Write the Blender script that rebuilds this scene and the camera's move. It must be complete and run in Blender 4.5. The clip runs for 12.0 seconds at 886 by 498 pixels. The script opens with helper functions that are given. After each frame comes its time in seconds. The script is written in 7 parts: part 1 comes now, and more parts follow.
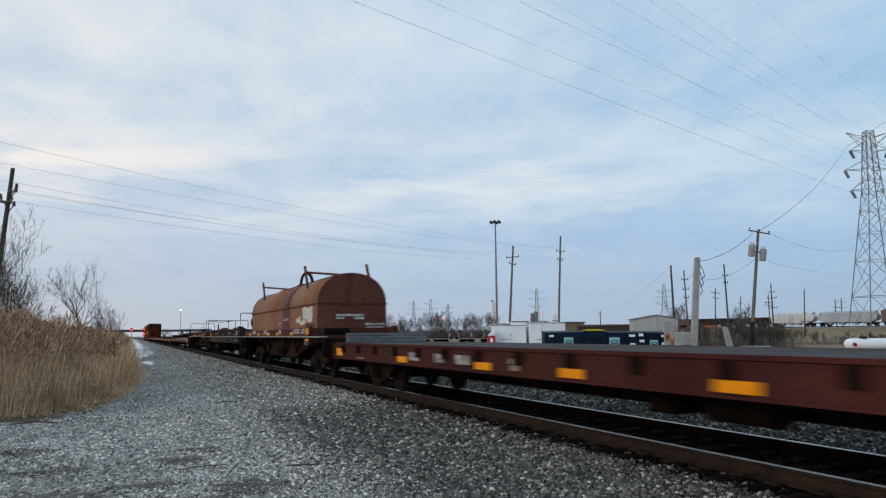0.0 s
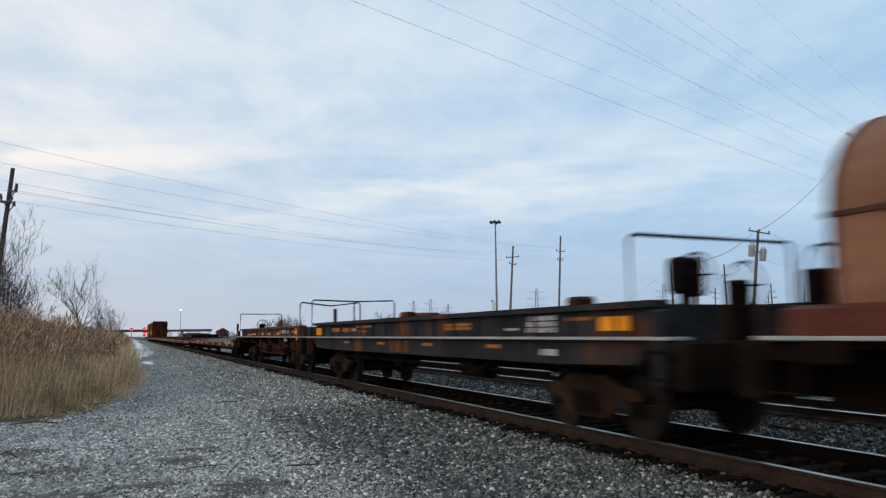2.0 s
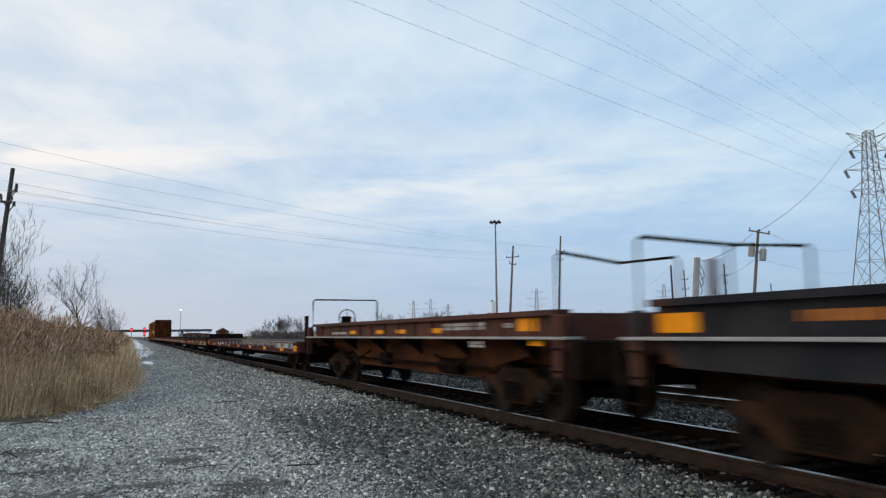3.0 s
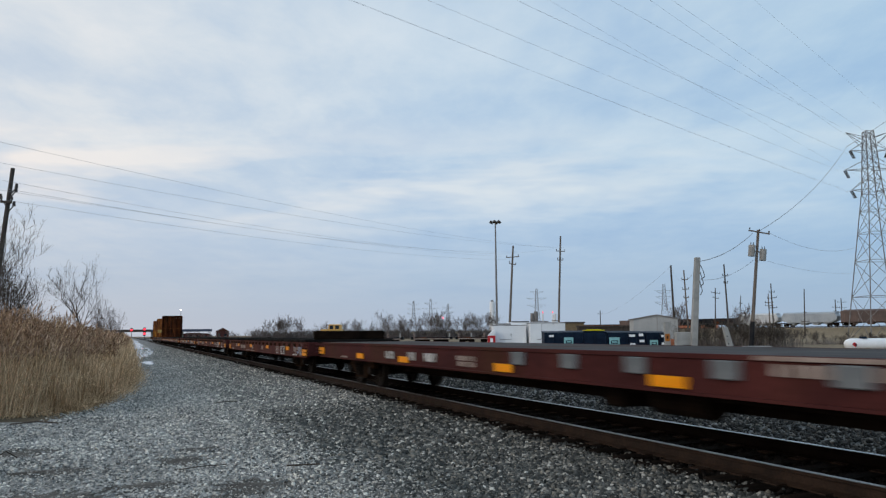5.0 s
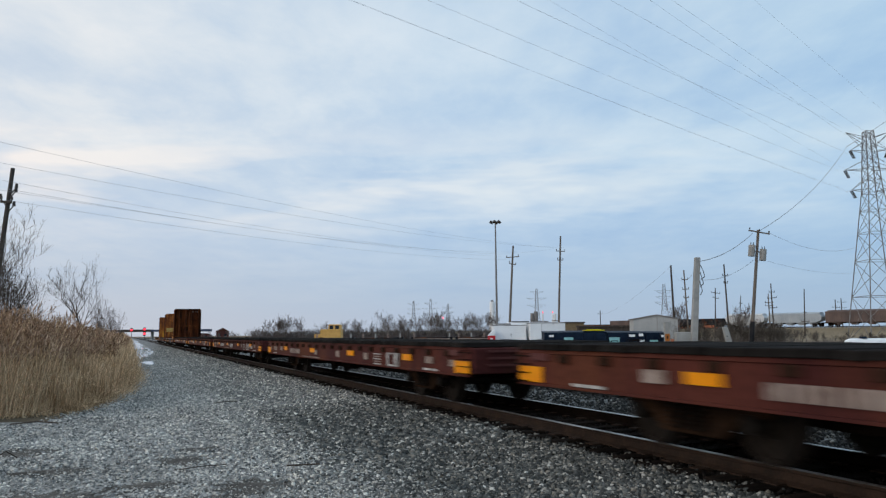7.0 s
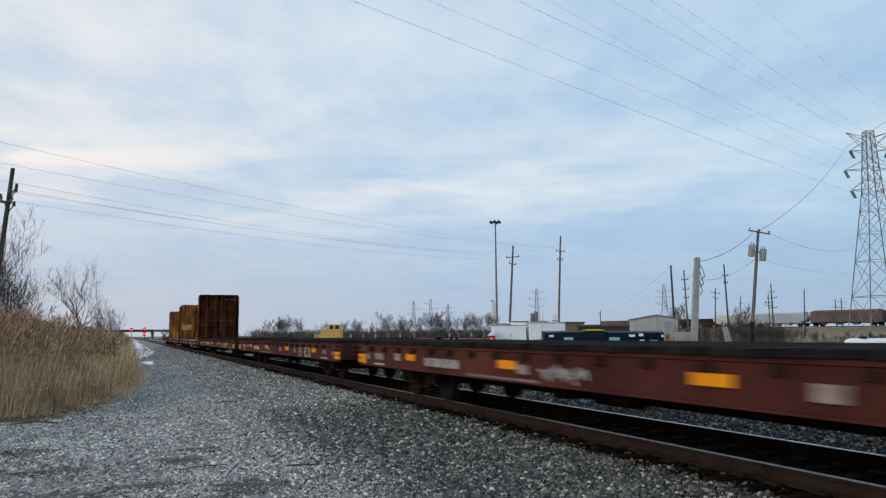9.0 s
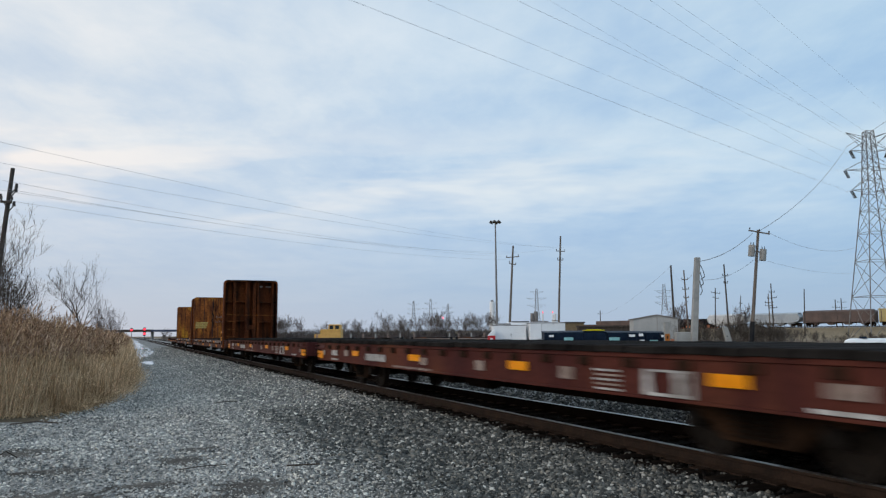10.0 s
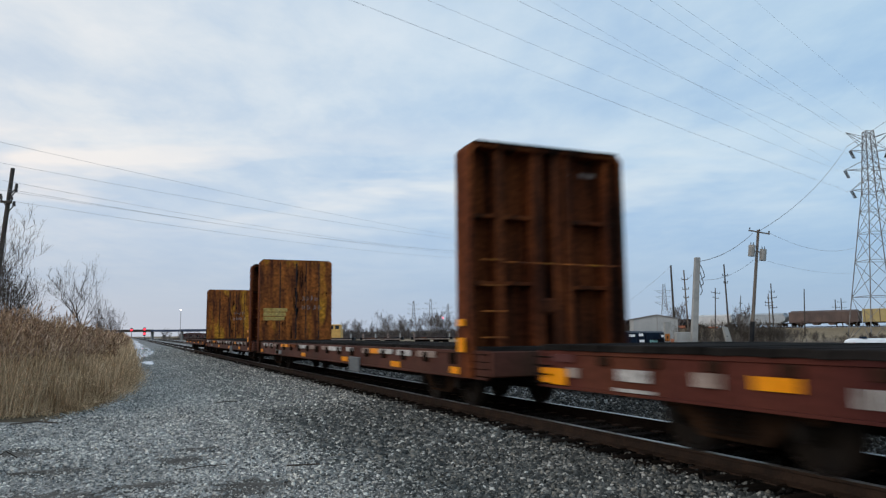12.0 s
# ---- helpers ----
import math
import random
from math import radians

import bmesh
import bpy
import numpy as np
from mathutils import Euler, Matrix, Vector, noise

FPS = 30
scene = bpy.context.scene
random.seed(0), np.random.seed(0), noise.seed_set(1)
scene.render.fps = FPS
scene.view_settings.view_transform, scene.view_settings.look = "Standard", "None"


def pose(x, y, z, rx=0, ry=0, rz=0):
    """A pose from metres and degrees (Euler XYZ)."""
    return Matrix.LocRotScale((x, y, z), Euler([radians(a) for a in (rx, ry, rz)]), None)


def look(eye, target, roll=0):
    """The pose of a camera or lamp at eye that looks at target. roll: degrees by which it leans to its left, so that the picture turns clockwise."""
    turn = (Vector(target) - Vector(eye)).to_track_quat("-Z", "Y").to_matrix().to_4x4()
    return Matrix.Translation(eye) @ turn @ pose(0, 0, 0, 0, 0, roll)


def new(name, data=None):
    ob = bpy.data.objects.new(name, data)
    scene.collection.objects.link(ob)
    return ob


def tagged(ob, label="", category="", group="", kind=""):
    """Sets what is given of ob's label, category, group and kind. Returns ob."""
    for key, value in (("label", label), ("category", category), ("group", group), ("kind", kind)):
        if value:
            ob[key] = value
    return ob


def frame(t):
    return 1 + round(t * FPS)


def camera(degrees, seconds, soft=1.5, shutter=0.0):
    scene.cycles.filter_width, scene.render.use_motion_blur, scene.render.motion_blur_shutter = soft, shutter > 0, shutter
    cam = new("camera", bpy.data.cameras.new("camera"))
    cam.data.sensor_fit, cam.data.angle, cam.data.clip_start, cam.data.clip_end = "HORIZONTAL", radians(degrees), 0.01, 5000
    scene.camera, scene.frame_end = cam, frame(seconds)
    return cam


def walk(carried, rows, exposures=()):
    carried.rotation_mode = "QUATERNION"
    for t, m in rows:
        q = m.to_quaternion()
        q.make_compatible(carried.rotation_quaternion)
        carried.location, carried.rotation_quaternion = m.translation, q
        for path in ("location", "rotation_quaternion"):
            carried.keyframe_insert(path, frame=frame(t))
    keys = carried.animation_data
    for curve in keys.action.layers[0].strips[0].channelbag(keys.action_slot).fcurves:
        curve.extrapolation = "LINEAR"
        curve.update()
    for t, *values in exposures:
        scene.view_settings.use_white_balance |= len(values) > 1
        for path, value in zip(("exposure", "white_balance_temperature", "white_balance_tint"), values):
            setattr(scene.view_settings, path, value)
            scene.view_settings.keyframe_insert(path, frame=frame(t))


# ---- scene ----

# ---------------------------------------------------------------- camera
cam = camera(62.19, 12.0, soft=1.3, shutter=0.45)
EYE = (0.0, 0.0, 1.372)
VIEW = look(EYE, (3.9155, 9.1300, 2.5169), -0.491)
walk(cam, [(0.0, VIEW), (12.0, VIEW)], exposures=[(0.0, 0.02), (0.5, 0.03), (1.0, -0.03), (2.0, 0.11), (3.0, 0.13), (5.0, -0.02), (6.0, -0.01), (7.0, 0.05), (9.0, 0.06), (12.0, 0.05)])

# ---------------------------------------------------------------- world and sun
SUN_EL, SUN_AZ = radians(21), radians(-101)


def make_world():
    w = bpy.data.worlds.new("overcast_dusk")
    scene.world = w
    w.use_nodes = True
    nt = w.node_tree
    nt.nodes.clear()
    n, l = nt.nodes.new, nt.links.new
    out, bg = n("ShaderNodeOutputWorld"), n("ShaderNodeBackground")
    sky = n("ShaderNodeTexSky")
    sky.sky_type, sky.sun_disc = "NISHITA", False
    sky.sun_elevation, sky.sun_rotation = SUN_EL, SUN_AZ
    co = n("ShaderNodeTexCoord")
    sep = n("ShaderNodeSeparateXYZ")
    l(co.outputs["Generated"], sep.inputs[0])

    def calc(op, a, b):
        m = n("ShaderNodeMath")
        m.operation = op
        for k, v in enumerate((a, b)):
            if isinstance(v, (int, float)):
                m.inputs[k].default_value = v
            else:
                l(v, m.inputs[k])
        return m.outputs[0]

    def ramp(src, *stops):
        r = n("ShaderNodeValToRGB")
        e = r.color_ramp.elements
        e[0].position, e[0].color = stops[0][0], (*stops[0][1], 1)
        e[1].position, e[1].color = stops[-1][0], (*stops[-1][1], 1)
        for p, c in stops[1:-1]:
            e.new(p).color = (*c, 1)
        l(src, r.inputs[0])
        return r.outputs[0]

    def clouds(scale, detail, rough, off, sx, sy):
        flat = n("ShaderNodeCombineXYZ")
        l(calc("MULTIPLY", u, sx), flat.inputs[0])
        l(calc("MULTIPLY", v, sy), flat.inputs[1])
        flat.inputs[2].default_value = off
        t = n("ShaderNodeTexNoise")
        t.inputs["Scale"].default_value, t.inputs["Detail"].default_value = scale, detail
        t.inputs["Roughness"].default_value = rough
        t.inputs["Distortion"].default_value = 0.25
        l(flat.outputs[0], t.inputs["Vector"])
        return t.outputs[0]

    up = calc("ADD", calc("MAXIMUM", sep.outputs[2], 0.0), 0.09)
    # cloud sheet coordinates, turned so that the streaks lie across the view
    ca, sa = math.cos(0.40), math.sin(0.40)
    px_, py_ = calc("DIVIDE", sep.outputs[0], up), calc("DIVIDE", sep.outputs[1], up)
    u = calc("SUBTRACT", calc("MULTIPLY", px_, ca), calc("MULTIPLY", py_, sa))
    v = calc("ADD", calc("MULTIPLY", px_, sa), calc("MULTIPLY", py_, ca))
    big = clouds(1.0, 5, 0.55, 3.1, 0.75, 0.8)
    small = clouds(1.0, 7, 0.6, 9.4, 2.4, 1.7)
    fine = clouds(1.0, 6, 0.6, 5.2, 7.0, 4.2)
    mixed = calc("ADD", calc("ADD", calc("MULTIPLY", big, 0.52), calc("MULTIPLY", small, 0.30)), calc("MULTIPLY", fine, 0.18))
    tone = ramp(mixed, (0.36, (0.47, 0.615, 0.80)), (0.45, (0.56, 0.69, 0.835)), (0.53, (0.66, 0.765, 0.865)), (0.64, (0.78, 0.85, 0.91)))
    low = ramp(sep.outputs[2], (0.0, (0.50, 0.57, 0.69)), (0.07, (0.42, 0.525, 0.685)), (0.16, (0.43, 0.56, 0.755)))
    fade = ramp(sep.outputs[2], (0.02, (0, 0, 0)), (0.24, (1, 1, 1)))
    # thin bright rifts low in the cloud sheet
    rift = ramp(clouds(1.0, 4, 0.55, 1.7, 0.85, 1.25), (0.45, (0, 0, 0)), (0.60, (1, 1, 1)))
    belt = ramp(sep.outputs[2], (0.12, (0, 0, 0)), (0.19, (1, 1, 1)), (0.23, (0.8, 0.8, 0.8)), (0.29, (0, 0, 0)))
    # the west, where the sun went down, is paler and warmer
    west = calc("ADD", calc("ADD", calc("MULTIPLY", sep.outputs[0], -0.375), calc("MULTIPLY", sep.outputs[1], 0.225)), 0.5)
    glowing = ramp(west, (0.30, (0.73, 0.87, 0.965)), (0.56, (0.92, 0.965, 1.0)), (0.80, (1.24, 1.10, 1.0)))
    m1 = n("ShaderNodeMix")
    m1.data_type = "RGBA"
    l(fade, m1.inputs[0])
    l(low, m1.inputs[6])
    l(tone, m1.inputs[7])
    lit = n("ShaderNodeMix")
    lit.data_type = "RGBA"
    l(calc("MULTIPLY", calc("MULTIPLY", rift, belt), 0.85), lit.inputs[0])
    l(m1.outputs[2], lit.inputs[6])
    lit.inputs[7].default_value = (0.88, 0.89, 0.89, 1)
    sc = n("ShaderNodeVectorMath")
    sc.operation = "SCALE"
    l(sky.outputs[0], sc.inputs[0])
    sc.inputs[3].default_value = 0.08
    m2 = n("ShaderNodeMix")
    m2.data_type = "RGBA"
    m2.inputs[0].default_value = 0.90
    l(sc.outputs[0], m2.inputs[6])
    warm = n("ShaderNodeMix")
    warm.data_type, warm.blend_type = "RGBA", "MULTIPLY"
    warm.inputs[0].default_value = 1.0
    l(lit.outputs[2], warm.inputs[6])
    l(glowing, warm.inputs[7])
    l(warm.outputs[2], m2.inputs[7])
    l(m2.outputs[2], bg.inputs[0])
    bg.inputs[1].default_value = 1.0
    l(bg.outputs[0], out.inputs[0])


make_world()
sun = new("sun", bpy.data.lights.new("sun", "SUN"))
sun.data.energy, sun.data.angle, sun.data.color = 0.7, radians(30), (1.0, 0.88, 0.78)
sun.matrix_world = look((-60, -12, 24), (0, 0, 0))

# ---------------------------------------------------------------- materials


def surf(name, c1, c2, scale=1.5, rough=0.7, metal=0.0, fine=30.0, grain=0.25, bump=0.25, stretch=(1, 1, 1), stain=None, island=0.0, each=0.0, spec=0.22, mixed=None):
    """Two tones by a coarse noise, fine grain, relief, and an optional stain (colour, scale, from, to, stretch)."""
    m = bpy.data.materials.new(name)
    m.use_nodes = True
    nt = m.node_tree
    n, l = nt.nodes.new, nt.links.new
    b = nt.nodes["Principled BSDF"]
    b.inputs["Roughness"].default_value, b.inputs["Metallic"].default_value = rough, metal
    b.inputs["Specular IOR Level"].default_value = spec
    co = n("ShaderNodeTexCoord")

    def noise_tex(sc, detail, st):
        mp = n("ShaderNodeMapping")
        mp.inputs["Scale"].default_value = st
        l(co.outputs["Object"], mp.inputs[0])
        t = n("ShaderNodeTexNoise")
        t.inputs["Scale"].default_value, t.inputs["Detail"].default_value = sc, detail
        l(mp.outputs[0], t.inputs["Vector"])
        return t.outputs[0]

    def ramp(src, p0, a, p1, c):
        r = n("ShaderNodeValToRGB")
        e = r.color_ramp.elements
        e[0].position, e[0].color, e[1].position, e[1].color = p0, (*a, 1), p1, (*c, 1)
        l(src, r.inputs[0])
        return r.outputs[0]

    def mix(kind, fac, a, c):
        x = n("ShaderNodeMix")
        x.data_type, x.blend_type = "RGBA", kind
        if isinstance(fac, float):
            x.inputs[0].default_value = fac
        else:
            l(fac, x.inputs[0])
        l(a, x.inputs[6])
        if isinstance(c, tuple):
            x.inputs[7].default_value = (*c, 1)
        else:
            l(c, x.inputs[7])
        return x.outputs[2]

    col = ramp(noise_tex(scale, 5, stretch), 0.35, c1, 0.65, c2)
    if stain:
        sc_, ss, lo, hi, sst = stain
        col = mix("MIX", ramp(noise_tex(ss, 6, sst), lo, (0, 0, 0), hi, (1, 1, 1)), col, sc_)
    g = noise_tex(fine, 4, (1, 1, 1))
    col = mix("MULTIPLY", 1.0, col, ramp(g, 0.3, (1 - grain,) * 3, 0.7, (1 + grain,) * 3))
    if island:
        ge = n("ShaderNodeNewGeometry")
        tint = n("ShaderNodeValToRGB")
        stops = mixed or ((0.0, (1 - island,) * 3), (1.0, (1 + island,) * 3))
        e = tint.color_ramp.elements
        e[0].position, e[0].color, e[1].position, e[1].color = stops[0][0], (*stops[0][1], 1), stops[-1][0], (*stops[-1][1], 1)
        for p, c in stops[1:-1]:
            e.new(p).color = (*c, 1)
        l(ge.outputs["Random Per Island"], tint.inputs[0])
        col = mix("MULTIPLY", 1.0, col, tint.outputs[0])
    if each:
        oi = n("ShaderNodeObjectInfo")
        col = mix("MULTIPLY", 1.0, col, ramp(oi.outputs["Random"], 0.0, (1 - each,) * 3, 1.0, (1 + each,) * 3))
    l(col, b.inputs["Base Color"])
    if bump:
        bp = n("ShaderNodeBump")
        bp.inputs["Strength"].default_value, bp.inputs["Distance"].default_value = bump, 0.02
        l(g, bp.inputs["Height"])
        l(bp.outputs[0], b.inputs["Normal"])
    return m


def glow(name, colour, power):
    m = bpy.data.materials.new(name)
    m.use_nodes = True
    b = m.node_tree.nodes["Principled BSDF"]
    b.inputs["Base Color"].default_value = (*colour, 1)
    b.inputs["Emission Color"].default_value = (*colour, 1)
    b.inputs["Emission Strength"].default_value = power
    return m


RUST = (0.09, 0.035, 0.016)
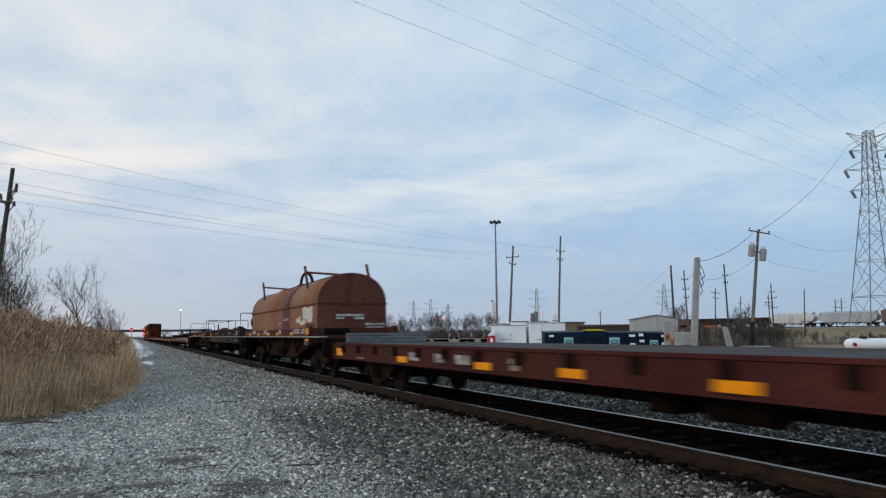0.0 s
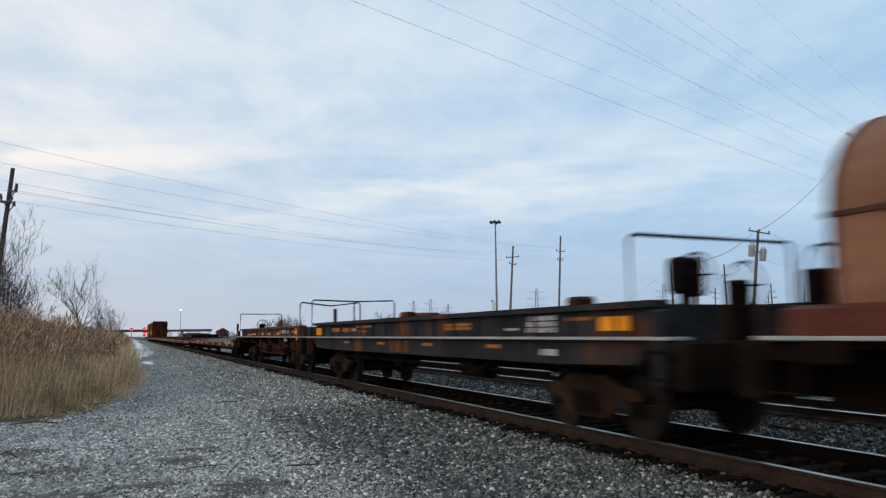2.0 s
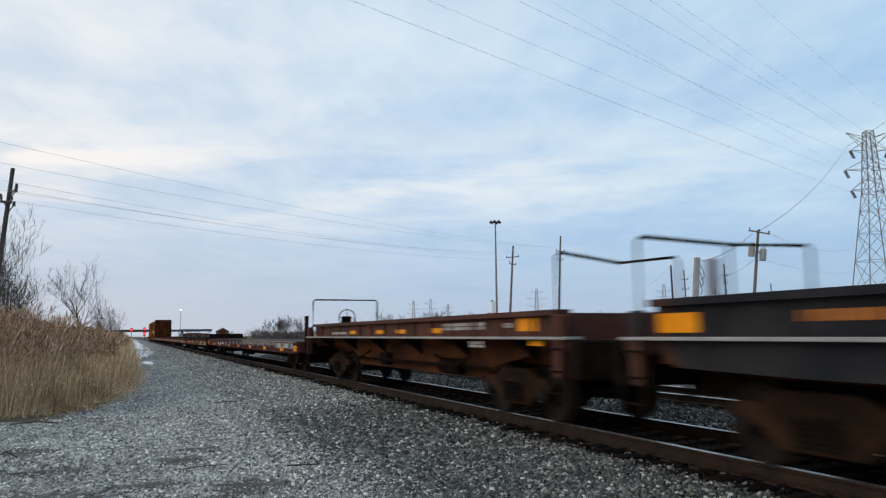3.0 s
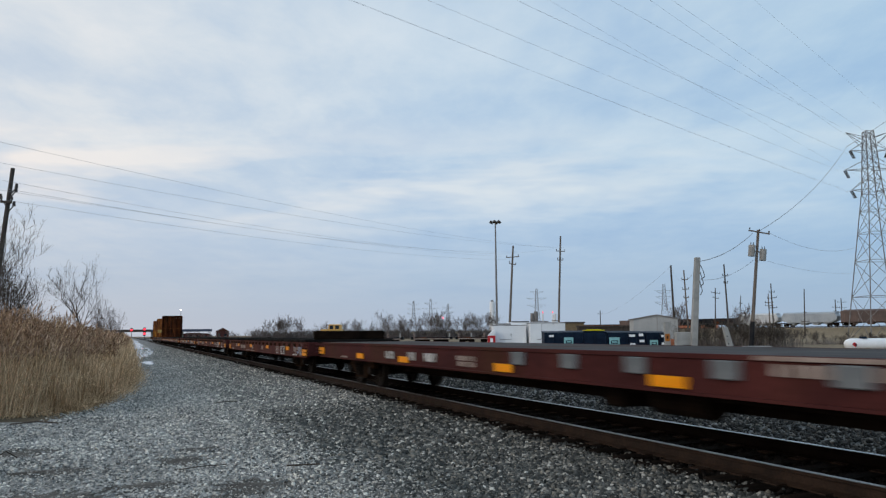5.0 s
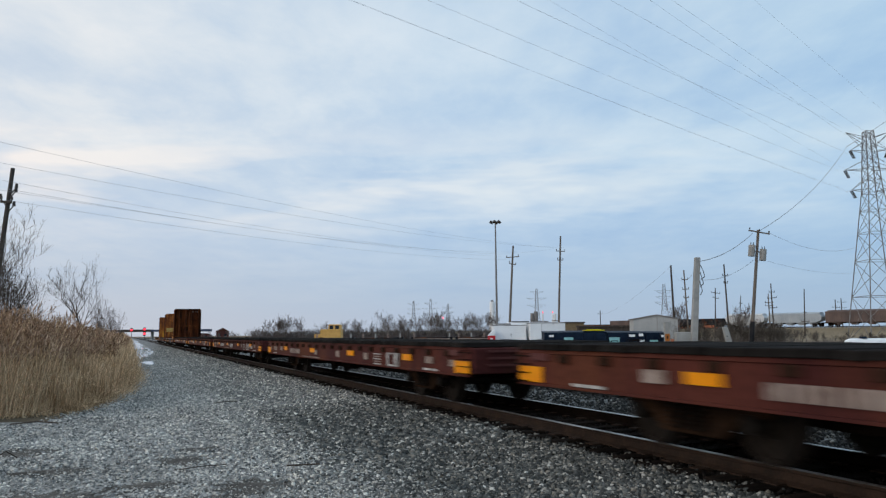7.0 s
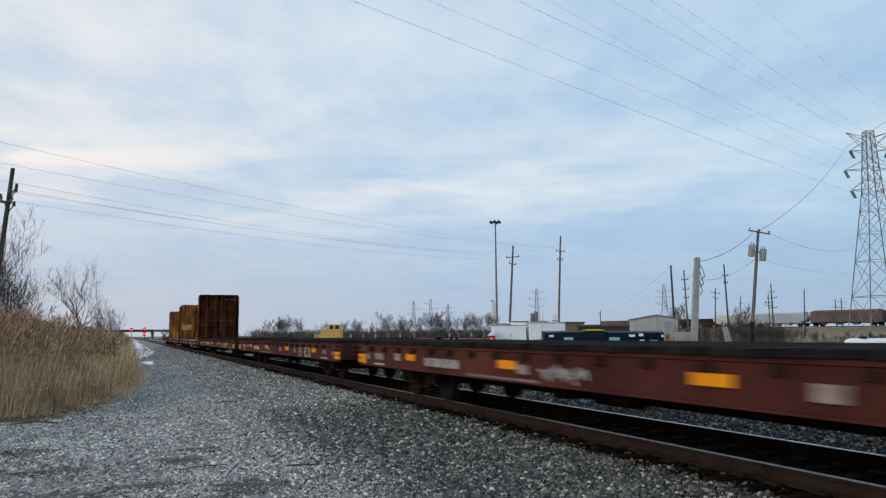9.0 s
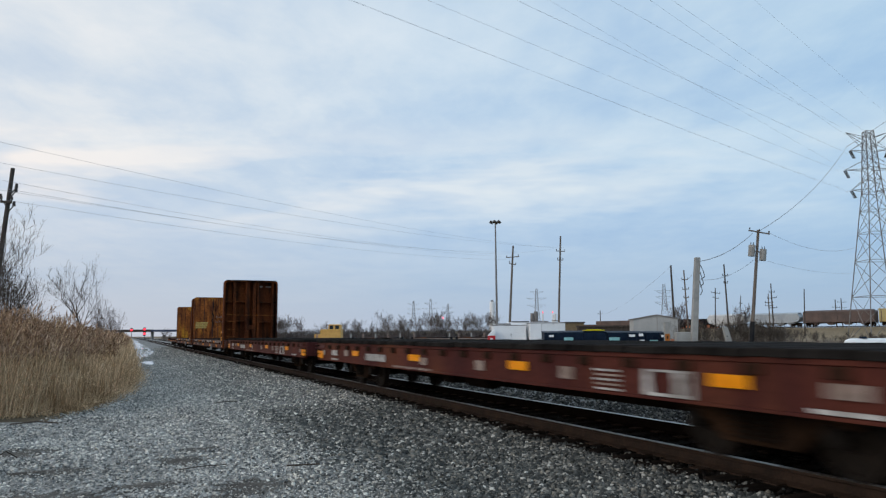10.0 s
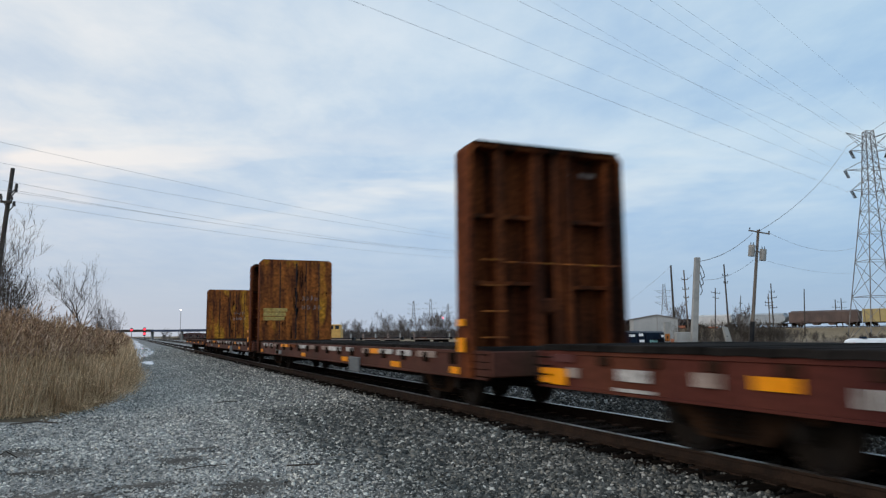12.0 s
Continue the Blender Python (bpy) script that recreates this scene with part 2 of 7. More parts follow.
M = {
    "soil": surf("gravel_soil", (0.26, 0.25, 0.234), (0.40, 0.386, 0.364), 0.9, 0.95, fine=26, grain=0.6, bump=0.9, stain=((0.13, 0.117, 0.10), 0.45, 0.57, 0.70, (1.2, 0.7, 1))),
    "stone": surf("ballast_stone", (0.118, 0.117, 0.110), (0.180, 0.177, 0.167), 3.0, 0.85, fine=60, grain=0.3, bump=0.4, island=0.6, mixed=((0.0, (0.20, 0.215, 0.22)), (0.45, (0.58, 0.61, 0.61)), (0.72, (1.05, 1.06, 1.03)), (0.82, (1.5, 1.38, 1.2)), (0.92, (2.1, 2.05, 1.95)), (1.0, (4.2, 4.1, 3.9)))),
    "grimystone": surf("grimy_ballast_stone", (0.055, 0.052, 0.047), (0.088, 0.083, 0.076), 3.0, 0.85, fine=60, grain=0.3, bump=0.4, island=0.6, mixed=((0.0, (0.22, 0.225, 0.23)), (0.45, (0.6, 0.61, 0.62)), (0.75, (1.1, 1.09, 1.07)), (0.9, (2.0, 1.95, 1.85)), (1.0, (3.8, 3.7, 3.5)))),
    "palestone": surf("pale_ballast_stone", (0.25, 0.246, 0.232), (0.36, 0.354, 0.336), 3.0, 0.85, fine=60, grain=0.3, bump=0.4, island=0.6, mixed=((0.0, (0.25, 0.26, 0.265)), (0.45, (0.7, 0.715, 0.715)), (0.75, (1.15, 1.14, 1.10)), (0.85, (1.5, 1.4, 1.25)), (1.0, (3.0, 2.95, 2.8)))),
    "bed": surf("ballast_bed", (0.15, 0.149, 0.143), (0.26, 0.257, 0.248), 2.0, 0.95, fine=16, grain=0.6, bump=1.0),
    # oil stain plus the train's shadow, both put into the colour
    "oily_shade": surf("oily_shaded_ballast", (0.007, 0.006, 0.0055), (0.018, 0.016, 0.0145), 3.0, 0.9, fine=50, grain=0.4, bump=0.5, island=0.5, spec=0.06),
    "pebble": surf("road_gravel", (0.35, 0.34, 0.321), (0.49, 0.477, 0.452), 0.5, 0.9, fine=60, grain=0.3, bump=0.4, island=0.6, mixed=((0.0, (0.2, 0.21, 0.215)), (0.3, (0.62, 0.64, 0.645)), (0.7, (1.15, 1.14, 1.11)), (0.85, (1.5, 1.42, 1.3)), (1.0, (2.1, 2.07, 2.0)))),
    "field": surf("dry_grass_field", (0.17, 0.125, 0.075), (0.25, 0.19, 0.118), 0.06, 0.95, fine=3, grain=0.4, bump=0.6),
    # creosoted timber, coloured darker still for the shade beneath the train
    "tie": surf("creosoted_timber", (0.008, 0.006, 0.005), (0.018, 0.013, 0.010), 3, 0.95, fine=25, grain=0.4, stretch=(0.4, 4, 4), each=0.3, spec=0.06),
    # gauge side of the rails: shade under the train as a darker colour
    "rail_gauge": surf("shaded_rail_web", (0.006, 0.004, 0.003), (0.012, 0.008, 0.006), 4, 0.85, fine=40, grain=0.3, spec=0.05),
    "rail_side": surf("rusty_rail", (0.017, 0.0095, 0.006), (0.034, 0.019, 0.0115), 4, 0.8, fine=40, grain=0.3),
    "rail_top": surf("worn_rail_head", (0.46, 0.45, 0.44), (0.60, 0.59, 0.58), 2, 0.3, 0.9, fine=50, grain=0.12, bump=0.02, stretch=(1, 0.05, 1)),
    "puddle": surf("thin_ice_puddle", (0.55, 0.58, 0.62), (0.72, 0.74, 0.77), 2.5, 0.12, fine=9, grain=0.08, bump=0.03),
    "red": surf("faded_oxide_red_paint", (0.054, 0.0135, 0.012), (0.098, 0.027, 0.018), 0.8, 0.7, fine=14, grain=0.26, bump=0.12, stretch=(1, 1.3, 0.5), stain=((0.115, 0.037, 0.018), 0.8, 0.49, 0.70, (0.8, 1.0, 0.35)), spec=0.12),
    "brown": surf("weathered_brown_paint", (0.06, 0.019, 0.012), (0.095, 0.033, 0.02), 0.8, 0.7, fine=14, grain=0.2, bump=0.15, stain=((0.05, 0.022, 0.012), 2.0, 0.5, 0.7, (0.6, 0.6, 0.3))),
    "black": surf("sooty_black_paint", (0.013, 0.014, 0.017), (0.028, 0.027, 0.028), 1.2, 0.7, fine=16, grain=0.25, bump=0.12, stain=((0.14, 0.045, 0.014), 1.3, 0.56, 0.72, (0.6, 0.6, 0.4)), spec=0.10),
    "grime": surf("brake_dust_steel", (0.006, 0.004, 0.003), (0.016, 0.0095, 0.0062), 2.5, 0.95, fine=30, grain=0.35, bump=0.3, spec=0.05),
    "sideframe": surf("rusty_truck_casting", (0.014, 0.008, 0.005), (0.042, 0.021, 0.011), 2.0, 0.9, fine=24, grain=0.35, bump=0.3, spec=0.08),
    # navy girder steel, lightened in colour for the haze of distance
    "bridgesteel": surf("hazy_bridge_steel", (0.055, 0.068, 0.11), (0.08, 0.095, 0.14), 0.4, 0.7, fine=4, grain=0.15, bump=0),
    "rustgirder": surf("rust_brown_girder", (0.035, 0.015, 0.008), (0.11, 0.042, 0.016), 1.0, 0.9, fine=18, grain=0.3, bump=0.25, stretch=(1, 0.6, 1), spec=0.08),
    "underbrown": surf("dark_brown_steel", (0.018, 0.010, 0.006), (0.042, 0.020, 0.012), 1.2, 0.9, fine=20, grain=0.3, bump=0.25, spec=0.08),
    "darkred": surf("dull_dark_oxide_paint", (0.046, 0.0125, 0.012), (0.078, 0.021, 0.018), 0.8, 0.75, fine=14, grain=0.24, bump=0.14, stain=((0.055, 0.02, 0.012), 0.9, 0.5, 0.68, (0.8, 0.8, 0.5)), spec=0.10),
    "deckgrey": surf("worn_dirty_deck_steel", (0.042, 0.038, 0.037), (0.075, 0.068, 0.066), 1.4, 0.8, fine=14, grain=0.25, bump=0.15, stain=((0.06, 0.03, 0.02), 1.1, 0.5, 0.7, (0.8, 0.4, 0.8)), spec=0.10),
    # hood paint darkened, since the ends face away from the light
    "hoodend": surf("shaded_hood_end", (0.105, 0.038, 0.026), (0.145, 0.056, 0.038), 0.7, 0.75, fine=8, grain=0.15, bump=0.06, stain=((0.09, 0.03, 0.02), 1.1, 0.52, 0.72, (1, 1, 0.5)), spec=0.12),
    "spray": surf("blue_spray_paint", (0.18, 0.22, 0.32), (0.26, 0.31, 0.42), 2, 0.6, fine=14, grain=0.15, bump=0.02),
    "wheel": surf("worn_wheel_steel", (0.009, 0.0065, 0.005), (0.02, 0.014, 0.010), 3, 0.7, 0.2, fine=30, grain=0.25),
    "deckwood": surf("weathered_deck_planks", (0.007, 0.006, 0.006), (0.028, 0.025, 0.023), 1.2, 1.0, fine=20, grain=0.45, stretch=(0.4, 3, 1), each=0.4, spec=0.03),
    "steelgrey": surf("grey_primed_steel", (0.11, 0.12, 0.125), (0.18, 0.19, 0.195), 1.0, 0.6, fine=12, grain=0.2, bump=0.08),
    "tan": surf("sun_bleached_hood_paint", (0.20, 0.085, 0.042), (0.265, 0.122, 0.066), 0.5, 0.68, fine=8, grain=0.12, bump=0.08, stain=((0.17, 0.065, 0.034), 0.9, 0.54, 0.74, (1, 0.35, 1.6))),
    "maroon": surf("maroon_hood_paint", (0.075, 0.022, 0.02), (0.105, 0.034, 0.029), 0.7, 0.65, fine=8, grain=0.12, bump=0.06),
    "white": surf("chalky_white_marking", (0.30, 0.28, 0.26), (0.60, 0.58, 0.56), 3, 0.75, fine=12, grain=0.3, bump=0.05),
    "peel": surf("bare_primer_patch", (0.52, 0.49, 0.44), (0.66, 0.63, 0.58), 2.5, 0.75, fine=10, grain=0.2, bump=0.1),
    "palewhite": surf("faded_tan_marking", (0.20, 0.14, 0.115), (0.36, 0.29, 0.25), 4, 0.75, fine=14, grain=0.3, bump=0.05),
    "yellow": surf("yellow_reflector_sheet", (0.80, 0.262, 0.0), (0.92, 0.335, 0.002), 5, 0.45, fine=60, grain=0.06, bump=0.03),
    "rustpatch": surf("bare_rusting_panel", (0.028, 0.013, 0.010), (0.17, 0.058, 0.016), 1.6, 0.85, fine=16, grain=0.3, bump=0.2, stretch=(1, 1.6, 0.8)),
    "tarp": surf("bright_yellow_plastic_sheet", (0.68, 0.58, 0.01), (0.80, 0.70, 0.02), 2.0, 0.45, fine=12, grain=0.1, bump=0.1),
    "orange": surf("orange_marking", (0.36, 0.115, 0.02), (0.46, 0.16, 0.03), 5, 0.6, fine=20, grain=0.2, bump=0.05),
    "oldyellow": surf("peeling_yellow_bulkhead_paint", (0.085, 0.024, 0.009), (0.36, 0.108, 0.019), 1.5, 0.8, fine=9, grain=0.5, bump=0.25, stretch=(2.6, 1, 0.45), stain=((0.50, 0.215, 0.02), 0.7, 0.54, 0.63, (1.9, 1, 0.5))),
    "rustface": surf("rusted_bulkhead_steel", (0.08, 0.022, 0.009), (0.19, 0.053, 0.015), 1.1, 0.88, fine=12, grain=0.4, bump=0.3, stretch=(1.5, 1, 0.35), stain=((0.02, 0.009, 0.006), 1.2, 0.47, 0.64, (1.9, 1, 0.3)), spec=0.1),
    "pole": surf("grey_pole_timber", (0.12, 0.10, 0.085), (0.19, 0.16, 0.135), 2, 0.9, fine=25, grain=0.3, stretch=(4, 4, 0.3)),
    "darkpole": surf("dark_pole_timber", (0.05, 0.042, 0.037), (0.085, 0.07, 0.06), 2, 0.9, fine=25, grain=0.3, stretch=(4, 4, 0.3)),
    "concrete": surf("pale_concrete", (0.27, 0.265, 0.25), (0.36, 0.35, 0.33), 1.5, 0.9, fine=18, grain=0.15),
    "lattice": surf("galvanised_lattice_steel", (0.16, 0.15, 0.15), (0.24, 0.23, 0.225), 1.5, 0.7, 0.0, fine=10, grain=0.15),
    "wire": surf("aluminium_conductor", (0.30, 0.31, 0.33), (0.38, 0.39, 0.41), 1, 0.6, 0.0, fine=8, grain=0.1, bump=0),
    "insul": surf("brown_porcelain", (0.03, 0.024, 0.022), (0.05, 0.04, 0.036), 8, 0.3, fine=20, grain=0.1),
    "navy": surf("navy_dumpster_paint", (0.004, 0.010, 0.024), (0.009, 0.020, 0.040), 1.5, 0.55, fine=14, grain=0.2, bump=0.1, spec=0.12),
    "teal": surf("pale_teal_panel", (0.22, 0.46, 0.47), (0.30, 0.55, 0.55), 3, 0.6, fine=20, grain=0.1),
    "panel": surf("white_trailer_panel", (0.80, 0.81, 0.82), (0.88, 0.885, 0.89), 0.7, 0.45, fine=10, grain=0.06, bump=0.03),
    "shed": surf("grey_block_wall", (0.36, 0.365, 0.36), (0.44, 0.44, 0.435), 0.8, 0.85, fine=8, grain=0.12),
    "signred": surf("red_enamel", (0.42, 0.02, 0.025), (0.52, 0.03, 0.035), 3, 0.45, fine=20, grain=0.08),
    "safety": surf("orange_barrel_plastic", (0.55, 0.16, 0.07), (0.65, 0.21, 0.1), 3, 0.5, fine=20, grain=0.1),
    "machine": surf("loader_yellow_paint", (0.55, 0.31, 0.085), (0.66, 0.39, 0.12), 2, 0.55, fine=14, grain=0.2),
    "glass": surf("dark_cab_glass", (0.015, 0.018, 0.022), (0.03, 0.033, 0.04), 2, 0.08, fine=5, grain=0.05, bump=0),
    "hopper_white": surf("pale_grey_hopper_paint", (0.52, 0.53, 0.54), (0.64, 0.64, 0.64), 0.4, 0.6, fine=4, grain=0.08, stain=((0.30, 0.27, 0.25), 0.6, 0.55, 0.75, (1, 1, 0.4))),
    "hopper_grey": surf("grey_hopper_paint", (0.33, 0.36, 0.39), (0.42, 0.45, 0.47), 0.4, 0.6, fine=4, grain=0.08),
    "hopper_brown": surf("brown_hopper_paint", (0.10, 0.075, 0.068), (0.15, 0.105, 0.09), 0.4, 0.7, fine=4, grain=0.15),
    "stencil": surf("faded_yellow_stencil_block", (0.42, 0.27, 0.07), (0.58, 0.42, 0.15), 3.0, 0.75, fine=14, grain=0.35, bump=0.05),
    "boxcar": surf("faded_yellow_boxcar", (0.40, 0.31, 0.13), (0.48, 0.38, 0.18), 0.6, 0.65, fine=4, grain=0.12),
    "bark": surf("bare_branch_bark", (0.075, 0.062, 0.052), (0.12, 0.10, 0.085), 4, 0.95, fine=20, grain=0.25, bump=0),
    # paler copy of the bark: distance haze put into the colour
    "hazebark": surf("hazed_far_twigs", (0.13, 0.11, 0.104), (0.19, 0.162, 0.152), 0.3, 0.95, fine=4, grain=0.15, bump=0),
    "reed": surf("dry_reed_stalk", (0.52, 0.37, 0.225), (0.74, 0.55, 0.36), 0.25, 0.9, fine=9, grain=0.25, bump=0, island=0.45, mixed=((0.0, (0.5, 0.43, 0.37)), (0.35, (0.9, 0.84, 0.77)), (0.7, (1.15, 1.13, 1.1)), (1.0, (1.6, 1.6, 1.58)))),
    "plume": surf("reed_plume", (0.25, 0.155, 0.095), (0.42, 0.28, 0.19), 0.5, 0.95, fine=14, grain=0.3, bump=0, island=0.4, mixed=((0.0, (0.5, 0.45, 0.42)), (0.5, (0.95, 0.93, 0.9)), (1.0, (1.5, 1.52, 1.55)))),
    "mud": surf("damp_dark_mud", (0.06, 0.053, 0.045), (0.12, 0.108, 0.092), 2.0, 0.75, fine=20, grain=0.4, bump=0.5),
    "litter": surf("dead_reed_litter", (0.085, 0.065, 0.042), (0.14, 0.108, 0.07), 0.8, 0.95, fine=25, grain=0.5, bump=0.6),
    "stick": surf("broken_branch_wood", (0.05, 0.04, 0.032), (0.09, 0.07, 0.055), 6, 0.9, fine=30, grain=0.3),
    "signal": glow("red_signal_lens", (1.0, 0.03, 0.05), 3.0),
    "lamp": glow("yard_lamp_lens", (1.0, 0.93, 0.8), 4.0),
    "beacon": glow("red_beacon_lens", (1.0, 0.12, 0.16), 1.2),
}

# ---------------------------------------------------------------- mesh helpers


def box(bm, x0, x1, y0, y1, z0, z1):
    v = [bm.verts.new((x, y, z)) for z in (z0, z1) for y in (y0, y1) for x in (x0, x1)]
    for f in ((0, 2, 3, 1), (4, 5, 7, 6), (0, 1, 5, 4), (2, 6, 7, 3), (0, 4, 6, 2), (1, 3, 7, 5)):
        bm.faces.new([v[i] for i in f])
    return bm


def bevelled(bm, w, seg=1):
    bmesh.ops.bevel(bm, geom=list(bm.edges), offset=w, segments=seg, affect="EDGES", profile=0.6)
    return bm


def block(x0, x1, y0, y1, z0, z1, w=0.0):
    bm = box(bmesh.new(), x0, x1, y0, y1, z0, z1)
    return bevelled(bm, w) if w else bm


def tube(bm, a, b, r0, r1=None, sides=8):
    a, b = Vector(a), Vector(b)
    r1 = r0 if r1 is None else r1
    q = (b - a).to_track_quat("Z", "Y")
    rings = []
    for c, r in ((a, r0), (b, r1)):
        rings.append([bm.verts.new(c + q @ Vector((r * math.cos(k * math.tau / sides), r * math.sin(k * math.tau / sides), 0))) for k in range(sides)])
    for k in range(sides):
        j = (k + 1) % sides
        bm.faces.new((rings[0][k], rings[0][j], rings[1][j], rings[1][k]))
    bm.faces.new(rings[0][::-1])
    bm.faces.new(rings[1])
    return bm


def pipe(bm, pts, r, sides=6):
    """One continuous bent tube through the points."""
    pts = [Vector(q) for q in pts]
    rings = []
    for k, c in enumerate(pts):
        d = (pts[min(k + 1, len(pts) - 1)] - pts[max(k - 1, 0)])
        d.normalize()
        e1 = d.cross(Vector((0.31, 0.22, 0.925) if abs(d.z) < 0.8 else (0.9, 0.43, 0.1))).normalized()
        e2 = d.cross(e1)
        rings.append([bm.verts.new(c + r * (math.cos(j * math.tau / sides) * e1 + math.sin(j * math.tau / sides) * e2)) for j in range(sides)])
    for a, b in zip(rings, rings[1:]):
        # match the rings' starts, which may turn from point to point
        o = min(range(sides), key=lambda n: (a[0].co - b[n].co).length)
        for j in range(sides):
            i = (j + 1) % sides
            bm.faces.new((a[j], a[i], b[(i + o) % sides], b[(j + o) % sides]))
    if (pts[0] - pts[-1]).length > 1e-4:
        bm.faces.new(rings[0][::-1])
        bm.faces.new(rings[-1])
    return bm


def prism(outline, axis, a, b, w=0.0):
    """An outline of (p, q) drawn out from a to b along x or y."""
    bm = bmesh.new()
    put = (lambda p, q, s: (s, p, q)) if axis == "x" else (lambda p, q, s: (p, s, q))
    r0 = [bm.verts.new(put(p, q, a)) for p, q in outline]
    r1 = [bm.verts.new(put(p, q, b)) for p, q in outline]
    n = len(outline)
    for k in range(n):
        j = (k + 1) % n
        bm.faces.new((r0[k], r0[j], r1[j], r1[k]))
    bm.faces.new(r0[::-1])
    bm.faces.new(r1)
    bmesh.ops.recalc_face_normals(bm, faces=bm.faces[:])
    return bevelled(bm, w) if w else bm


def mesh_of(name, bm, mats):
    me = bpy.data.meshes.new(name)
    bmesh.ops.recalc_face_normals(bm, faces=bm.faces[:])
    bm.to_mesh(me)
    bm.free()
    for m in mats if isinstance(mats, (list, tuple)) else (mats,):
        me.materials.append(m)
    return me


def part(name, bm, material, parent, label="", at=None):
    me = bm if isinstance(bm, bpy.types.Mesh) else mesh_of(name, bm, material)
    ob = new(name, me)
    ob.parent = parent
    if at is not None:
        ob.matrix_basis = at
    if label:
        tagged(ob, label)
    return ob


def thing(name, at, label, category, group="", kind=""):
    ob = new(name)
    ob.empty_display_size = 0.2
    ob.matrix_basis = at
    return tagged(ob, label, category, group, kind)


def raw_mesh(name, verts, faces, mat):
    me = bpy.data.meshes.new(name)
    me.from_pydata(verts, [], faces)
    me.materials.append(mat)
    me.update()
    return me


def bulk_mesh(name, verts, loops, size, mat):
    """Faces of one size from flat arrays."""
    me = bpy.data.meshes.new(name)
    verts, loops = np.asarray(verts, np.float32), np.asarray(loops, np.int32)
    me.vertices.add(len(verts))
    me.vertices.foreach_set("co", verts.ravel())
    me.loops.add(loops.size)
    me.loops.foreach_set("vertex_index", loops.ravel())
    nf = loops.size // size
    me.polygons.add(nf)
    me.polygons.foreach_set("loop_start", np.arange(nf, dtype=np.int32) * size)
    me.materials.append(mat)
    me.update(calc_edges=True)
    me.validate()
    return me


# ---------------------------------------------------------------- ground and tracks
TRACK, TRACK2 = 6.946, 12.05
PROFILE = [(-900, -0.5), (-40, -0.5), (-9, -0.30), (-3.0, -0.34), (-1.2, -0.42), (0.6, -0.43), (2.6, -0.42), (3.9, -0.37), (5.35, -0.19), (8.55, -0.19),
           (9.4, -0.33), (10.4, -0.19), (13.7, -0.19), (14.8, -0.36), (20, -0.36), (44, -0.32), (900, -0.32), (2400, -0.4)]


def height(x):
    return float(np.interp(x, [a for a, _ in PROFILE], [b for _, b in PROFILE]))


def reed_edge(y):
    """Where the reeds end beside the road."""
    return np.interp(y, [10, 17.2, 18.4, 19.2, 20.5, 22.5, 27.3, 33.6, 57.7, 132, 300], [-12, -8, -3.4, -1.9, -1.35, -0.9, -0.3, 0.1, 0.32, 0.6, 1.5])


def make_ground():
    xs = [a for a, _ in PROFILE]
    fine = sorted(set(xs) | set(np.arange(-3, 15.1, 0.3).round(2).tolist()))
    ys = [-60, -20, -5] + np.arange(0, 60, 0.6).round(2).tolist() + [60, 70, 85, 100, 130, 170, 230, 320, 500, 900, 1800, 3600]
    verts, faces = [], []
    for y in ys:
        for x in fine:
            rough = 0.03 * noise.noise((x * 0.7, y * 0.5, 0)) + 0.015 * noise.noise((x * 2.1, y * 2.1, 4)) if -8 < x < 16 and y < 90 else 0
            verts.append((x, y, height(x) + rough * 0.5 - (0.018 if -8 < x < 16 and y < 90 else 0)))
    w = len(fine)
    for j in range(len(ys) - 1):
        for i in range(w - 1):
            faces.append((j * w + i, j * w + i + 1, (j + 1) * w + i + 1, (j + 1) * w + i))
    me = raw_mesh("ground", verts, faces, M["soil"])
    me.materials.append(M["field"])
    me.materials.append(M["litter"])
    me.materials.append(M["oily_shade"])
    me.materials.append(M["bed"])
    for f in me.polygons:
        cx, cy = f.center.x, f.center.y
        edge = float(reed_edge(cy + 1.0)) + 0.4 + 0.4 * noise.noise((cx * 0.9, cy * 0.6, 7))
        if cx > 70 or (cy > 130 and cx > 20) or cx < -14 or cy > 900:
            f.material_index = 1
        elif cx < edge and cy > 15.5:
            f.material_index = 2
        # ground inside the rails: oil, and train shade painted in
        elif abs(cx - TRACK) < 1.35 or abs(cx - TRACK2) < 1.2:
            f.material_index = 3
        elif cx > 3.3 and cx < 20:
            f.material_index = 4
        f.use_smooth = True
    return tagged(new("ground", me), "grey gravel ground with ballast shoulders and dry field beyond", "ground", kind="structure")


make_ground()


def rail_mesh(y0, y1):
    prof = [(-0.075, -0.17), (0.075, -0.17), (0.075, -0.155), (0.012, -0.13), (0.010, -0.045), (0.037, -0.035), (0.037, -0.006), (0.030, 0.0),
            (-0.030, 0.0), (-0.037, -0.006), (-0.037, -0.035), (-0.010, -0.045), (-0.012, -0.13), (-0.075, -0.155)]
    me = mesh_of("rail", prism(prof, "y", y0, y1), [M["rail_side"], M["rail_top"], M["rail_gauge"]])
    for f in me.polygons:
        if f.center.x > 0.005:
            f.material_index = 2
        if f.normal.z > 0.5 and f.center.z > -0.004:
            f.material_index = 1
    return me


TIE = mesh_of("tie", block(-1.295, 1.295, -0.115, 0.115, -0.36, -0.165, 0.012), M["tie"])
PLATE = mesh_of("tie_plate", block(-0.18, 0.18, -0.09, 0.09, -0.168, -0.15), M["rail_side"])


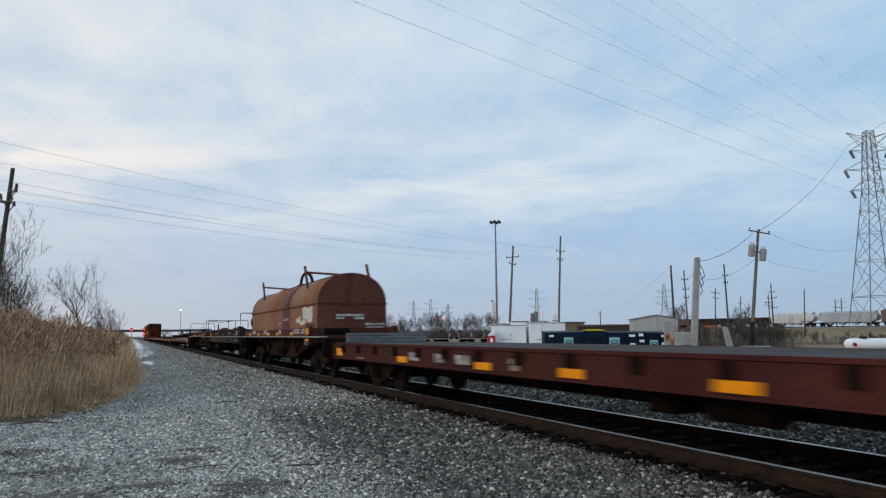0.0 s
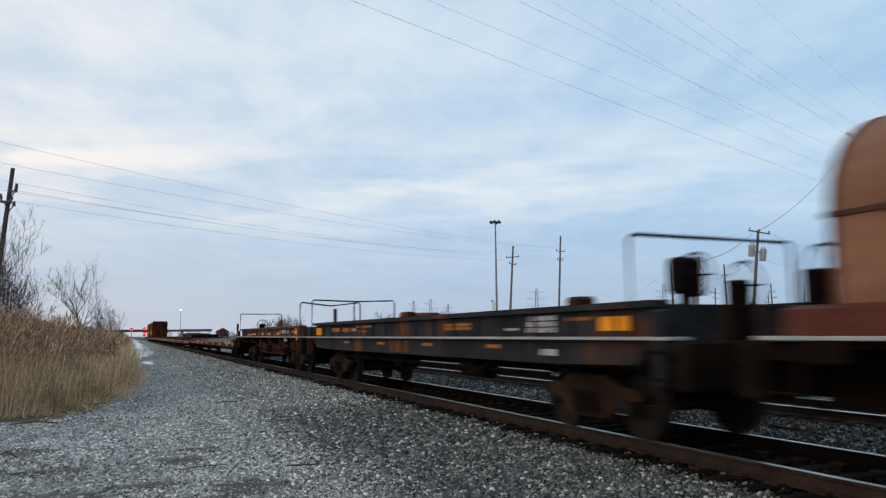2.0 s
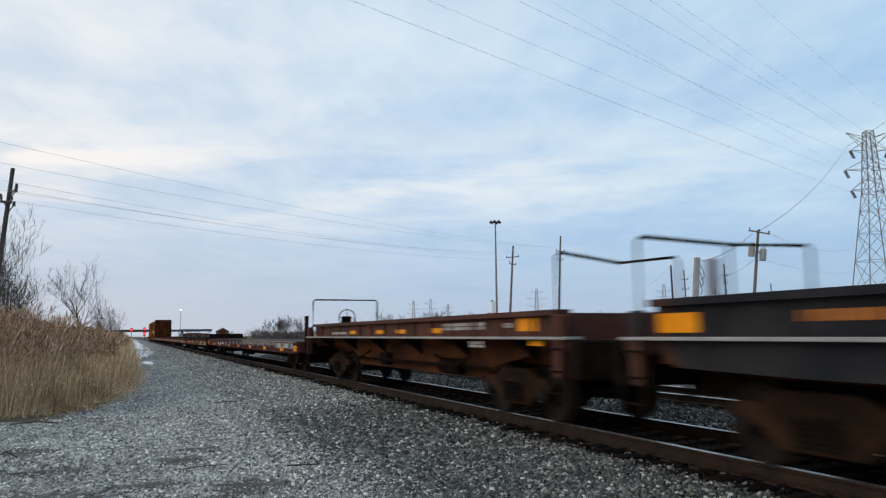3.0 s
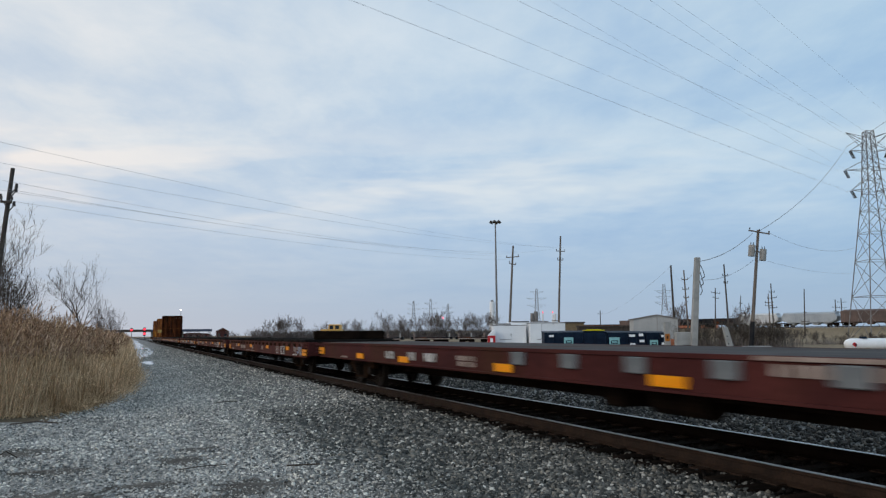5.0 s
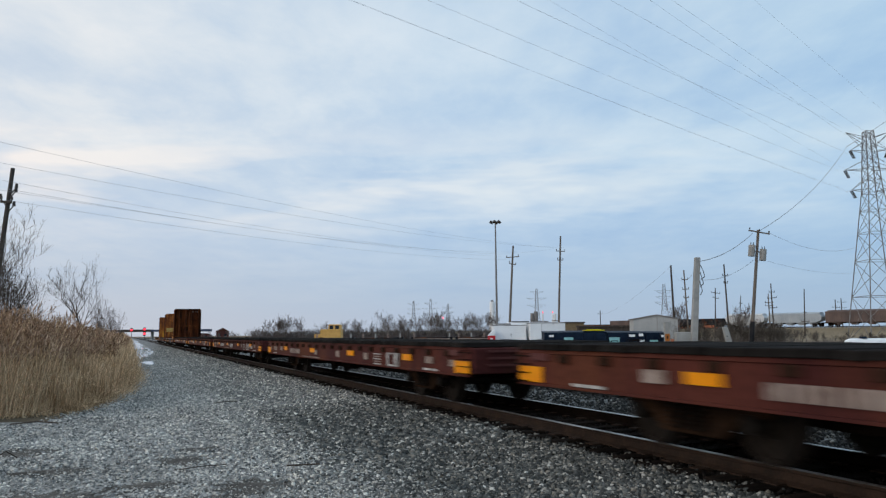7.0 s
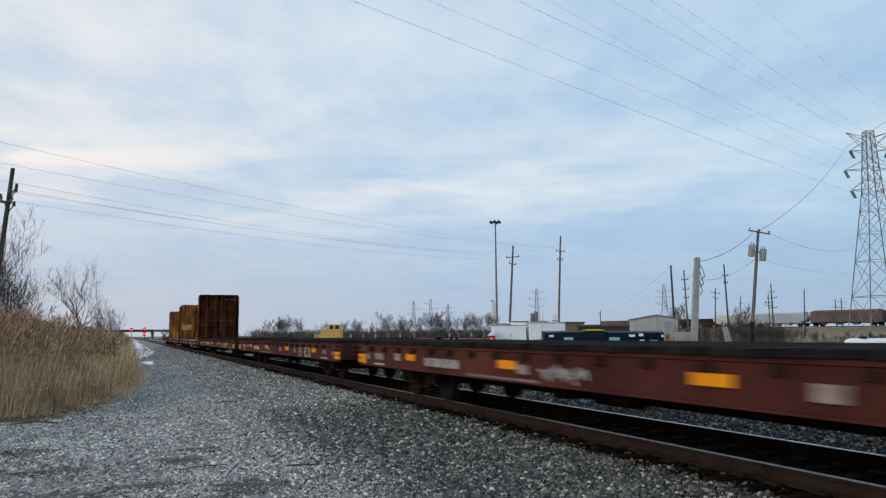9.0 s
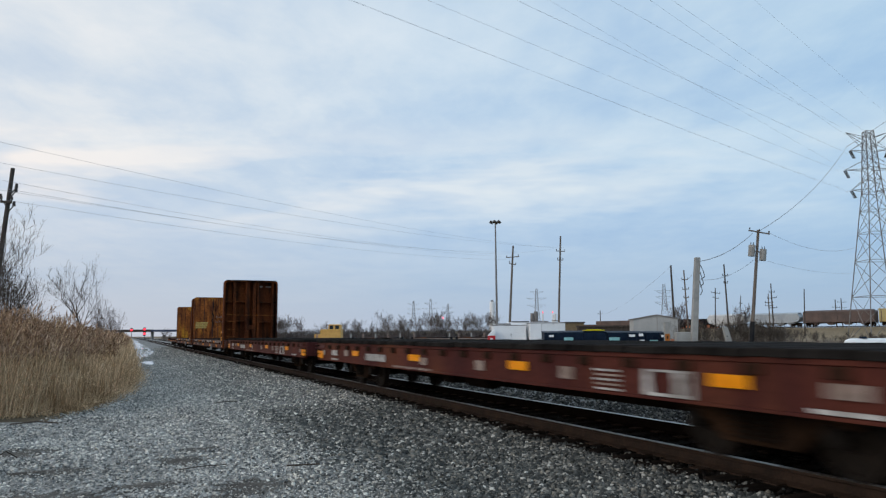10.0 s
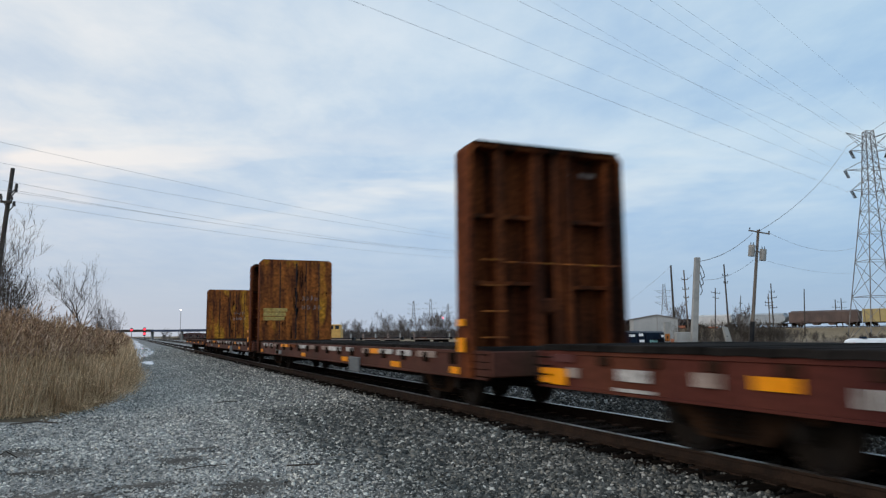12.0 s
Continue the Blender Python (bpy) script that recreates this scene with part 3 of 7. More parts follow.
def make_track(x, y0, y1, ties_to, name, label):
    t = thing(name, pose(x, 0, 0), label, "track", kind="structure")
    me = rail_mesh(y0, y1)
    for s in (-0.754, 0.754):
        # the gauge side, painted dark as in shade, faces the track's middle
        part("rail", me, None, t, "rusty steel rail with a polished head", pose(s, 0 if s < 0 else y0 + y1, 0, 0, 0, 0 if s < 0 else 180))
    rnd = random.Random(int(x * 10))
    y = 1.0
    while y < ties_to:
        tie = part("tie", TIE, None, t, "", pose(rnd.uniform(-0.05, 0.05), y, rnd.uniform(-0.012, 0.012), 0, 0, rnd.uniform(-1.5, 1.5)))
        if y < 32:
            for s in (-0.754, 0.754):
                part("tie_plate", PLATE, None, tie, "", pose(s, 0, 0))
        y += 0.52
    return t


make_track(TRACK, -40, 900, 110, "railway_track", "rusty rails on dark timber ties in ballast")
make_track(TRACK2, -40, 900, 60, "railway_track", "second rusty track beside the running line")


def stones(name, boxes, mat, label, seed, bare=()):
    """Angular stones strewn over (x0, x1, y0, y1, per square metre, smallest, largest, flatness)."""
    rng = np.random.default_rng(seed)
    # crushed stone: a jittered frustum, open below
    chip = np.array([(-1, -1, -0.7), (1, -1, -0.7), (1, 1, -0.7), (-1, 1, -0.7), (-0.62, -0.62, 0.75), (0.62, -0.62, 0.75), (0.62, 0.62, 0.75), (-0.62, 0.62, 0.75)]) * 0.86
    tri = np.array([(4, 5, 6), (4, 6, 7), (0, 1, 5), (0, 5, 4), (1, 2, 6), (1, 6, 5), (2, 3, 7), (2, 7, 6), (3, 0, 4), (3, 4, 7)])
    octa = np.array([(1, 0, 0), (-1, 0, 0), (0, 1, 0), (0, -1, 0), (0, 0, 1), (0, 0, -1)]) * 1.1
    otri = np.array([(0, 2, 4), (2, 1, 4), (1, 3, 4), (3, 0, 4), (2, 0, 5), (1, 2, 5), (3, 1, 5), (0, 3, 5)])
    V, F, base = [], [], 0
    for x0, x1, y0, y1, per, r0, r1, flat in boxes:
        shape, faces = (chip, tri) if y1 <= 18 and x1 < 5.7 else (octa, otri)
        m = len(shape)
        n = int((x1 - x0) * (y1 - y0) * per)
        x, y = rng.uniform(x0, x1, n) + rng.normal(0, 0.2, n), rng.uniform(y0, y1, n)
        r = r0 + (r1 - r0) * rng.random(n) ** 2.2
        if bare:
            # the gravel thins out towards the reeds
            r = np.where(x < reed_edge(y + 0.8) + rng.normal(0.3, 0.25, n), r * 0.2, r)
        for mx, my, ax, ay in bare:
            inside = ((x - mx) / ax) ** 2 + ((y - my) / ay) ** 2 < rng.uniform(0.35, 1.25, n)
            r = np.where(inside, r * np.where(rng.random(n) < 0.75, 0.3, 0.8), r)
        z = np.interp(x, [a for a, _ in PROFILE], [b for _, b in PROFILE])
        loc = shape[None] * rng.uniform(0.6, 1.25, (n, m, 1)) * r[:, None, None]
        q = rng.normal(size=(n, 4))
        if m == 8:
            # chips lie on their broad side, turned and tipped a little
            loc *= rng.uniform(0.65, 1.3, (n, 1, 3))
            q *= np.array((1.0, 0.22, 0.22, 1.0))
        q /= np.linalg.norm(q, axis=1)[:, None]
        w, a, b, c = q.T
        R = np.stack([1 - 2 * (b * b + c * c), 2 * (a * b - c * w), 2 * (a * c + b * w), 2 * (a * b + c * w), 1 - 2 * (a * a + c * c), 2 * (b * c - a * w),
                      2 * (a * c - b * w), 2 * (b * c + a * w), 1 - 2 * (a * a + b * b)], 1).reshape(n, 3, 3)
        loc = np.einsum("nij,nkj->nki", R, loc)
        loc[:, :, 2] *= flat
        loc += np.stack([x, y, z + r * 0.25 * flat], 1)[:, None]
        V.append(loc.reshape(-1, 3))
        F.append((faces[None] + base + m * np.arange(n)[:, None, None]).reshape(-1, 3))
        base += m * n
    me = bulk_mesh(name, np.concatenate(V), np.concatenate(F), 3, mat)
    return tagged(new(name, me), label, "ballast", kind="stuff")


# damp hollows in the road: x, y and half sizes
MUD = ((1.50, 9.30, 0.62, 0.60), (0.80, 11.6, 0.42, 0.45), (0.35, 9.9, 0.55, 0.28), (1.15, 12.6, 0.4, 0.3), (-0.9, 11.4, 0.6, 0.3), (0.4, 8.3, 1.4, 0.9), (-0.9, 9.3, 1.0, 1.0), (1.3, 7.6, 0.9, 0.5), (-1.5, 13.2, 0.5, 0.4))
stones("ballast_stones", [(2.9, 5.6, 4.6, 10, 1450, 0.011, 0.033, 0.9), (2.9, 5.6, 10, 18, 700, 0.016, 0.044, 0.9),
                          (13.4, 16.5, 5, 40, 40, 0.03, 0.06, 0.8)], M["stone"], "loose grey crushed stone ballast along the track", 5)
stones("shoulder_gravel", [(2.3, 3.2, 5, 9, 800, 0.009, 0.026, 0.85), (1.5, 2.4, 5.5, 9, 380, 0.008, 0.024, 0.85), (2.2, 3.3, 9, 18, 360, 0.013, 0.036, 0.85), (1.6, 2.3, 9, 17, 120, 0.012, 0.034, 0.85)], M["palestone"], "paler crushed stone between road and ballast", 15)
stones("inner_ballast", [(8.3, 10.8, 3, 14, 340, 0.02, 0.05, 0.8), (8.3, 10.8, 14, 28, 140, 0.024, 0.052, 0.8), (8.3, 10.8, 28, 60, 55, 0.035, 0.06, 0.8)], M["grimystone"], "brake-dust stained ballast between the two tracks", 8)
# same ballast as nearby; the brighter light farther off is put into colour
stones("far_ballast", [(2.9, 5.6, 16.5, 30, 300, 0.022, 0.052, 0.8), (3.0, 5.6, 30, 62, 120, 0.03, 0.058, 0.8), (-0.2, 5.6, 62, 115, 26, 0.045, 0.08, 0.7)], M["palestone"], "grey ballast and gravel farther along the line, lightened for brighter light", 9)
stones("track_stones", [(5.9, 8.0, 3, 16, 150, 0.022, 0.05, 0.7), (5.9, 8.0, 16, 34, 100, 0.026, 0.05, 0.7), (11.1, 13.2, 5, 34, 50, 0.028, 0.05, 0.7)], M["oily_shade"], "oil-stained ballast between the rails, darkened for the train's shade", 7)
stones("road_gravel", [(-1.9, 3.2, 6.2, 11, 740, 0.009, 0.026, 0.65), (-3.2, 3.2, 11, 17.5, 430, 0.011, 0.031, 0.65), (-1.3, 3.2, 17.5, 30, 330, 0.015, 0.038, 0.65), (-0.2, 3.3, 30, 64, 110, 0.024, 0.044, 0.6)],
       M["pebble"], "pale compacted gravel of the access road", 6, MUD)

# ---------------------------------------------------------------- the passing train
WHEEL_R = 0.42
WHEELSETS, CARS = [], []


def wheelset_mesh():
    """Axle and both wheels turned as one piece."""
    R, n = WHEEL_R, 24
    half = [(1.10, 0.03), (1.10, 0.10), (0.98, 0.11), (0.97, 0.075), (0.86, 0.09), (0.845, 0.15), (0.80, 0.17), (0.79, R - 0.07), (0.83, R - 0.06), (0.83, R - 0.006),
            (0.735, R), (0.73, R + 0.028), (0.70, R + 0.03), (0.70, R - 0.06), (0.75, R - 0.07), (0.75, 0.14), (0.68, 0.075)]
    prof = [(-x, r) for x, r in half] + half[::-1]
    bm = bmesh.new()
    rings = [[bm.verts.new((x, r * math.cos(k * math.tau / n), r * math.sin(k * math.tau / n))) for k in range(n)] for x, r in prof]
    for a, b in zip(rings, rings[1:]):
        for k in range(n):
            bm.faces.new((a[k], b[k], b[(k + 1) % n], a[(k + 1) % n]))
    bm.faces.new(rings[0])
    bm.faces.new(rings[-1][::-1])
    return mesh_of("wheelset", bm, M["wheel"])


def side_frame_mesh():
    top = [(-1.12, 0.50), (-1.12, 0.60), (-0.95, 0.66), (-0.70, 0.66), (-0.42, 0.80), (0.42, 0.80), (0.70, 0.66), (0.95, 0.66), (1.12, 0.60), (1.12, 0.50)]
    low = [(0.70, 0.42), (0.46, 0.22), (-0.46, 0.22), (-0.70, 0.42)]
    return mesh_of("side_frame", prism(top + low, "x", -0.07, 0.07, 0.015), M["sideframe"])


def spring_mesh():
    pts = [(0.062 * math.cos(a), 0.062 * math.sin(a), 0.28 + 0.30 * a / 34.6) for a in (k * 0.7 for k in range(50))]
    return mesh_of("spring", pipe(bmesh.new(), pts, 0.017, 4), M["wheel"])


WS, SF, SPR = wheelset_mesh(), side_frame_mesh(), spring_mesh()
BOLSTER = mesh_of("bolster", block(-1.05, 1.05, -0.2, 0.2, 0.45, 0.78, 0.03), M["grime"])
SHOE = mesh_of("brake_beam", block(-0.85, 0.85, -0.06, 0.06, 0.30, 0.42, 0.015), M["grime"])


def truck(car, y):
    t = part("truck", BOLSTER, None, car, "grimy two-axle freight truck", pose(0, y, 0))
    for s in (-1, 1):
        part("side_frame", SF, None, t, "", pose(s * 0.99, 0, 0))
        for k in (-0.2, 0.0, 0.2):
            part("spring", SPR, None, t, "", pose(s * 1.10, k, 0))
        WHEELSETS.append(part("wheelset", WS, None, t, "dark steel wheels on an axle", pose(0, s * 0.89, WHEEL_R)))
        part("brake_beam", SHOE, None, t, "", pose(0, s * 0.38, 0))
    return t


def coupler_mesh():
    bm = bmesh.new()
    box(bm, -0.07, 0.07, -0.05, 0.62, 0.74, 0.94)
    box(bm, -0.16, 0.14, -0.22, 0.02, 0.70, 0.98)
    tube(bm, (0.09, -0.2, 0.68), (0.09, -0.2, 1.0), 0.07, 0.07, 8)
    pipe(bm, [(0.35, 0.25, 0.82), (0.3, 0.05, 0.6), (0.22, -0.25, 0.45), (0.1, -0.45, 0.42)], 0.028)
    return mesh_of("coupler", bm, M["grime"])


COUPLER = coupler_mesh()


def new_car(name, front, rear, label):
    """Stands on the running track at its place at the clip's start; its leading end is towards the camera."""
    car = thing(name, pose(TRACK, (front + rear) / 2, 0), label, "freight car", "cars of the passing train")
    CARS.append(car)
    return car, (rear - front) / 2


def running_gear(car, h, inset, clear=0.0):
    for s in (-1, 1):
        truck(car, s * (h - inset))
        part("coupler", COUPLER, None, car, "dark knuckle coupler with air hose", pose(0, s * (h + 0.15 + clear), 0, 0, 0, 0 if s < 0 else 180))


def mark(car, y0, y1, z0, z1, mat, name="marking", x=-1.5, label=""):
    return part(name, block(x - 0.008, x + 0.004, y0, y1, z0, z1), M[mat], car, label)


def bars(car, y0, y1, z0, z1, rows, mat="white", x=-1.5, rnd=random):
    """Unreadable lettering: bars in rows."""
    hgt = (z1 - z0) / rows
    for r in range(rows):
        y = y0
        while y < y1 - 0.05:
            w = min(rnd.uniform(0.05, 0.14), y1 - y)
            part("lettering", block(x - 0.007, x + 0.004, y, y + w, z1 - (r + 0.8) * hgt, z1 - r * hgt), M[mat], car)
            y += w + rnd.uniform(0.03, 0.065)


def hand_brake(car, x, y, z, r=0.28):
    bm = bmesh.new()
    n = 16
    pts = [(r * math.cos(k * math.tau / n), 0, r * math.sin(k * math.tau / n)) for k in range(n + 1)]
    pipe(bm, pts, 0.018)
    for k in range(0, n, 4):
        tube(bm, (0, 0, 0), pts[k], 0.014, 0.014, 5)
    tube(bm, (0, -0.04, 0), (0, 0.16, 0), 0.05, 0.05, 8)
    part("brake_wheel", bm, M["grime"], car, "spoked hand brake wheel", pose(x, y, z))


def ladder(car, x, y, z0, z1, w=0.4):
    bm = bmesh.new()
    for s in (-w / 2, w / 2):
        box(bm, x - 0.012, x + 0.012, y + s - 0.02, y + s + 0.02, z0, z1)
    z = z0 + 0.1
    while z < z1:
        tube(bm, (x, y - w / 2, z), (x, y + w / 2, z), 0.013, 0.013, 5)
        z += 0.3
    part("ladder", bm, M["grime"], car)


def hoop(car, y, x0, x1, z0, z1, posts=(), mat="black", sag=0.0):
    bm = bmesh.new()
    xm = (x0 + x1) / 2
    pipe(bm, [(x0, y, z0), (x0, y, z1 - 0.06), (x0 + 0.06, y, z1), (xm, y, z1 - sag), (x1 - 0.06, y, z1), (x1, y, z1 - 0.06), (x1, y, z0)], 0.024)
    for x in posts:
        tube(bm, (x, y, z0), (x, y, z1 - sag), 0.022, 0.022, 6)
    part("end_railing", bm, M[mat], car, "bent steel pipe end railing")


def deck_planks(car, h, z, half, seed):
    rnd = random.Random(seed)
    me = mesh_of("deck_plank", block(-half, half, -0.145, 0.145, -0.085, 0.0, 0.008), M["deckwood"])
    n = int(2 * h / 0.3)
    for k in range(n):
        part("deck_plank", me, None, car, "", pose(0, -h + 0.15 + k * (2 * h / n), z + rnd.uniform(-0.006, 0.006)) @ pose(rnd.uniform(-0.02, 0.02), 0, 0))


def flat_body(car, h, z0, z1, mat, pockets, pocket_mat, skirt=0.25, low=0.09, wide=0.10):
    """Side sills with rolled edges, end sills, a deep centre sill and stake pockets."""
    for s in (-1, 1):
        prof = [(s * 1.44, z0), (s * 1.50, z0), (s * 1.50, z0 + 0.03), (s * 1.475, z0 + 0.035), (s * 1.475, z1 - 0.06), (s * 1.50, z1 - 0.05), (s * 1.50, z1), (s * 1.40, z1), (s * 1.40, z1 - 0.05), (s * 1.44, z1 - 0.06)]
        part("side_sill", prism(prof, "y", -h + 0.05, h - 0.05), M[mat], car)
        # red cars' end sills lie in shade, painted in by the darker red
        part("end_sill", block(-1.46, 1.46, s * h - 0.09, s * h + 0.09, z0 + 0.05, z1 - 0.01, 0.02), M["darkred" if mat == "red" else mat], car)
        bm = bmesh.new()
        for k in range(4):
            z = z0 + 0.06 + k * 0.12
            pipe(bm, [(-1.47, s * (h - 0.35), z), (-1.56, s * (h - 0.35), z), (-1.56, s * (h - 0.02), z), (-1.47, s * (h - 0.02), z)], 0.012, 5)
        part("grab_iron", bm, M["grime"], car)
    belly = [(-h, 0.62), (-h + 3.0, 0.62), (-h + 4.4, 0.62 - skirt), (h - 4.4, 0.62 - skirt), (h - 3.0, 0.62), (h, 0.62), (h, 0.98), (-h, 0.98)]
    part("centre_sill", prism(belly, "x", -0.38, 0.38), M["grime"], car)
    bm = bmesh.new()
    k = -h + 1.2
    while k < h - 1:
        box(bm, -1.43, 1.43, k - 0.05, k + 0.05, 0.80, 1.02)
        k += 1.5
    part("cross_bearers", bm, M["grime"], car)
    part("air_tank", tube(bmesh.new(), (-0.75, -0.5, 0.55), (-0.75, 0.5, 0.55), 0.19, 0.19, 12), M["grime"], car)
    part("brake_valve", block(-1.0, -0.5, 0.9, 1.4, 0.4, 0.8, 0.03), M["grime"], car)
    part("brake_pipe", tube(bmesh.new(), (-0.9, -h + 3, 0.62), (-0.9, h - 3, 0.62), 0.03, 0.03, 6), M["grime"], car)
    me = mesh_of("stake_pocket", block(-0.035, 0.03, -wide, wide, -low, 0.10, 0.012), M[pocket_mat])
    for y in pockets:
        part("stake_pocket", me, None, car, "", pose(-1.50, y, z1 - 0.16))
        part("stake_pocket", me, None, car, "", pose(1.50, y, z1 - 0.16))


def long_flat_car(front, rear, seed, pocket_mat):
    car, h = new_car("flat_car", front, rear, "long oxide-red flat car with yellow reflectors, empty deck")
    rnd = random.Random(seed)
    flat_body(car, h, 0.71, 1.145, "darkred", [h - (1.2 if seed == 11 else 12.5) - k * 1.4 for k in range(19 if seed == 11 else 13)], pocket_mat, 0.2, 0.09, 0.10 if seed == 11 else 0.18)
    part("deck", block(-1.42, 1.42, -h + 0.05, h - 0.05, 1.05, 1.142, 0.01), M["deckgrey"], car, "worn grey steel deck")
    first = seed == 11
    for k, y in enumerate((0.5, 5.55, 9.45, 12.11, 15.01, 19.21, 23.21) if first else (-0.02, 3.95, 7.14, 11.68, 15.52, 19.6, 23.6, 27.4)):
        mark(car, h - y - 0.62, h - y - 0.03, 0.77 if k else 0.80, 0.895 if k else 1.0, "yellow", "reflector", label="yellow reflector strip")
    for y0, y1 in ((6.28, 6.85), (7.7, 8.15), (8.65, 9.25)):
        bars(car, h - y1, h - y0, 0.79, 0.99, 1, rnd=rnd)
    bars(car, h - 11.0, h - 10.2 - 0.5 * first, 0.78, 0.98, 2, "palewhite", rnd=rnd)
    bars(car, h - 3.1, h - 2.5, 0.75, 0.80, 1, "palewhite", rnd=rnd)
    if first:
        for k in range(3):
            part("end_plank", block(-1.15, 1.25, h - 0.42, h - 0.20, 1.145 + k * 0.09, 1.23 + k * 0.09, 0.012), M["steelgrey"], car, "dark plank barrier across the deck end")
    else:
        mark(car, -h + 0.15, -h + 0.72, 0.80, 1.0, "yellow", "reflector", label="yellow reflector strip")
        mark(car, -h + 0.1, -h + 13.5, 1.10, 1.14, "palewhite", "paint_line", label="chalky pale line along the deck edge")
        bars(car, -h + 0.9, -h + 4.2, 0.84, 1.06, 1, "white", rnd=rnd)
        bars(car, -h + 4.5, -h + 13.4, 0.93, 1.07, 1, "palewhite", rnd=rnd)
    running_gear(car, h, 2.9)
    return car


def plank_flat_car(front, rear, seed):
    car, h = new_car("flat_car", front, rear, "weathered red flat car with timber deck and yellow reflectors")
    rnd = random.Random(seed)
    # dark pockets stand for the shadows that hang below the deck edge
    flat_body(car, h, 0.62, 1.13, "red", [-h + 0.95 + k * 0.93 for k in range(int((2 * h - 1) / 0.93))], "underbrown", 0.25, 0.01)
    deck_planks(car, h - 0.1, 1.215, 1.535, seed)
    for y0, y1 in ((0.0, 0.62), (2.85, 3.36), (7.08, 7.66), (11.45, 12.05), (15.72, 16.25), (2 * h - 0.72, 2 * h - 0.08)):
        end = y0 < 1 or y0 > 19
        mark(car, -h + y0, -h + y1, 0.67 if end else 0.82, 0.89 if end else 0.95, "yellow", "reflector", label="yellow reflector strip")
    pale = [(0.68, 0.9, 0.78, 0.90), (1.6, 2.0, 0.80, 0.93), (5.82, 6.15, 0.76, 0.92), (8.5, 8.85, 0.76, 0.92), (11.08, 11.42, 0.76, 0.90), (16.6, 17.0, 0.80, 0.95), (2 * h - 1.0, 2 * h - 0.75, 0.78, 0.91)]
    for y0, y1, z0, z1 in pale:
        if rnd.random() < 0.85:
            d = rnd.uniform(-0.05, 0.05)
            mark(car, -h + y0 + d, -h + y1 + d, z0, z1, "palewhite", "stencil_patch")
    for y0, y1 in ((1.45, 2.15), (17.7, 18.4)):
        mark(car, -h + y0, -h + y1, 0.665, 0.705, "white", "stencil_line")
    if seed != 40:
        mark(car, -h + 17.75, -h + 18.35, 0.79, 0.93, "white" if seed > 42 else "palewhite", "stencil_patch")
    # reporting marks: a tall unreadable row with a finer line below
    bars(car, -h + 13.6, -h + 15.2, 0.70, 0.90, 1, "white" if seed > 41 else "palewhite", rnd=rnd)
    bars(car, -h + 10.8, -h + 13.2, 0.64, 0.69, 1, "palewhite", rnd=rnd)
    # data panel: a white frame round dark columns, and a ruled panel beside it
    a0 = -h + 3.6
    for y0, y1, z0, z1 in ((0.0, 0.80, 0.93, 0.955), (0.0, 0.80, 0.665, 0.70), (0.0, 0.06, 0.70, 0.93), (0.16, 0.30, 0.70, 0.93), (0.68, 0.80, 0.70, 0.93)):
        mark(car, a0 + y0, a0 + y1, z0, z1, "white", "data_panel")
    for k in range(5):
        mark(car, -h + 4.83 + rnd.uniform(0, 0.05), -h + 5.38 - rnd.uniform(0, 0.05), 0.67 + k * 0.057, 0.695 + k * 0.057, "palewhite" if k % 2 else "white", "ruled_line")
    if seed == 42:
        mark(car, -h + 2.43, -h + 2.95, 0.74, 0.87, "white", "stencil_patch")
        mark(car, -h + 3.05, -h + 3.34, 0.75, 0.81, "steelgrey", "stencil_patch")
        mark(car, -h + 3.45, -h + 3.62, 0.78, 0.93, "palewhite", "stencil_patch")
        for k in range(9):
            y, z = -h + 9.6 + 0.13 * k, rnd.uniform(0.74, 0.84)
            bm = pipe(bmesh.new(), [(-1.486, y, z - 0.07), (-1.486, y + 0.05, z + rnd.uniform(0.02, 0.1)), (-1.486, y + 0.14, z + rnd.uniform(-0.05, 0.06))], 0.022, 4)
            part("graffiti", bm, M["white"], car)
    for y in (-h + 0.65, h - 0.65):
        part("placard", block(-1.515, -1.502, y - 0.25, y + 0.25, 0.98, 1.08), M["maroon"], car)
    bm = bmesh.new()
    for k in range(3):
        box(bm, -1.2, -0.2, -h - 0.13, -h - 0.092, 0.80 + k * 0.12, 0.84 + k * 0.12)
    part("end_lettering", bm, M["maroon"], car)
    hand_brake(car, 0.8, h + 0.14, 1.0, 0.25)
    if seed == 40:
        # sprayed scribble, no readable letters
        for m_, n in (("palewhite", 14), ("spray", 5)):
            for k in range(n):
                bm = bmesh.new()
                y, z = -h + rnd.uniform(0.85, 2.1), rnd.uniform(0.72, 0.98)
                w, d, lift = rnd.uniform(0.05, 0.2), rnd.uniform(0.04, 0.11), 1.481 + 0.0006 * k + (0.012 if m_ == "spray" else 0)
                bm.faces.new([bm.verts.new((-lift, y + w * math.cos(a) * rnd.uniform(0.7, 1.2), z + d * math.sin(a))) for a in (math.tau * j / 9 for j in range(9))])
                part("graffiti", bm, M[m_], car)
        part("end_plate", block(-1.2, 1.25, -h + 0.1, -h + 0.35, 1.205, 1.50, 0.03), M["grime"], car, "dark steel end plate across the deck")
    running_gear(car, h, 3.2)
    return car


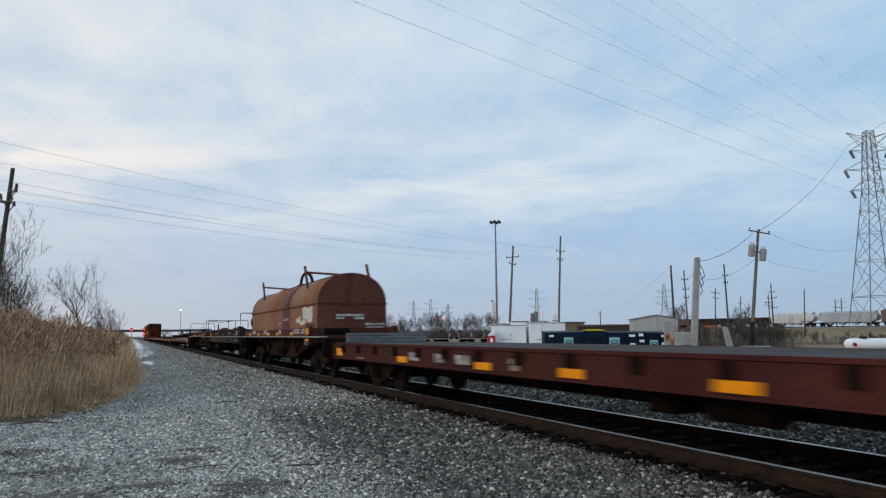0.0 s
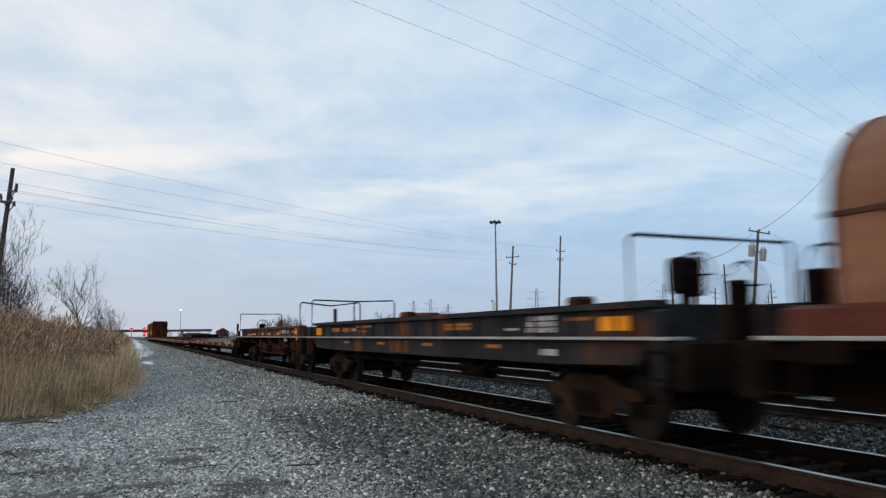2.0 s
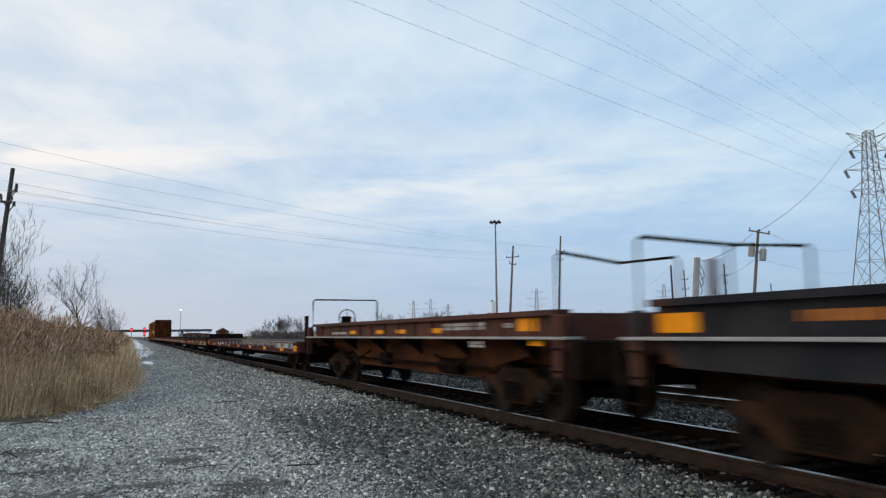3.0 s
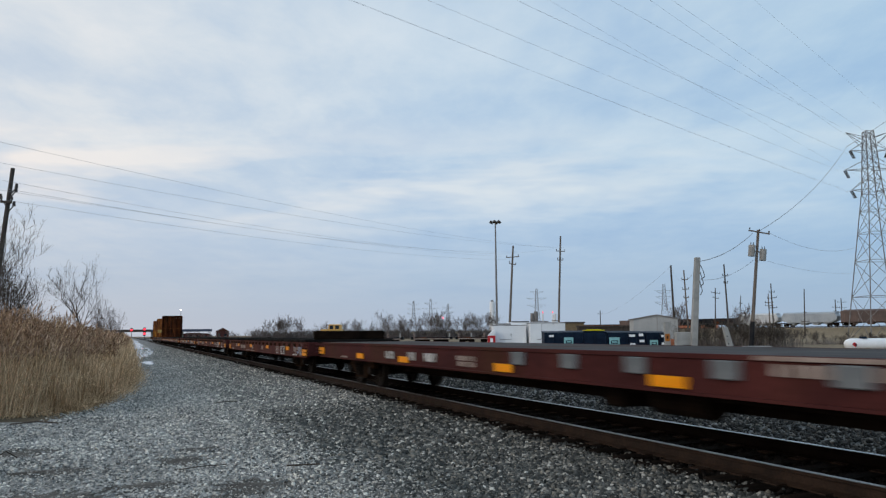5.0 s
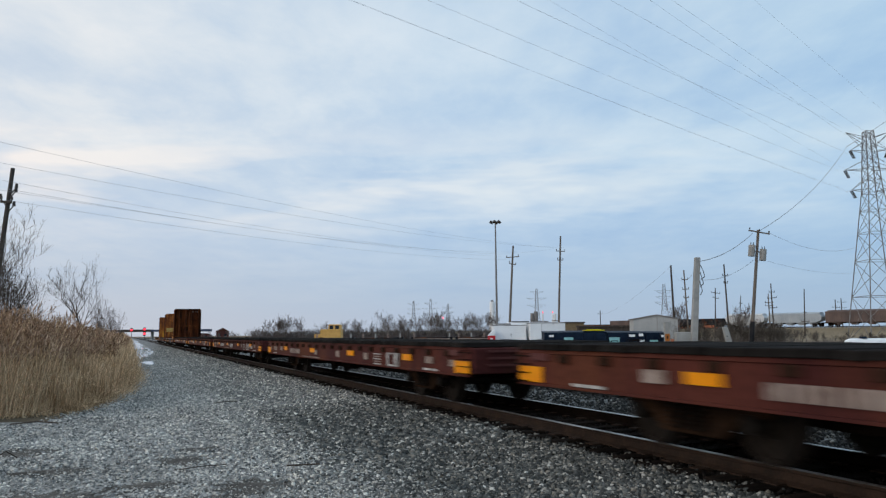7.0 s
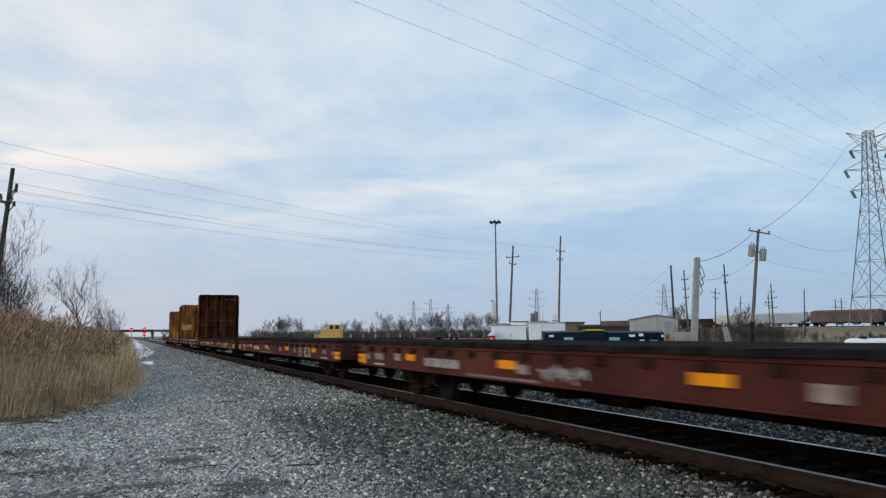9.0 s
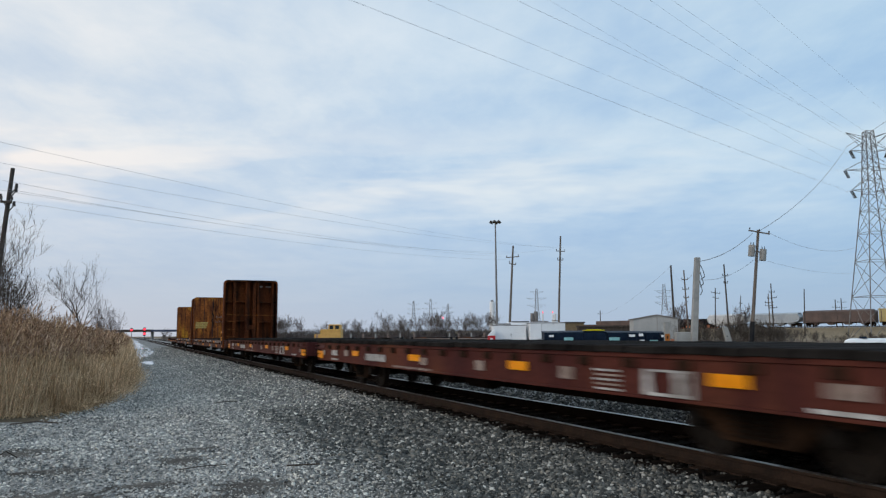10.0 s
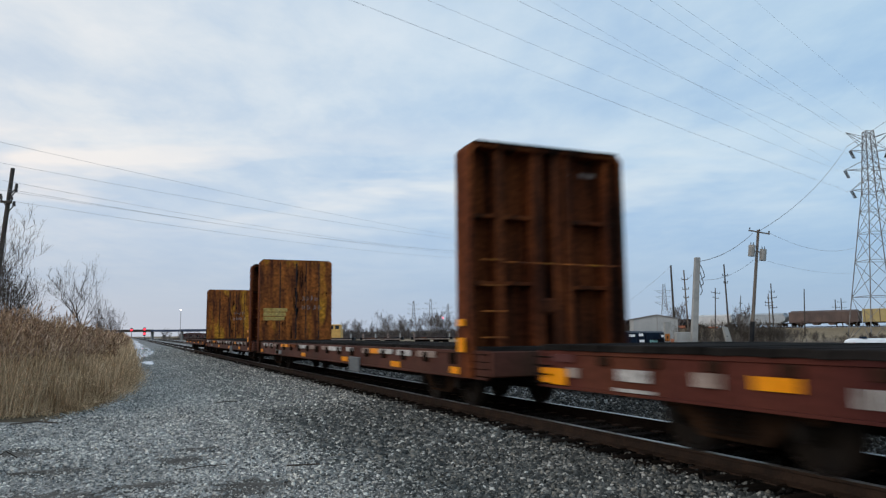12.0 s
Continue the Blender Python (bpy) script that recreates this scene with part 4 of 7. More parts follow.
def trough_car(front, rear, mat, ztop, marks, label, brake_end, deep=True):
    """An open coil car: a trough between solid side girders, walkways along it, railings across both ends."""
    car, h = new_car("coil_car", front, rear, label)
    t0, t1 = -h + 0.5, h - 0.5
    for s in (-1, 1):
        prof = [(s * 1.22, 1.30), (s * 1.30, 1.30), (s * 1.30, ztop - 0.08), (s * 1.42, ztop - 0.08), (s * 1.42, ztop), (s * 1.16, ztop), (s * 1.16, ztop - 0.08), (s * 1.22, ztop - 0.08)]
        part("side_girder", prism(prof, "y", t0, t1), M[mat], car)
        low = [(t0, 1.28), (t1, 1.28), (t1 - 0.4, 0.98), (t1 - 2.2, 0.94), (t0 + 2.2, 0.94), (t0 + 0.4, 0.98)]
        if deep:
            part("lower_girder", prism(low, "x", s * 1.36 - 0.03, s * 1.36 + 0.03), M[mat], car)
        else:
            fish = [(t0, 1.27), (t1, 1.27), (t1 - 2.6, 0.86), (t1 - 3.6, 0.55), (t0 + 3.6, 0.55), (t0 + 2.6, 0.86)]
            part("lower_girder", prism(fish, "x", s * 0.8 - 0.03, s * 0.8 + 0.03), M["rustgirder"], car, "rust-brown deep girder set in under the walkway")
            for k in range(6):
                part("bracket", prism([(1.0, 0), (1.45, 0), (1.0, -0.35)] if s > 0 else [(-1.0, 0), (-1.45, 0), (-1.0, -0.35)], "y", -0.03, 0.03), M["grime"], car, "", pose(0, t0 + 1.2 + k * (t1 - t0 - 2.4) / 5, 1.27))
        part("walkway", block(min(s * 1.24, s * 1.53), max(s * 1.24, s * 1.53), -h + 0.1, h - 0.1, 1.275, 1.315, 0.006), M["concrete"], car, "pale worn walkway edge")
        part("end_platform", block(-1.45, 1.45, s * h - 0.1 if s < 0 else t1, t0 if s < 0 else h + 0.1, 1.10, 1.27, 0.02), M[mat], car)
        part("bulkhead", block(-1.22, 1.22, (t0 if s < 0 else t1) - 0.06, (t0 if s < 0 else t1) + 0.06, 1.0, ztop - 0.05, 0.01), M[mat], car)
        part("end_sill", block(-1.48, 1.48, s * h - 0.12, s * h + 0.12, 0.72, 1.27, 0.03), M["grime"], car)
        part("corner_post", block(-1.52, -1.38, s * (h - 0.35) - 0.1, s * (h - 0.35) + 0.1, 0.75, 1.62, 0.02), M[mat], car)
        part("corner_post", block(1.38, 1.52, s * (h - 0.35) - 0.1, s * (h - 0.35) + 0.1, 0.75, 1.62, 0.02), M[mat], car)
        ladder(car, -1.55, s * (h - 0.35), 0.45, 1.25)
    rib = mesh_of("side_rib", block(-0.018, 0.018, -0.03, 0.03, 1.32, ztop - 0.08, 0.004), M[mat])
    for k in range(int(t1 - t0)):
        for s in (-1, 1):
            part("side_rib", rib, None, car, "", pose(s * 1.317, t0 + 0.83 + k, 0))
    floor = [(-1.16, 1.5), (-0.5, 0.95), (0.5, 0.95), (1.16, 1.5), (1.16, 1.40), (0.5, 0.85), (-0.5, 0.85), (-1.16, 1.40)]
    part("trough", prism(floor, "y", t0, t1), M["rustface"], car, "rusty V-shaped coil trough")
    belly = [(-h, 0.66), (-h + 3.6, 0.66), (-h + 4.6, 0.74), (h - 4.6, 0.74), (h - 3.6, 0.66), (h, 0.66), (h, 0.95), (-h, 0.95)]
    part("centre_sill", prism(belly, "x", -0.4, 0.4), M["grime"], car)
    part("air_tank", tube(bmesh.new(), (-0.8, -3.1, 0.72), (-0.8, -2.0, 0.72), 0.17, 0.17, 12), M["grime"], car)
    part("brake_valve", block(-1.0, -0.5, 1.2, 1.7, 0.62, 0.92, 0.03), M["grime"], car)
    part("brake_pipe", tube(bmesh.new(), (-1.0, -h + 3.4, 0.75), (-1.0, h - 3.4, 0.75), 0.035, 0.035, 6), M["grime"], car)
    for s in (-1, 1):
        part("brace", pipe(bmesh.new(), [(-1.1, s * 2.2, 0.95), (-1.1, s * 3.2, 0.72), (-1.1, s * 3.9, 0.95)], 0.04), M["grime"], car)
    for y0, y1, z0, z1, m_, rows in marks:
        if rows:
            bars(car, y0, y1, z0, z1, rows, m_, x=-1.305 if z0 > 1.3 else -1.392, rnd=random.Random(int(y0 * 100)))
        else:
            mark(car, y0, y1, z0, z1, m_, "reflector", x=-1.305 if z0 > 1.3 else -1.392)
    hand_brake(car, -0.2, brake_end * (h - 0.3), 1.92, 0.28)
    part("brake_stand", block(-0.35, -0.05, brake_end * (h - 0.3) + 0.02, brake_end * (h - 0.3) + 0.2, 1.26, 1.98, 0.03), M["grime"], car)
    running_gear(car, h, 2.4)
    return car, h


def covered_coil_car(front, rear):
    car, h = new_car("covered_coil_car", front, rear, "coil steel car under a faded arched tan hood with maroon band")
    b0, b1 = 24.0 - (front + rear) / 2, 37.7 - (front + rear) / 2
    HW, ZB, ZS, ZT = 1.18, 1.55, 2.40, 3.43

    def arch(hw, zb, zs, zt):
        side = [(-hw, zb), (-hw, zs)]
        curve = [(-hw * math.cos(a) ** 0.92 if a < math.pi / 2 else hw * abs(math.cos(a)) ** 0.92, zs + (zt - zs) * math.sin(a) ** 0.92)
                 for a in (math.pi * k / 22 for k in range(1, 22))]
        return side + curve + [(hw, zs), (hw, zb)]

    s0, s1 = 28.5 - (front + rear) / 2, 30.0 - (front + rear) / 2
    for y0, y1, m_, nm in ((b0 + 0.03, s0, "tan", "hood"), (s0, s1, "maroon", "hood_band"), (s1, b1 - 0.03, "tan", "hood")):
        me = mesh_of(nm, prism(arch(HW, ZB, ZS, ZT), "y", y0, y1), M[m_])
        for f in me.polygons:
            f.use_smooth = abs(f.normal.y) < 0.5 and f.center.z > ZS
        part(nm, me, None, car, "maroon band round the hood" if m_ == "maroon" else "sun-bleached tan arched steel hood")
    for y in (b0, b1):
        part("hood_end", prism(arch(HW + 0.015, ZB, ZS, ZT + 0.015), "y", y - 0.035, y + 0.035, 0.008), M["hoodend"], car, "flat hood end, its shade put into a browner paint colour")
        bm = box(bmesh.new(), -HW - 0.05, HW + 0.05, y - 0.05, y + 0.05, ZS - 0.025, ZS + 0.025)
        part("end_seam", bm, M["brown"], car)
    for s in (-1, 1):
        bm = box(bmesh.new(), s * HW - 0.03, s * HW + 0.03, b0, b1, ZS - 0.022, ZS + 0.022)
        k = b0 + 0.5
        while k < b1:
            box(bm, s * HW - 0.045, s * HW + 0.045, k, k + 0.07, ZS - 0.04, ZS + 0.035)
            k += 1.05
        part("hood_seam", bm, M["brown"], car, "riveted seam along the hood")
        part("side_rail", prism([(s * 1.16, 1.33), (s * 1.50, 1.33), (s * 1.50, 1.56), (s * 1.30, 1.60), (s * 1.16, 1.60)], "y", b0 - 0.3, b1 + 0.3), M["red"], car)
        part("walkway", block(min(s * 1.3, s * 1.56), max(s * 1.3, s * 1.56), -h + 0.2, h - 0.2, 1.285, 1.325, 0.006), M["concrete"], car, "pale worn walkway edge")
        low = [(b0, 1.27), (b1, 1.27), (b1 - 3.4, 0.72), (b1 - 4.2, 0.52), (b0 + 4.2, 0.52), (b0 + 3.4, 0.72)]
        part("side_girder", prism(low, "x", s * 0.95 - 0.03, s * 0.95 + 0.03), M["underbrown"], car, "grimy brown lower girder")
        part("end_platform", block(-1.45, 1.45, min(s * h, b0 if s < 0 else b1), max(s * h, b0 if s < 0 else b1), 1.12, 1.27, 0.02), M["grime"], car)
        part("end_sill", block(-1.48, 1.48, s * h - 0.12, s * h + 0.12, 0.72, 1.25, 0.03), M["grime"], car)
        yb = b0 if s < 0 else b1
        cm = "red" if s < 0 else "grime"
        part("corner_post", block(-1.54, -1.40, yb - 0.3, yb + 0.1, 1.08, 1.66 if s < 0 else 1.3, 0.02), M[cm], car)
        part("corner_post", block(1.40, 1.54, yb - 0.3, yb + 0.1, 1.08, 1.66 if s < 0 else 1.3, 0.02), M[cm], car)
        part("end_wall", block(-1.4, 1.4, yb - 0.05, yb + 0.05, 1.2, 1.6), M["brown"], car)
        ladder(car, -1.57, s * (h - 0.5), 0.42, 1.25)
    part("ridge_rail", block(-0.10, 0.10, b0 + 1.3, b1 - 1.3, ZT + 0.02, ZT + 0.09, 0.01), M["brown"], car)
    for y, x in ((b0 + 2.65, -0.76), (b1 - 1.95, -0.76), (b0 + 1.2, 0.76)):
        sgn = -1 if x < 0 else 1
        part("lift_post", prism([(y - 0.42, 2.8), (y - 0.33, 2.8), (y + 0.36, 3.9), (y + 0.28, 3.9)], "x", x + sgn * 0.16, x + sgn * 0.24), M["brown"], car, "slanted stacking post")
        if sgn < 0:
            part("lift_bar", tube(bmesh.new(), (x - 0.2, y + 0.16, 3.66), (0, y - 0.8, ZT + 0.10), 0.045, 0.045, 6), M["brown"], car)
    yc = 30.9 - (front + rear) / 2
    bm = bmesh.new()
    arc = [(0.27 * math.cos(a), ZT + 0.02 + 0.60 * math.sin(a)) for a in (math.pi * k / 12 for k in range(13))]
    rows = [[bm.verts.new((f * px_, yc + dy, ZT + (pz - ZT) * f)) for px_, pz in arc] for f, dy in ((1.0, -0.17), (1.0, 0.17), (0.84, 0.17), (0.84, -0.17), (1.0, -0.17))]
    for a, b in zip(rows, rows[1:]):
        for k in range(len(arc) - 1):
            bm.faces.new((a[k], a[k + 1], b[k + 1], b[k]))
    part("lifting_eye", bm, M["grime"], car, "dark arched strap lifting eye")
    part("lifting_eye_plate", block(-0.34, 0.34, yc - 0.42, yc + 0.42, ZT + 0.0, ZT + 0.06, 0.02), M["brown"], car)
    # bare patches and lettering bars
    rnd = random.Random(4)
    o = (front + rear) / 2
    bm = bmesh.new()
    for k in range(90):
        # one broad bare field with ragged tails towards the band
        y0, y1, z0, z1 = ((24.65, 26.25, 1.88, 2.30), (24.7, 26.1, 2.0, 2.26), (26.6, 27.25, 1.80, 1.98), (25.8, 26.6, 1.76, 1.88))[(0, 1, 0, 2, 1, 3)[k % 6]]
        y, z = rnd.uniform(y0, y1) - o, rnd.uniform(z0, z1)
        w, d = rnd.uniform(0.12, 0.30), rnd.uniform(0.05, 0.16)
        if k % 6 in (3, 5):
            w, d = w * 0.6, d * 0.5
        d = min(d, 2.37 - z, z - 1.70)
        vs = [bm.verts.new((-HW - 0.006 - k * 0.00004, y + w * math.cos(a) * rnd.uniform(0.7, 1.2), z + d * math.sin(a) * rnd.uniform(0.6, 1.0))) for a in (math.tau * j / 9 for j in range(9))]
        bm.faces.new(vs)
    part("bare_patch", bm, M["peel"], car, "large patch of bare whitish primer")
    part("primer_strip", block(-HW - 0.005, -HW + 0.003, 24.3 - o, 25.75 - o, 1.64, 1.76), M["maroon"], car, "maroon repainted strip on the hood")
    bars(car, 28.83 - o, 29.75 - o, 1.92, 2.03, 2, "white", x=-HW, rnd=rnd)
    mark(car, 30.33 - o, 30.75 - o, 1.83, 1.88, "white", "marking", -HW)
    for y in (26.38, 29.1, 31.1, 33.6, 35.98):
        mark(car, y - o, y - o + 0.45, 1.36, 1.47, "yellow", "reflector", label="yellow reflector strip")
    mark(car, b0 - 0.28, b0 + 0.08, 1.38, 1.58, "yellow", "reflector", -1.545)
    mark(car, b0 - 0.28, b0 + 0.08, 1.17, 1.24, "yellow", "reflector", -1.545)
    for y0, y1 in ((24.5, 24.96), (25.2, 26.35), (28.6, 29.0), (31.65, 32.45), (34.6, 35.6)):
        bars(car, y0 - o, y1 - o, 1.40, 1.56, 2, "white", rnd=rnd)
    for x0, x1, z in ((-0.55, 0.40, 2.02), (-0.55, -0.28, 1.92), (0.05, 0.40, 1.92), (0.45, 1.12, 1.72), (0.5, 1.1, 1.60)):
        part("end_lettering", block(x0, x1, b0 - 0.045, b0 - 0.03, z - 0.035, z + 0.035), M["white"], car)
    part("end_opening", block(-0.95, -0.1, b0 - 0.06, b0 - 0.04, 1.36, 1.58), M["grime"], car)
    belly = [(-h, 0.62), (-h + 3.6, 0.62), (-h + 4.6, 0.40), (h - 4.6, 0.40), (h - 3.6, 0.62), (h, 0.62), (h, 1.1), (-h, 1.1)]
    part("centre_sill", prism(belly, "x", -0.45, 0.45), M["grime"], car)
    part("air_tank", tube(bmesh.new(), (-0.95, -0.2, 0.75), (-0.95, 1.0, 0.75), 0.2, 0.2, 12), M["grime"], car)
    for k in (-3.4, -1.6, 2.2, 3.6):
        part("brace", pipe(bmesh.new(), [(-1.22, k - 0.6, 1.2), (-1.22, k, 0.75), (-1.22, k + 0.6, 1.2)], 0.05), M["grime"], car)
    mark(car, 25.4 - o, 25.75 - o, 1.02, 1.2, "palewhite", "placard", -1.2)
    hand_brake(car, -0.45, h - 0.1, 1.95, 0.3)
    part("brake_stand", block(-0.6, -0.3, h - 0.08, h + 0.1, 1.25, 2.0, 0.03), M["grime"], car)
    running_gear(car, h, 2.3)
    return car


def bulkhead_wall(car, y, face, high, stencil=False):
    """A steel end wall: plates with a rounded top; ribs on its outer side, planks on its inner. face: -1 when the outer side is the leading one."""
    T, HW, Z0 = 0.50, 1.63, 0.62
    w = part("bulkhead", block(-HW + 0.06, HW - 0.06, y - 0.03, y + 0.03, 1.1, high - 0.05), M["rustface"], car, "tall rusted steel bulkhead", pose(0.08, 0, 0))
    r = 0.16
    rim = [(-HW, Z0), (-HW, high - r)] + [(-HW + r - r * math.cos(a), high - r + r * math.sin(a)) for a in (0.4, 0.8, 1.2, 1.57)]
    rim += [(-x, z) for x, z in rim[::-1]]
    inner = [(x * (1 - 0.055), z - (0.07 if z > high - r - 0.01 else 0)) for x, z in rim]
    bm = bmesh.new()
    yo, yi = y + face * T, y
    rows = [[bm.verts.new((px, yy, pz)) for px, pz in loop] for loop, yy in ((rim, yi), (rim, yo), (inner, yo), (inner, yi))]
    for a, b in zip(rows, rows[1:]):
        for k in range(len(rim) - 1):
            bm.faces.new((a[k], a[k + 1], b[k + 1], b[k]))
    part("rim", bm, M["rustface"], w)
    for x, wd in ((-0.98, 0.09), (-0.20, 0.12), (0.22, 0.10), (0.46, 0.07), (1.36, 0.06)):
        part("rib", block(x - wd, x + wd, min(y, y + face * T * 0.8), max(y, y + face * T * 0.8), 0.8, high - 0.06, 0.01), M["rustface"], w)
    for z, x0, x1 in ((3.45, -1.54, -0.32), (2.25, -1.54, -0.32), (3.42, 0.53, 1.54), (2.2, 0.53, 1.54)):
        part("shelf", block(x0, x1, min(y, y + face * T * 0.7), max(y, y + face * T * 0.7), z - 0.035, z + 0.035, 0.008), M["rustface"], w)
    # the top plate overhangs its corners
    part("top_plate", block(-HW + 0.13, HW - 0.13, min(y - 0.02, y + face * (T + 0.04)), max(y + 0.02, y + face * (T + 0.04)), high - 0.02, high + 0.03, 0.012), M["grime"], w)
    for z in (1.3, 1.75, 2.2, 2.65):
        bm = bmesh.new()
        yy = y + face * (T + 0.02)
        tube(bm, (-1.42, yy, z), (-0.95, yy, z), 0.016, 0.016, 5)
        part("rung", bm, M["oldyellow"], w)
    bm = bmesh.new()
    tube(bm, (-1.0, y + face * (T + 0.02), 2.62), (1.45, y + face * (T + 0.02), 2.6), 0.014, 0.014, 5)
    part("grab_rail", bm, M["oldyellow"], w)
    for x0, x1 in ((0.55, 0.75), (0.95, 1.4)):
        part("stencil", block(x0, x1, y + face * 0.05 - 0.01, y + face * 0.05 + 0.01, high - 0.38, high - 0.28), M["palewhite"], w)
    # inner lining: one steel sheet with rounded top corners and shallow upright folds
    sheet = [(x * 0.995, max(z, 1.16)) for x, z in rim]
    ya, yb = sorted((y - face * 0.03, y - face * 0.085))
    part("lining", prism(sheet, "y", ya, yb), M["oldyellow"], w, "peeling yellow paint over rust")
    for x, wd in ((-0.75, 0.02), (-0.02, 0.03), (0.42, 0.022), (1.02, 0.02)):
        fa, fb = sorted((y - face * 0.08, y - face * 0.096))
        part("seam", block(x - wd, x + wd, fa, fb, 1.2, high - 0.10, 0.004), M["black"], w, "dark welded seam between wall sheets")
    # scuffed black grease where loads rubbed the sheets
    rnd = random.Random(int(abs(y) * 7) + 3)
    for k in range(34):
        bm = bmesh.new()
        x, z, ww, hh = rnd.gauss(0.16, 0.10 if k % 2 else 0.6), rnd.uniform(1.4, high - 0.4), rnd.uniform(0.008, 0.035), rnd.uniform(0.06, 0.45)
        yy = y - face * (0.088 + 0.0004 * k)
        bm.faces.new([bm.verts.new((x + ww * math.cos(a) * rnd.uniform(0.5, 1.3), yy, z + hh * math.sin(a) * rnd.uniform(0.5, 1.2))) for a in (math.tau * j / 9 for j in range(9))])
        part("scuff", bm, M["grime"], w)
    yy = y - face * 0.10
    rnd = random.Random(int(abs(y) * 10))
    for x, z, ww, hh, m_ in ((-0.95, 2.27, 0.53, 0.24, "stencil"),) if stencil else ():
        for j in range(3):
            part("stencil", block(x - ww, x + ww * rnd.uniform(0.7, 1), yy - 0.01, yy + 0.01, z - hh + j * 0.19, z - hh + j * 0.19 + 0.16), M[m_], w)
    # chalked scrawl in two uneven rows
    for row, (x, z) in enumerate(((0.28, 2.92), (0.28, 2.50))):
        while x < 1.05:
            hgt, slant = rnd.uniform(0.14, 0.24), rnd.uniform(-0.06, 0.06)
            bm = pipe(bmesh.new(), [(x, yy, z), (x + slant, yy, z + hgt), (x + rnd.uniform(0.05, 0.12), yy, z + hgt * rnd.uniform(0.3, 1.0)), (x + rnd.uniform(0.0, 0.1), yy, z + rnd.uniform(0, 0.05))], 0.018, 4)
            part("chalk_mark", bm, M["palewhite"], w)
            x += rnd.uniform(0.14, 0.26)
    if face < 0:
        for z0, z1 in ((1.05, 1.30), (1.50, 1.62)):
            mark(car, y - 0.42, y - 0.12, z0, z1, "yellow", "reflector", -HW)
        part("winch_box", block(-0.2, 0.16, y - 0.42, y - 0.2, 1.7, 2.0, 0.05), M["rustface"], w)
    return w


def bulkhead_car(front, rear, lead, trail, seed):
    car, h = new_car("bulkhead_flat_car", front, rear, "rusty bulkhead flat car with faded yellow end walls, empty")
    o = (front + rear) / 2
    rnd = random.Random(seed)
    flat_body(car, h, 0.60, 1.08, "brown", [-h + 1.4 + k * 1.3 for k in range(int((2 * h - 2) / 1.3))], "grime")
    deck_planks(car, h - 0.2, 1.14, 1.42, seed)
    bulkhead_wall(car, lead - o + 0.5, -1, 4.74)
    bulkhead_wall(car, trail - o + 0.1, 1, 4.74, seed == 50)
    # worn paint blocks along the top of the sill, and reflectors below
    for y0, y1, m_ in ((2.2, 3.2, "palewhite"), (3.5, 4.4, "white"), (4.69, 5.7, "white"), (5.76, 6.38, "yellow"), (6.4, 6.96, "palewhite"), (7.85, 8.5, "white"), (8.93, 10.2, "white"), (10.35, 11.2, "palewhite"),
                       (12.1, 12.87, "palewhite"), (13.16, 14.45, "white"), (14.94, 16.1, "oldyellow"), (16.3, 17.56, "yellow"), (18.2, 19.0, "palewhite"), (19.4, 20.1, "white"), (20.5, 21.5, "white")):
        d = rnd.uniform(-0.08, 0.08)
        part("paint_block", block(-1.512, -1.49, -h + y0 + d, -h + y1 + d, 0.92 + rnd.uniform(-0.01, 0.01), 1.035, 0.005), M[m_], car, "worn paint block on the sill")
    for y in (0.9, 4.2, 8.3, 13.4, 18.0, 21.6):
        mark(car, -h + y, -h + y + 0.6, 0.66, 0.78, "yellow", "reflector", label="yellow reflector strip")
    mark(car, -h + 17.5, -h + 18.7, 0.66, 0.80, "steelgrey", "placard")
    part("side_plate", block(-1.53, -1.48, -h + 7.2, -h + 8.1, 0.42, 0.80, 0.02), M["steelgrey"], car)
    running_gear(car, h, 3.0)
    return car


def end_flat_car(front, rear):
    car, h = new_car("flat_car", front, rear, "low dark red flat car at the end of the train")
    flat_body(car, h, 0.66, 1.10, "brown", [-h + 1 + k * 1.5 for k in range(12)], "grime")
    deck_planks(car, h - 0.1, 1.16, 1.44, 31)
    for k in range(5):
        mark(car, -h + 0.5 + k * 4, -h + 1.1 + k * 4, 0.76, 0.90, "yellow", "reflector")
    running_gear(car, h, 3.0)
    return car


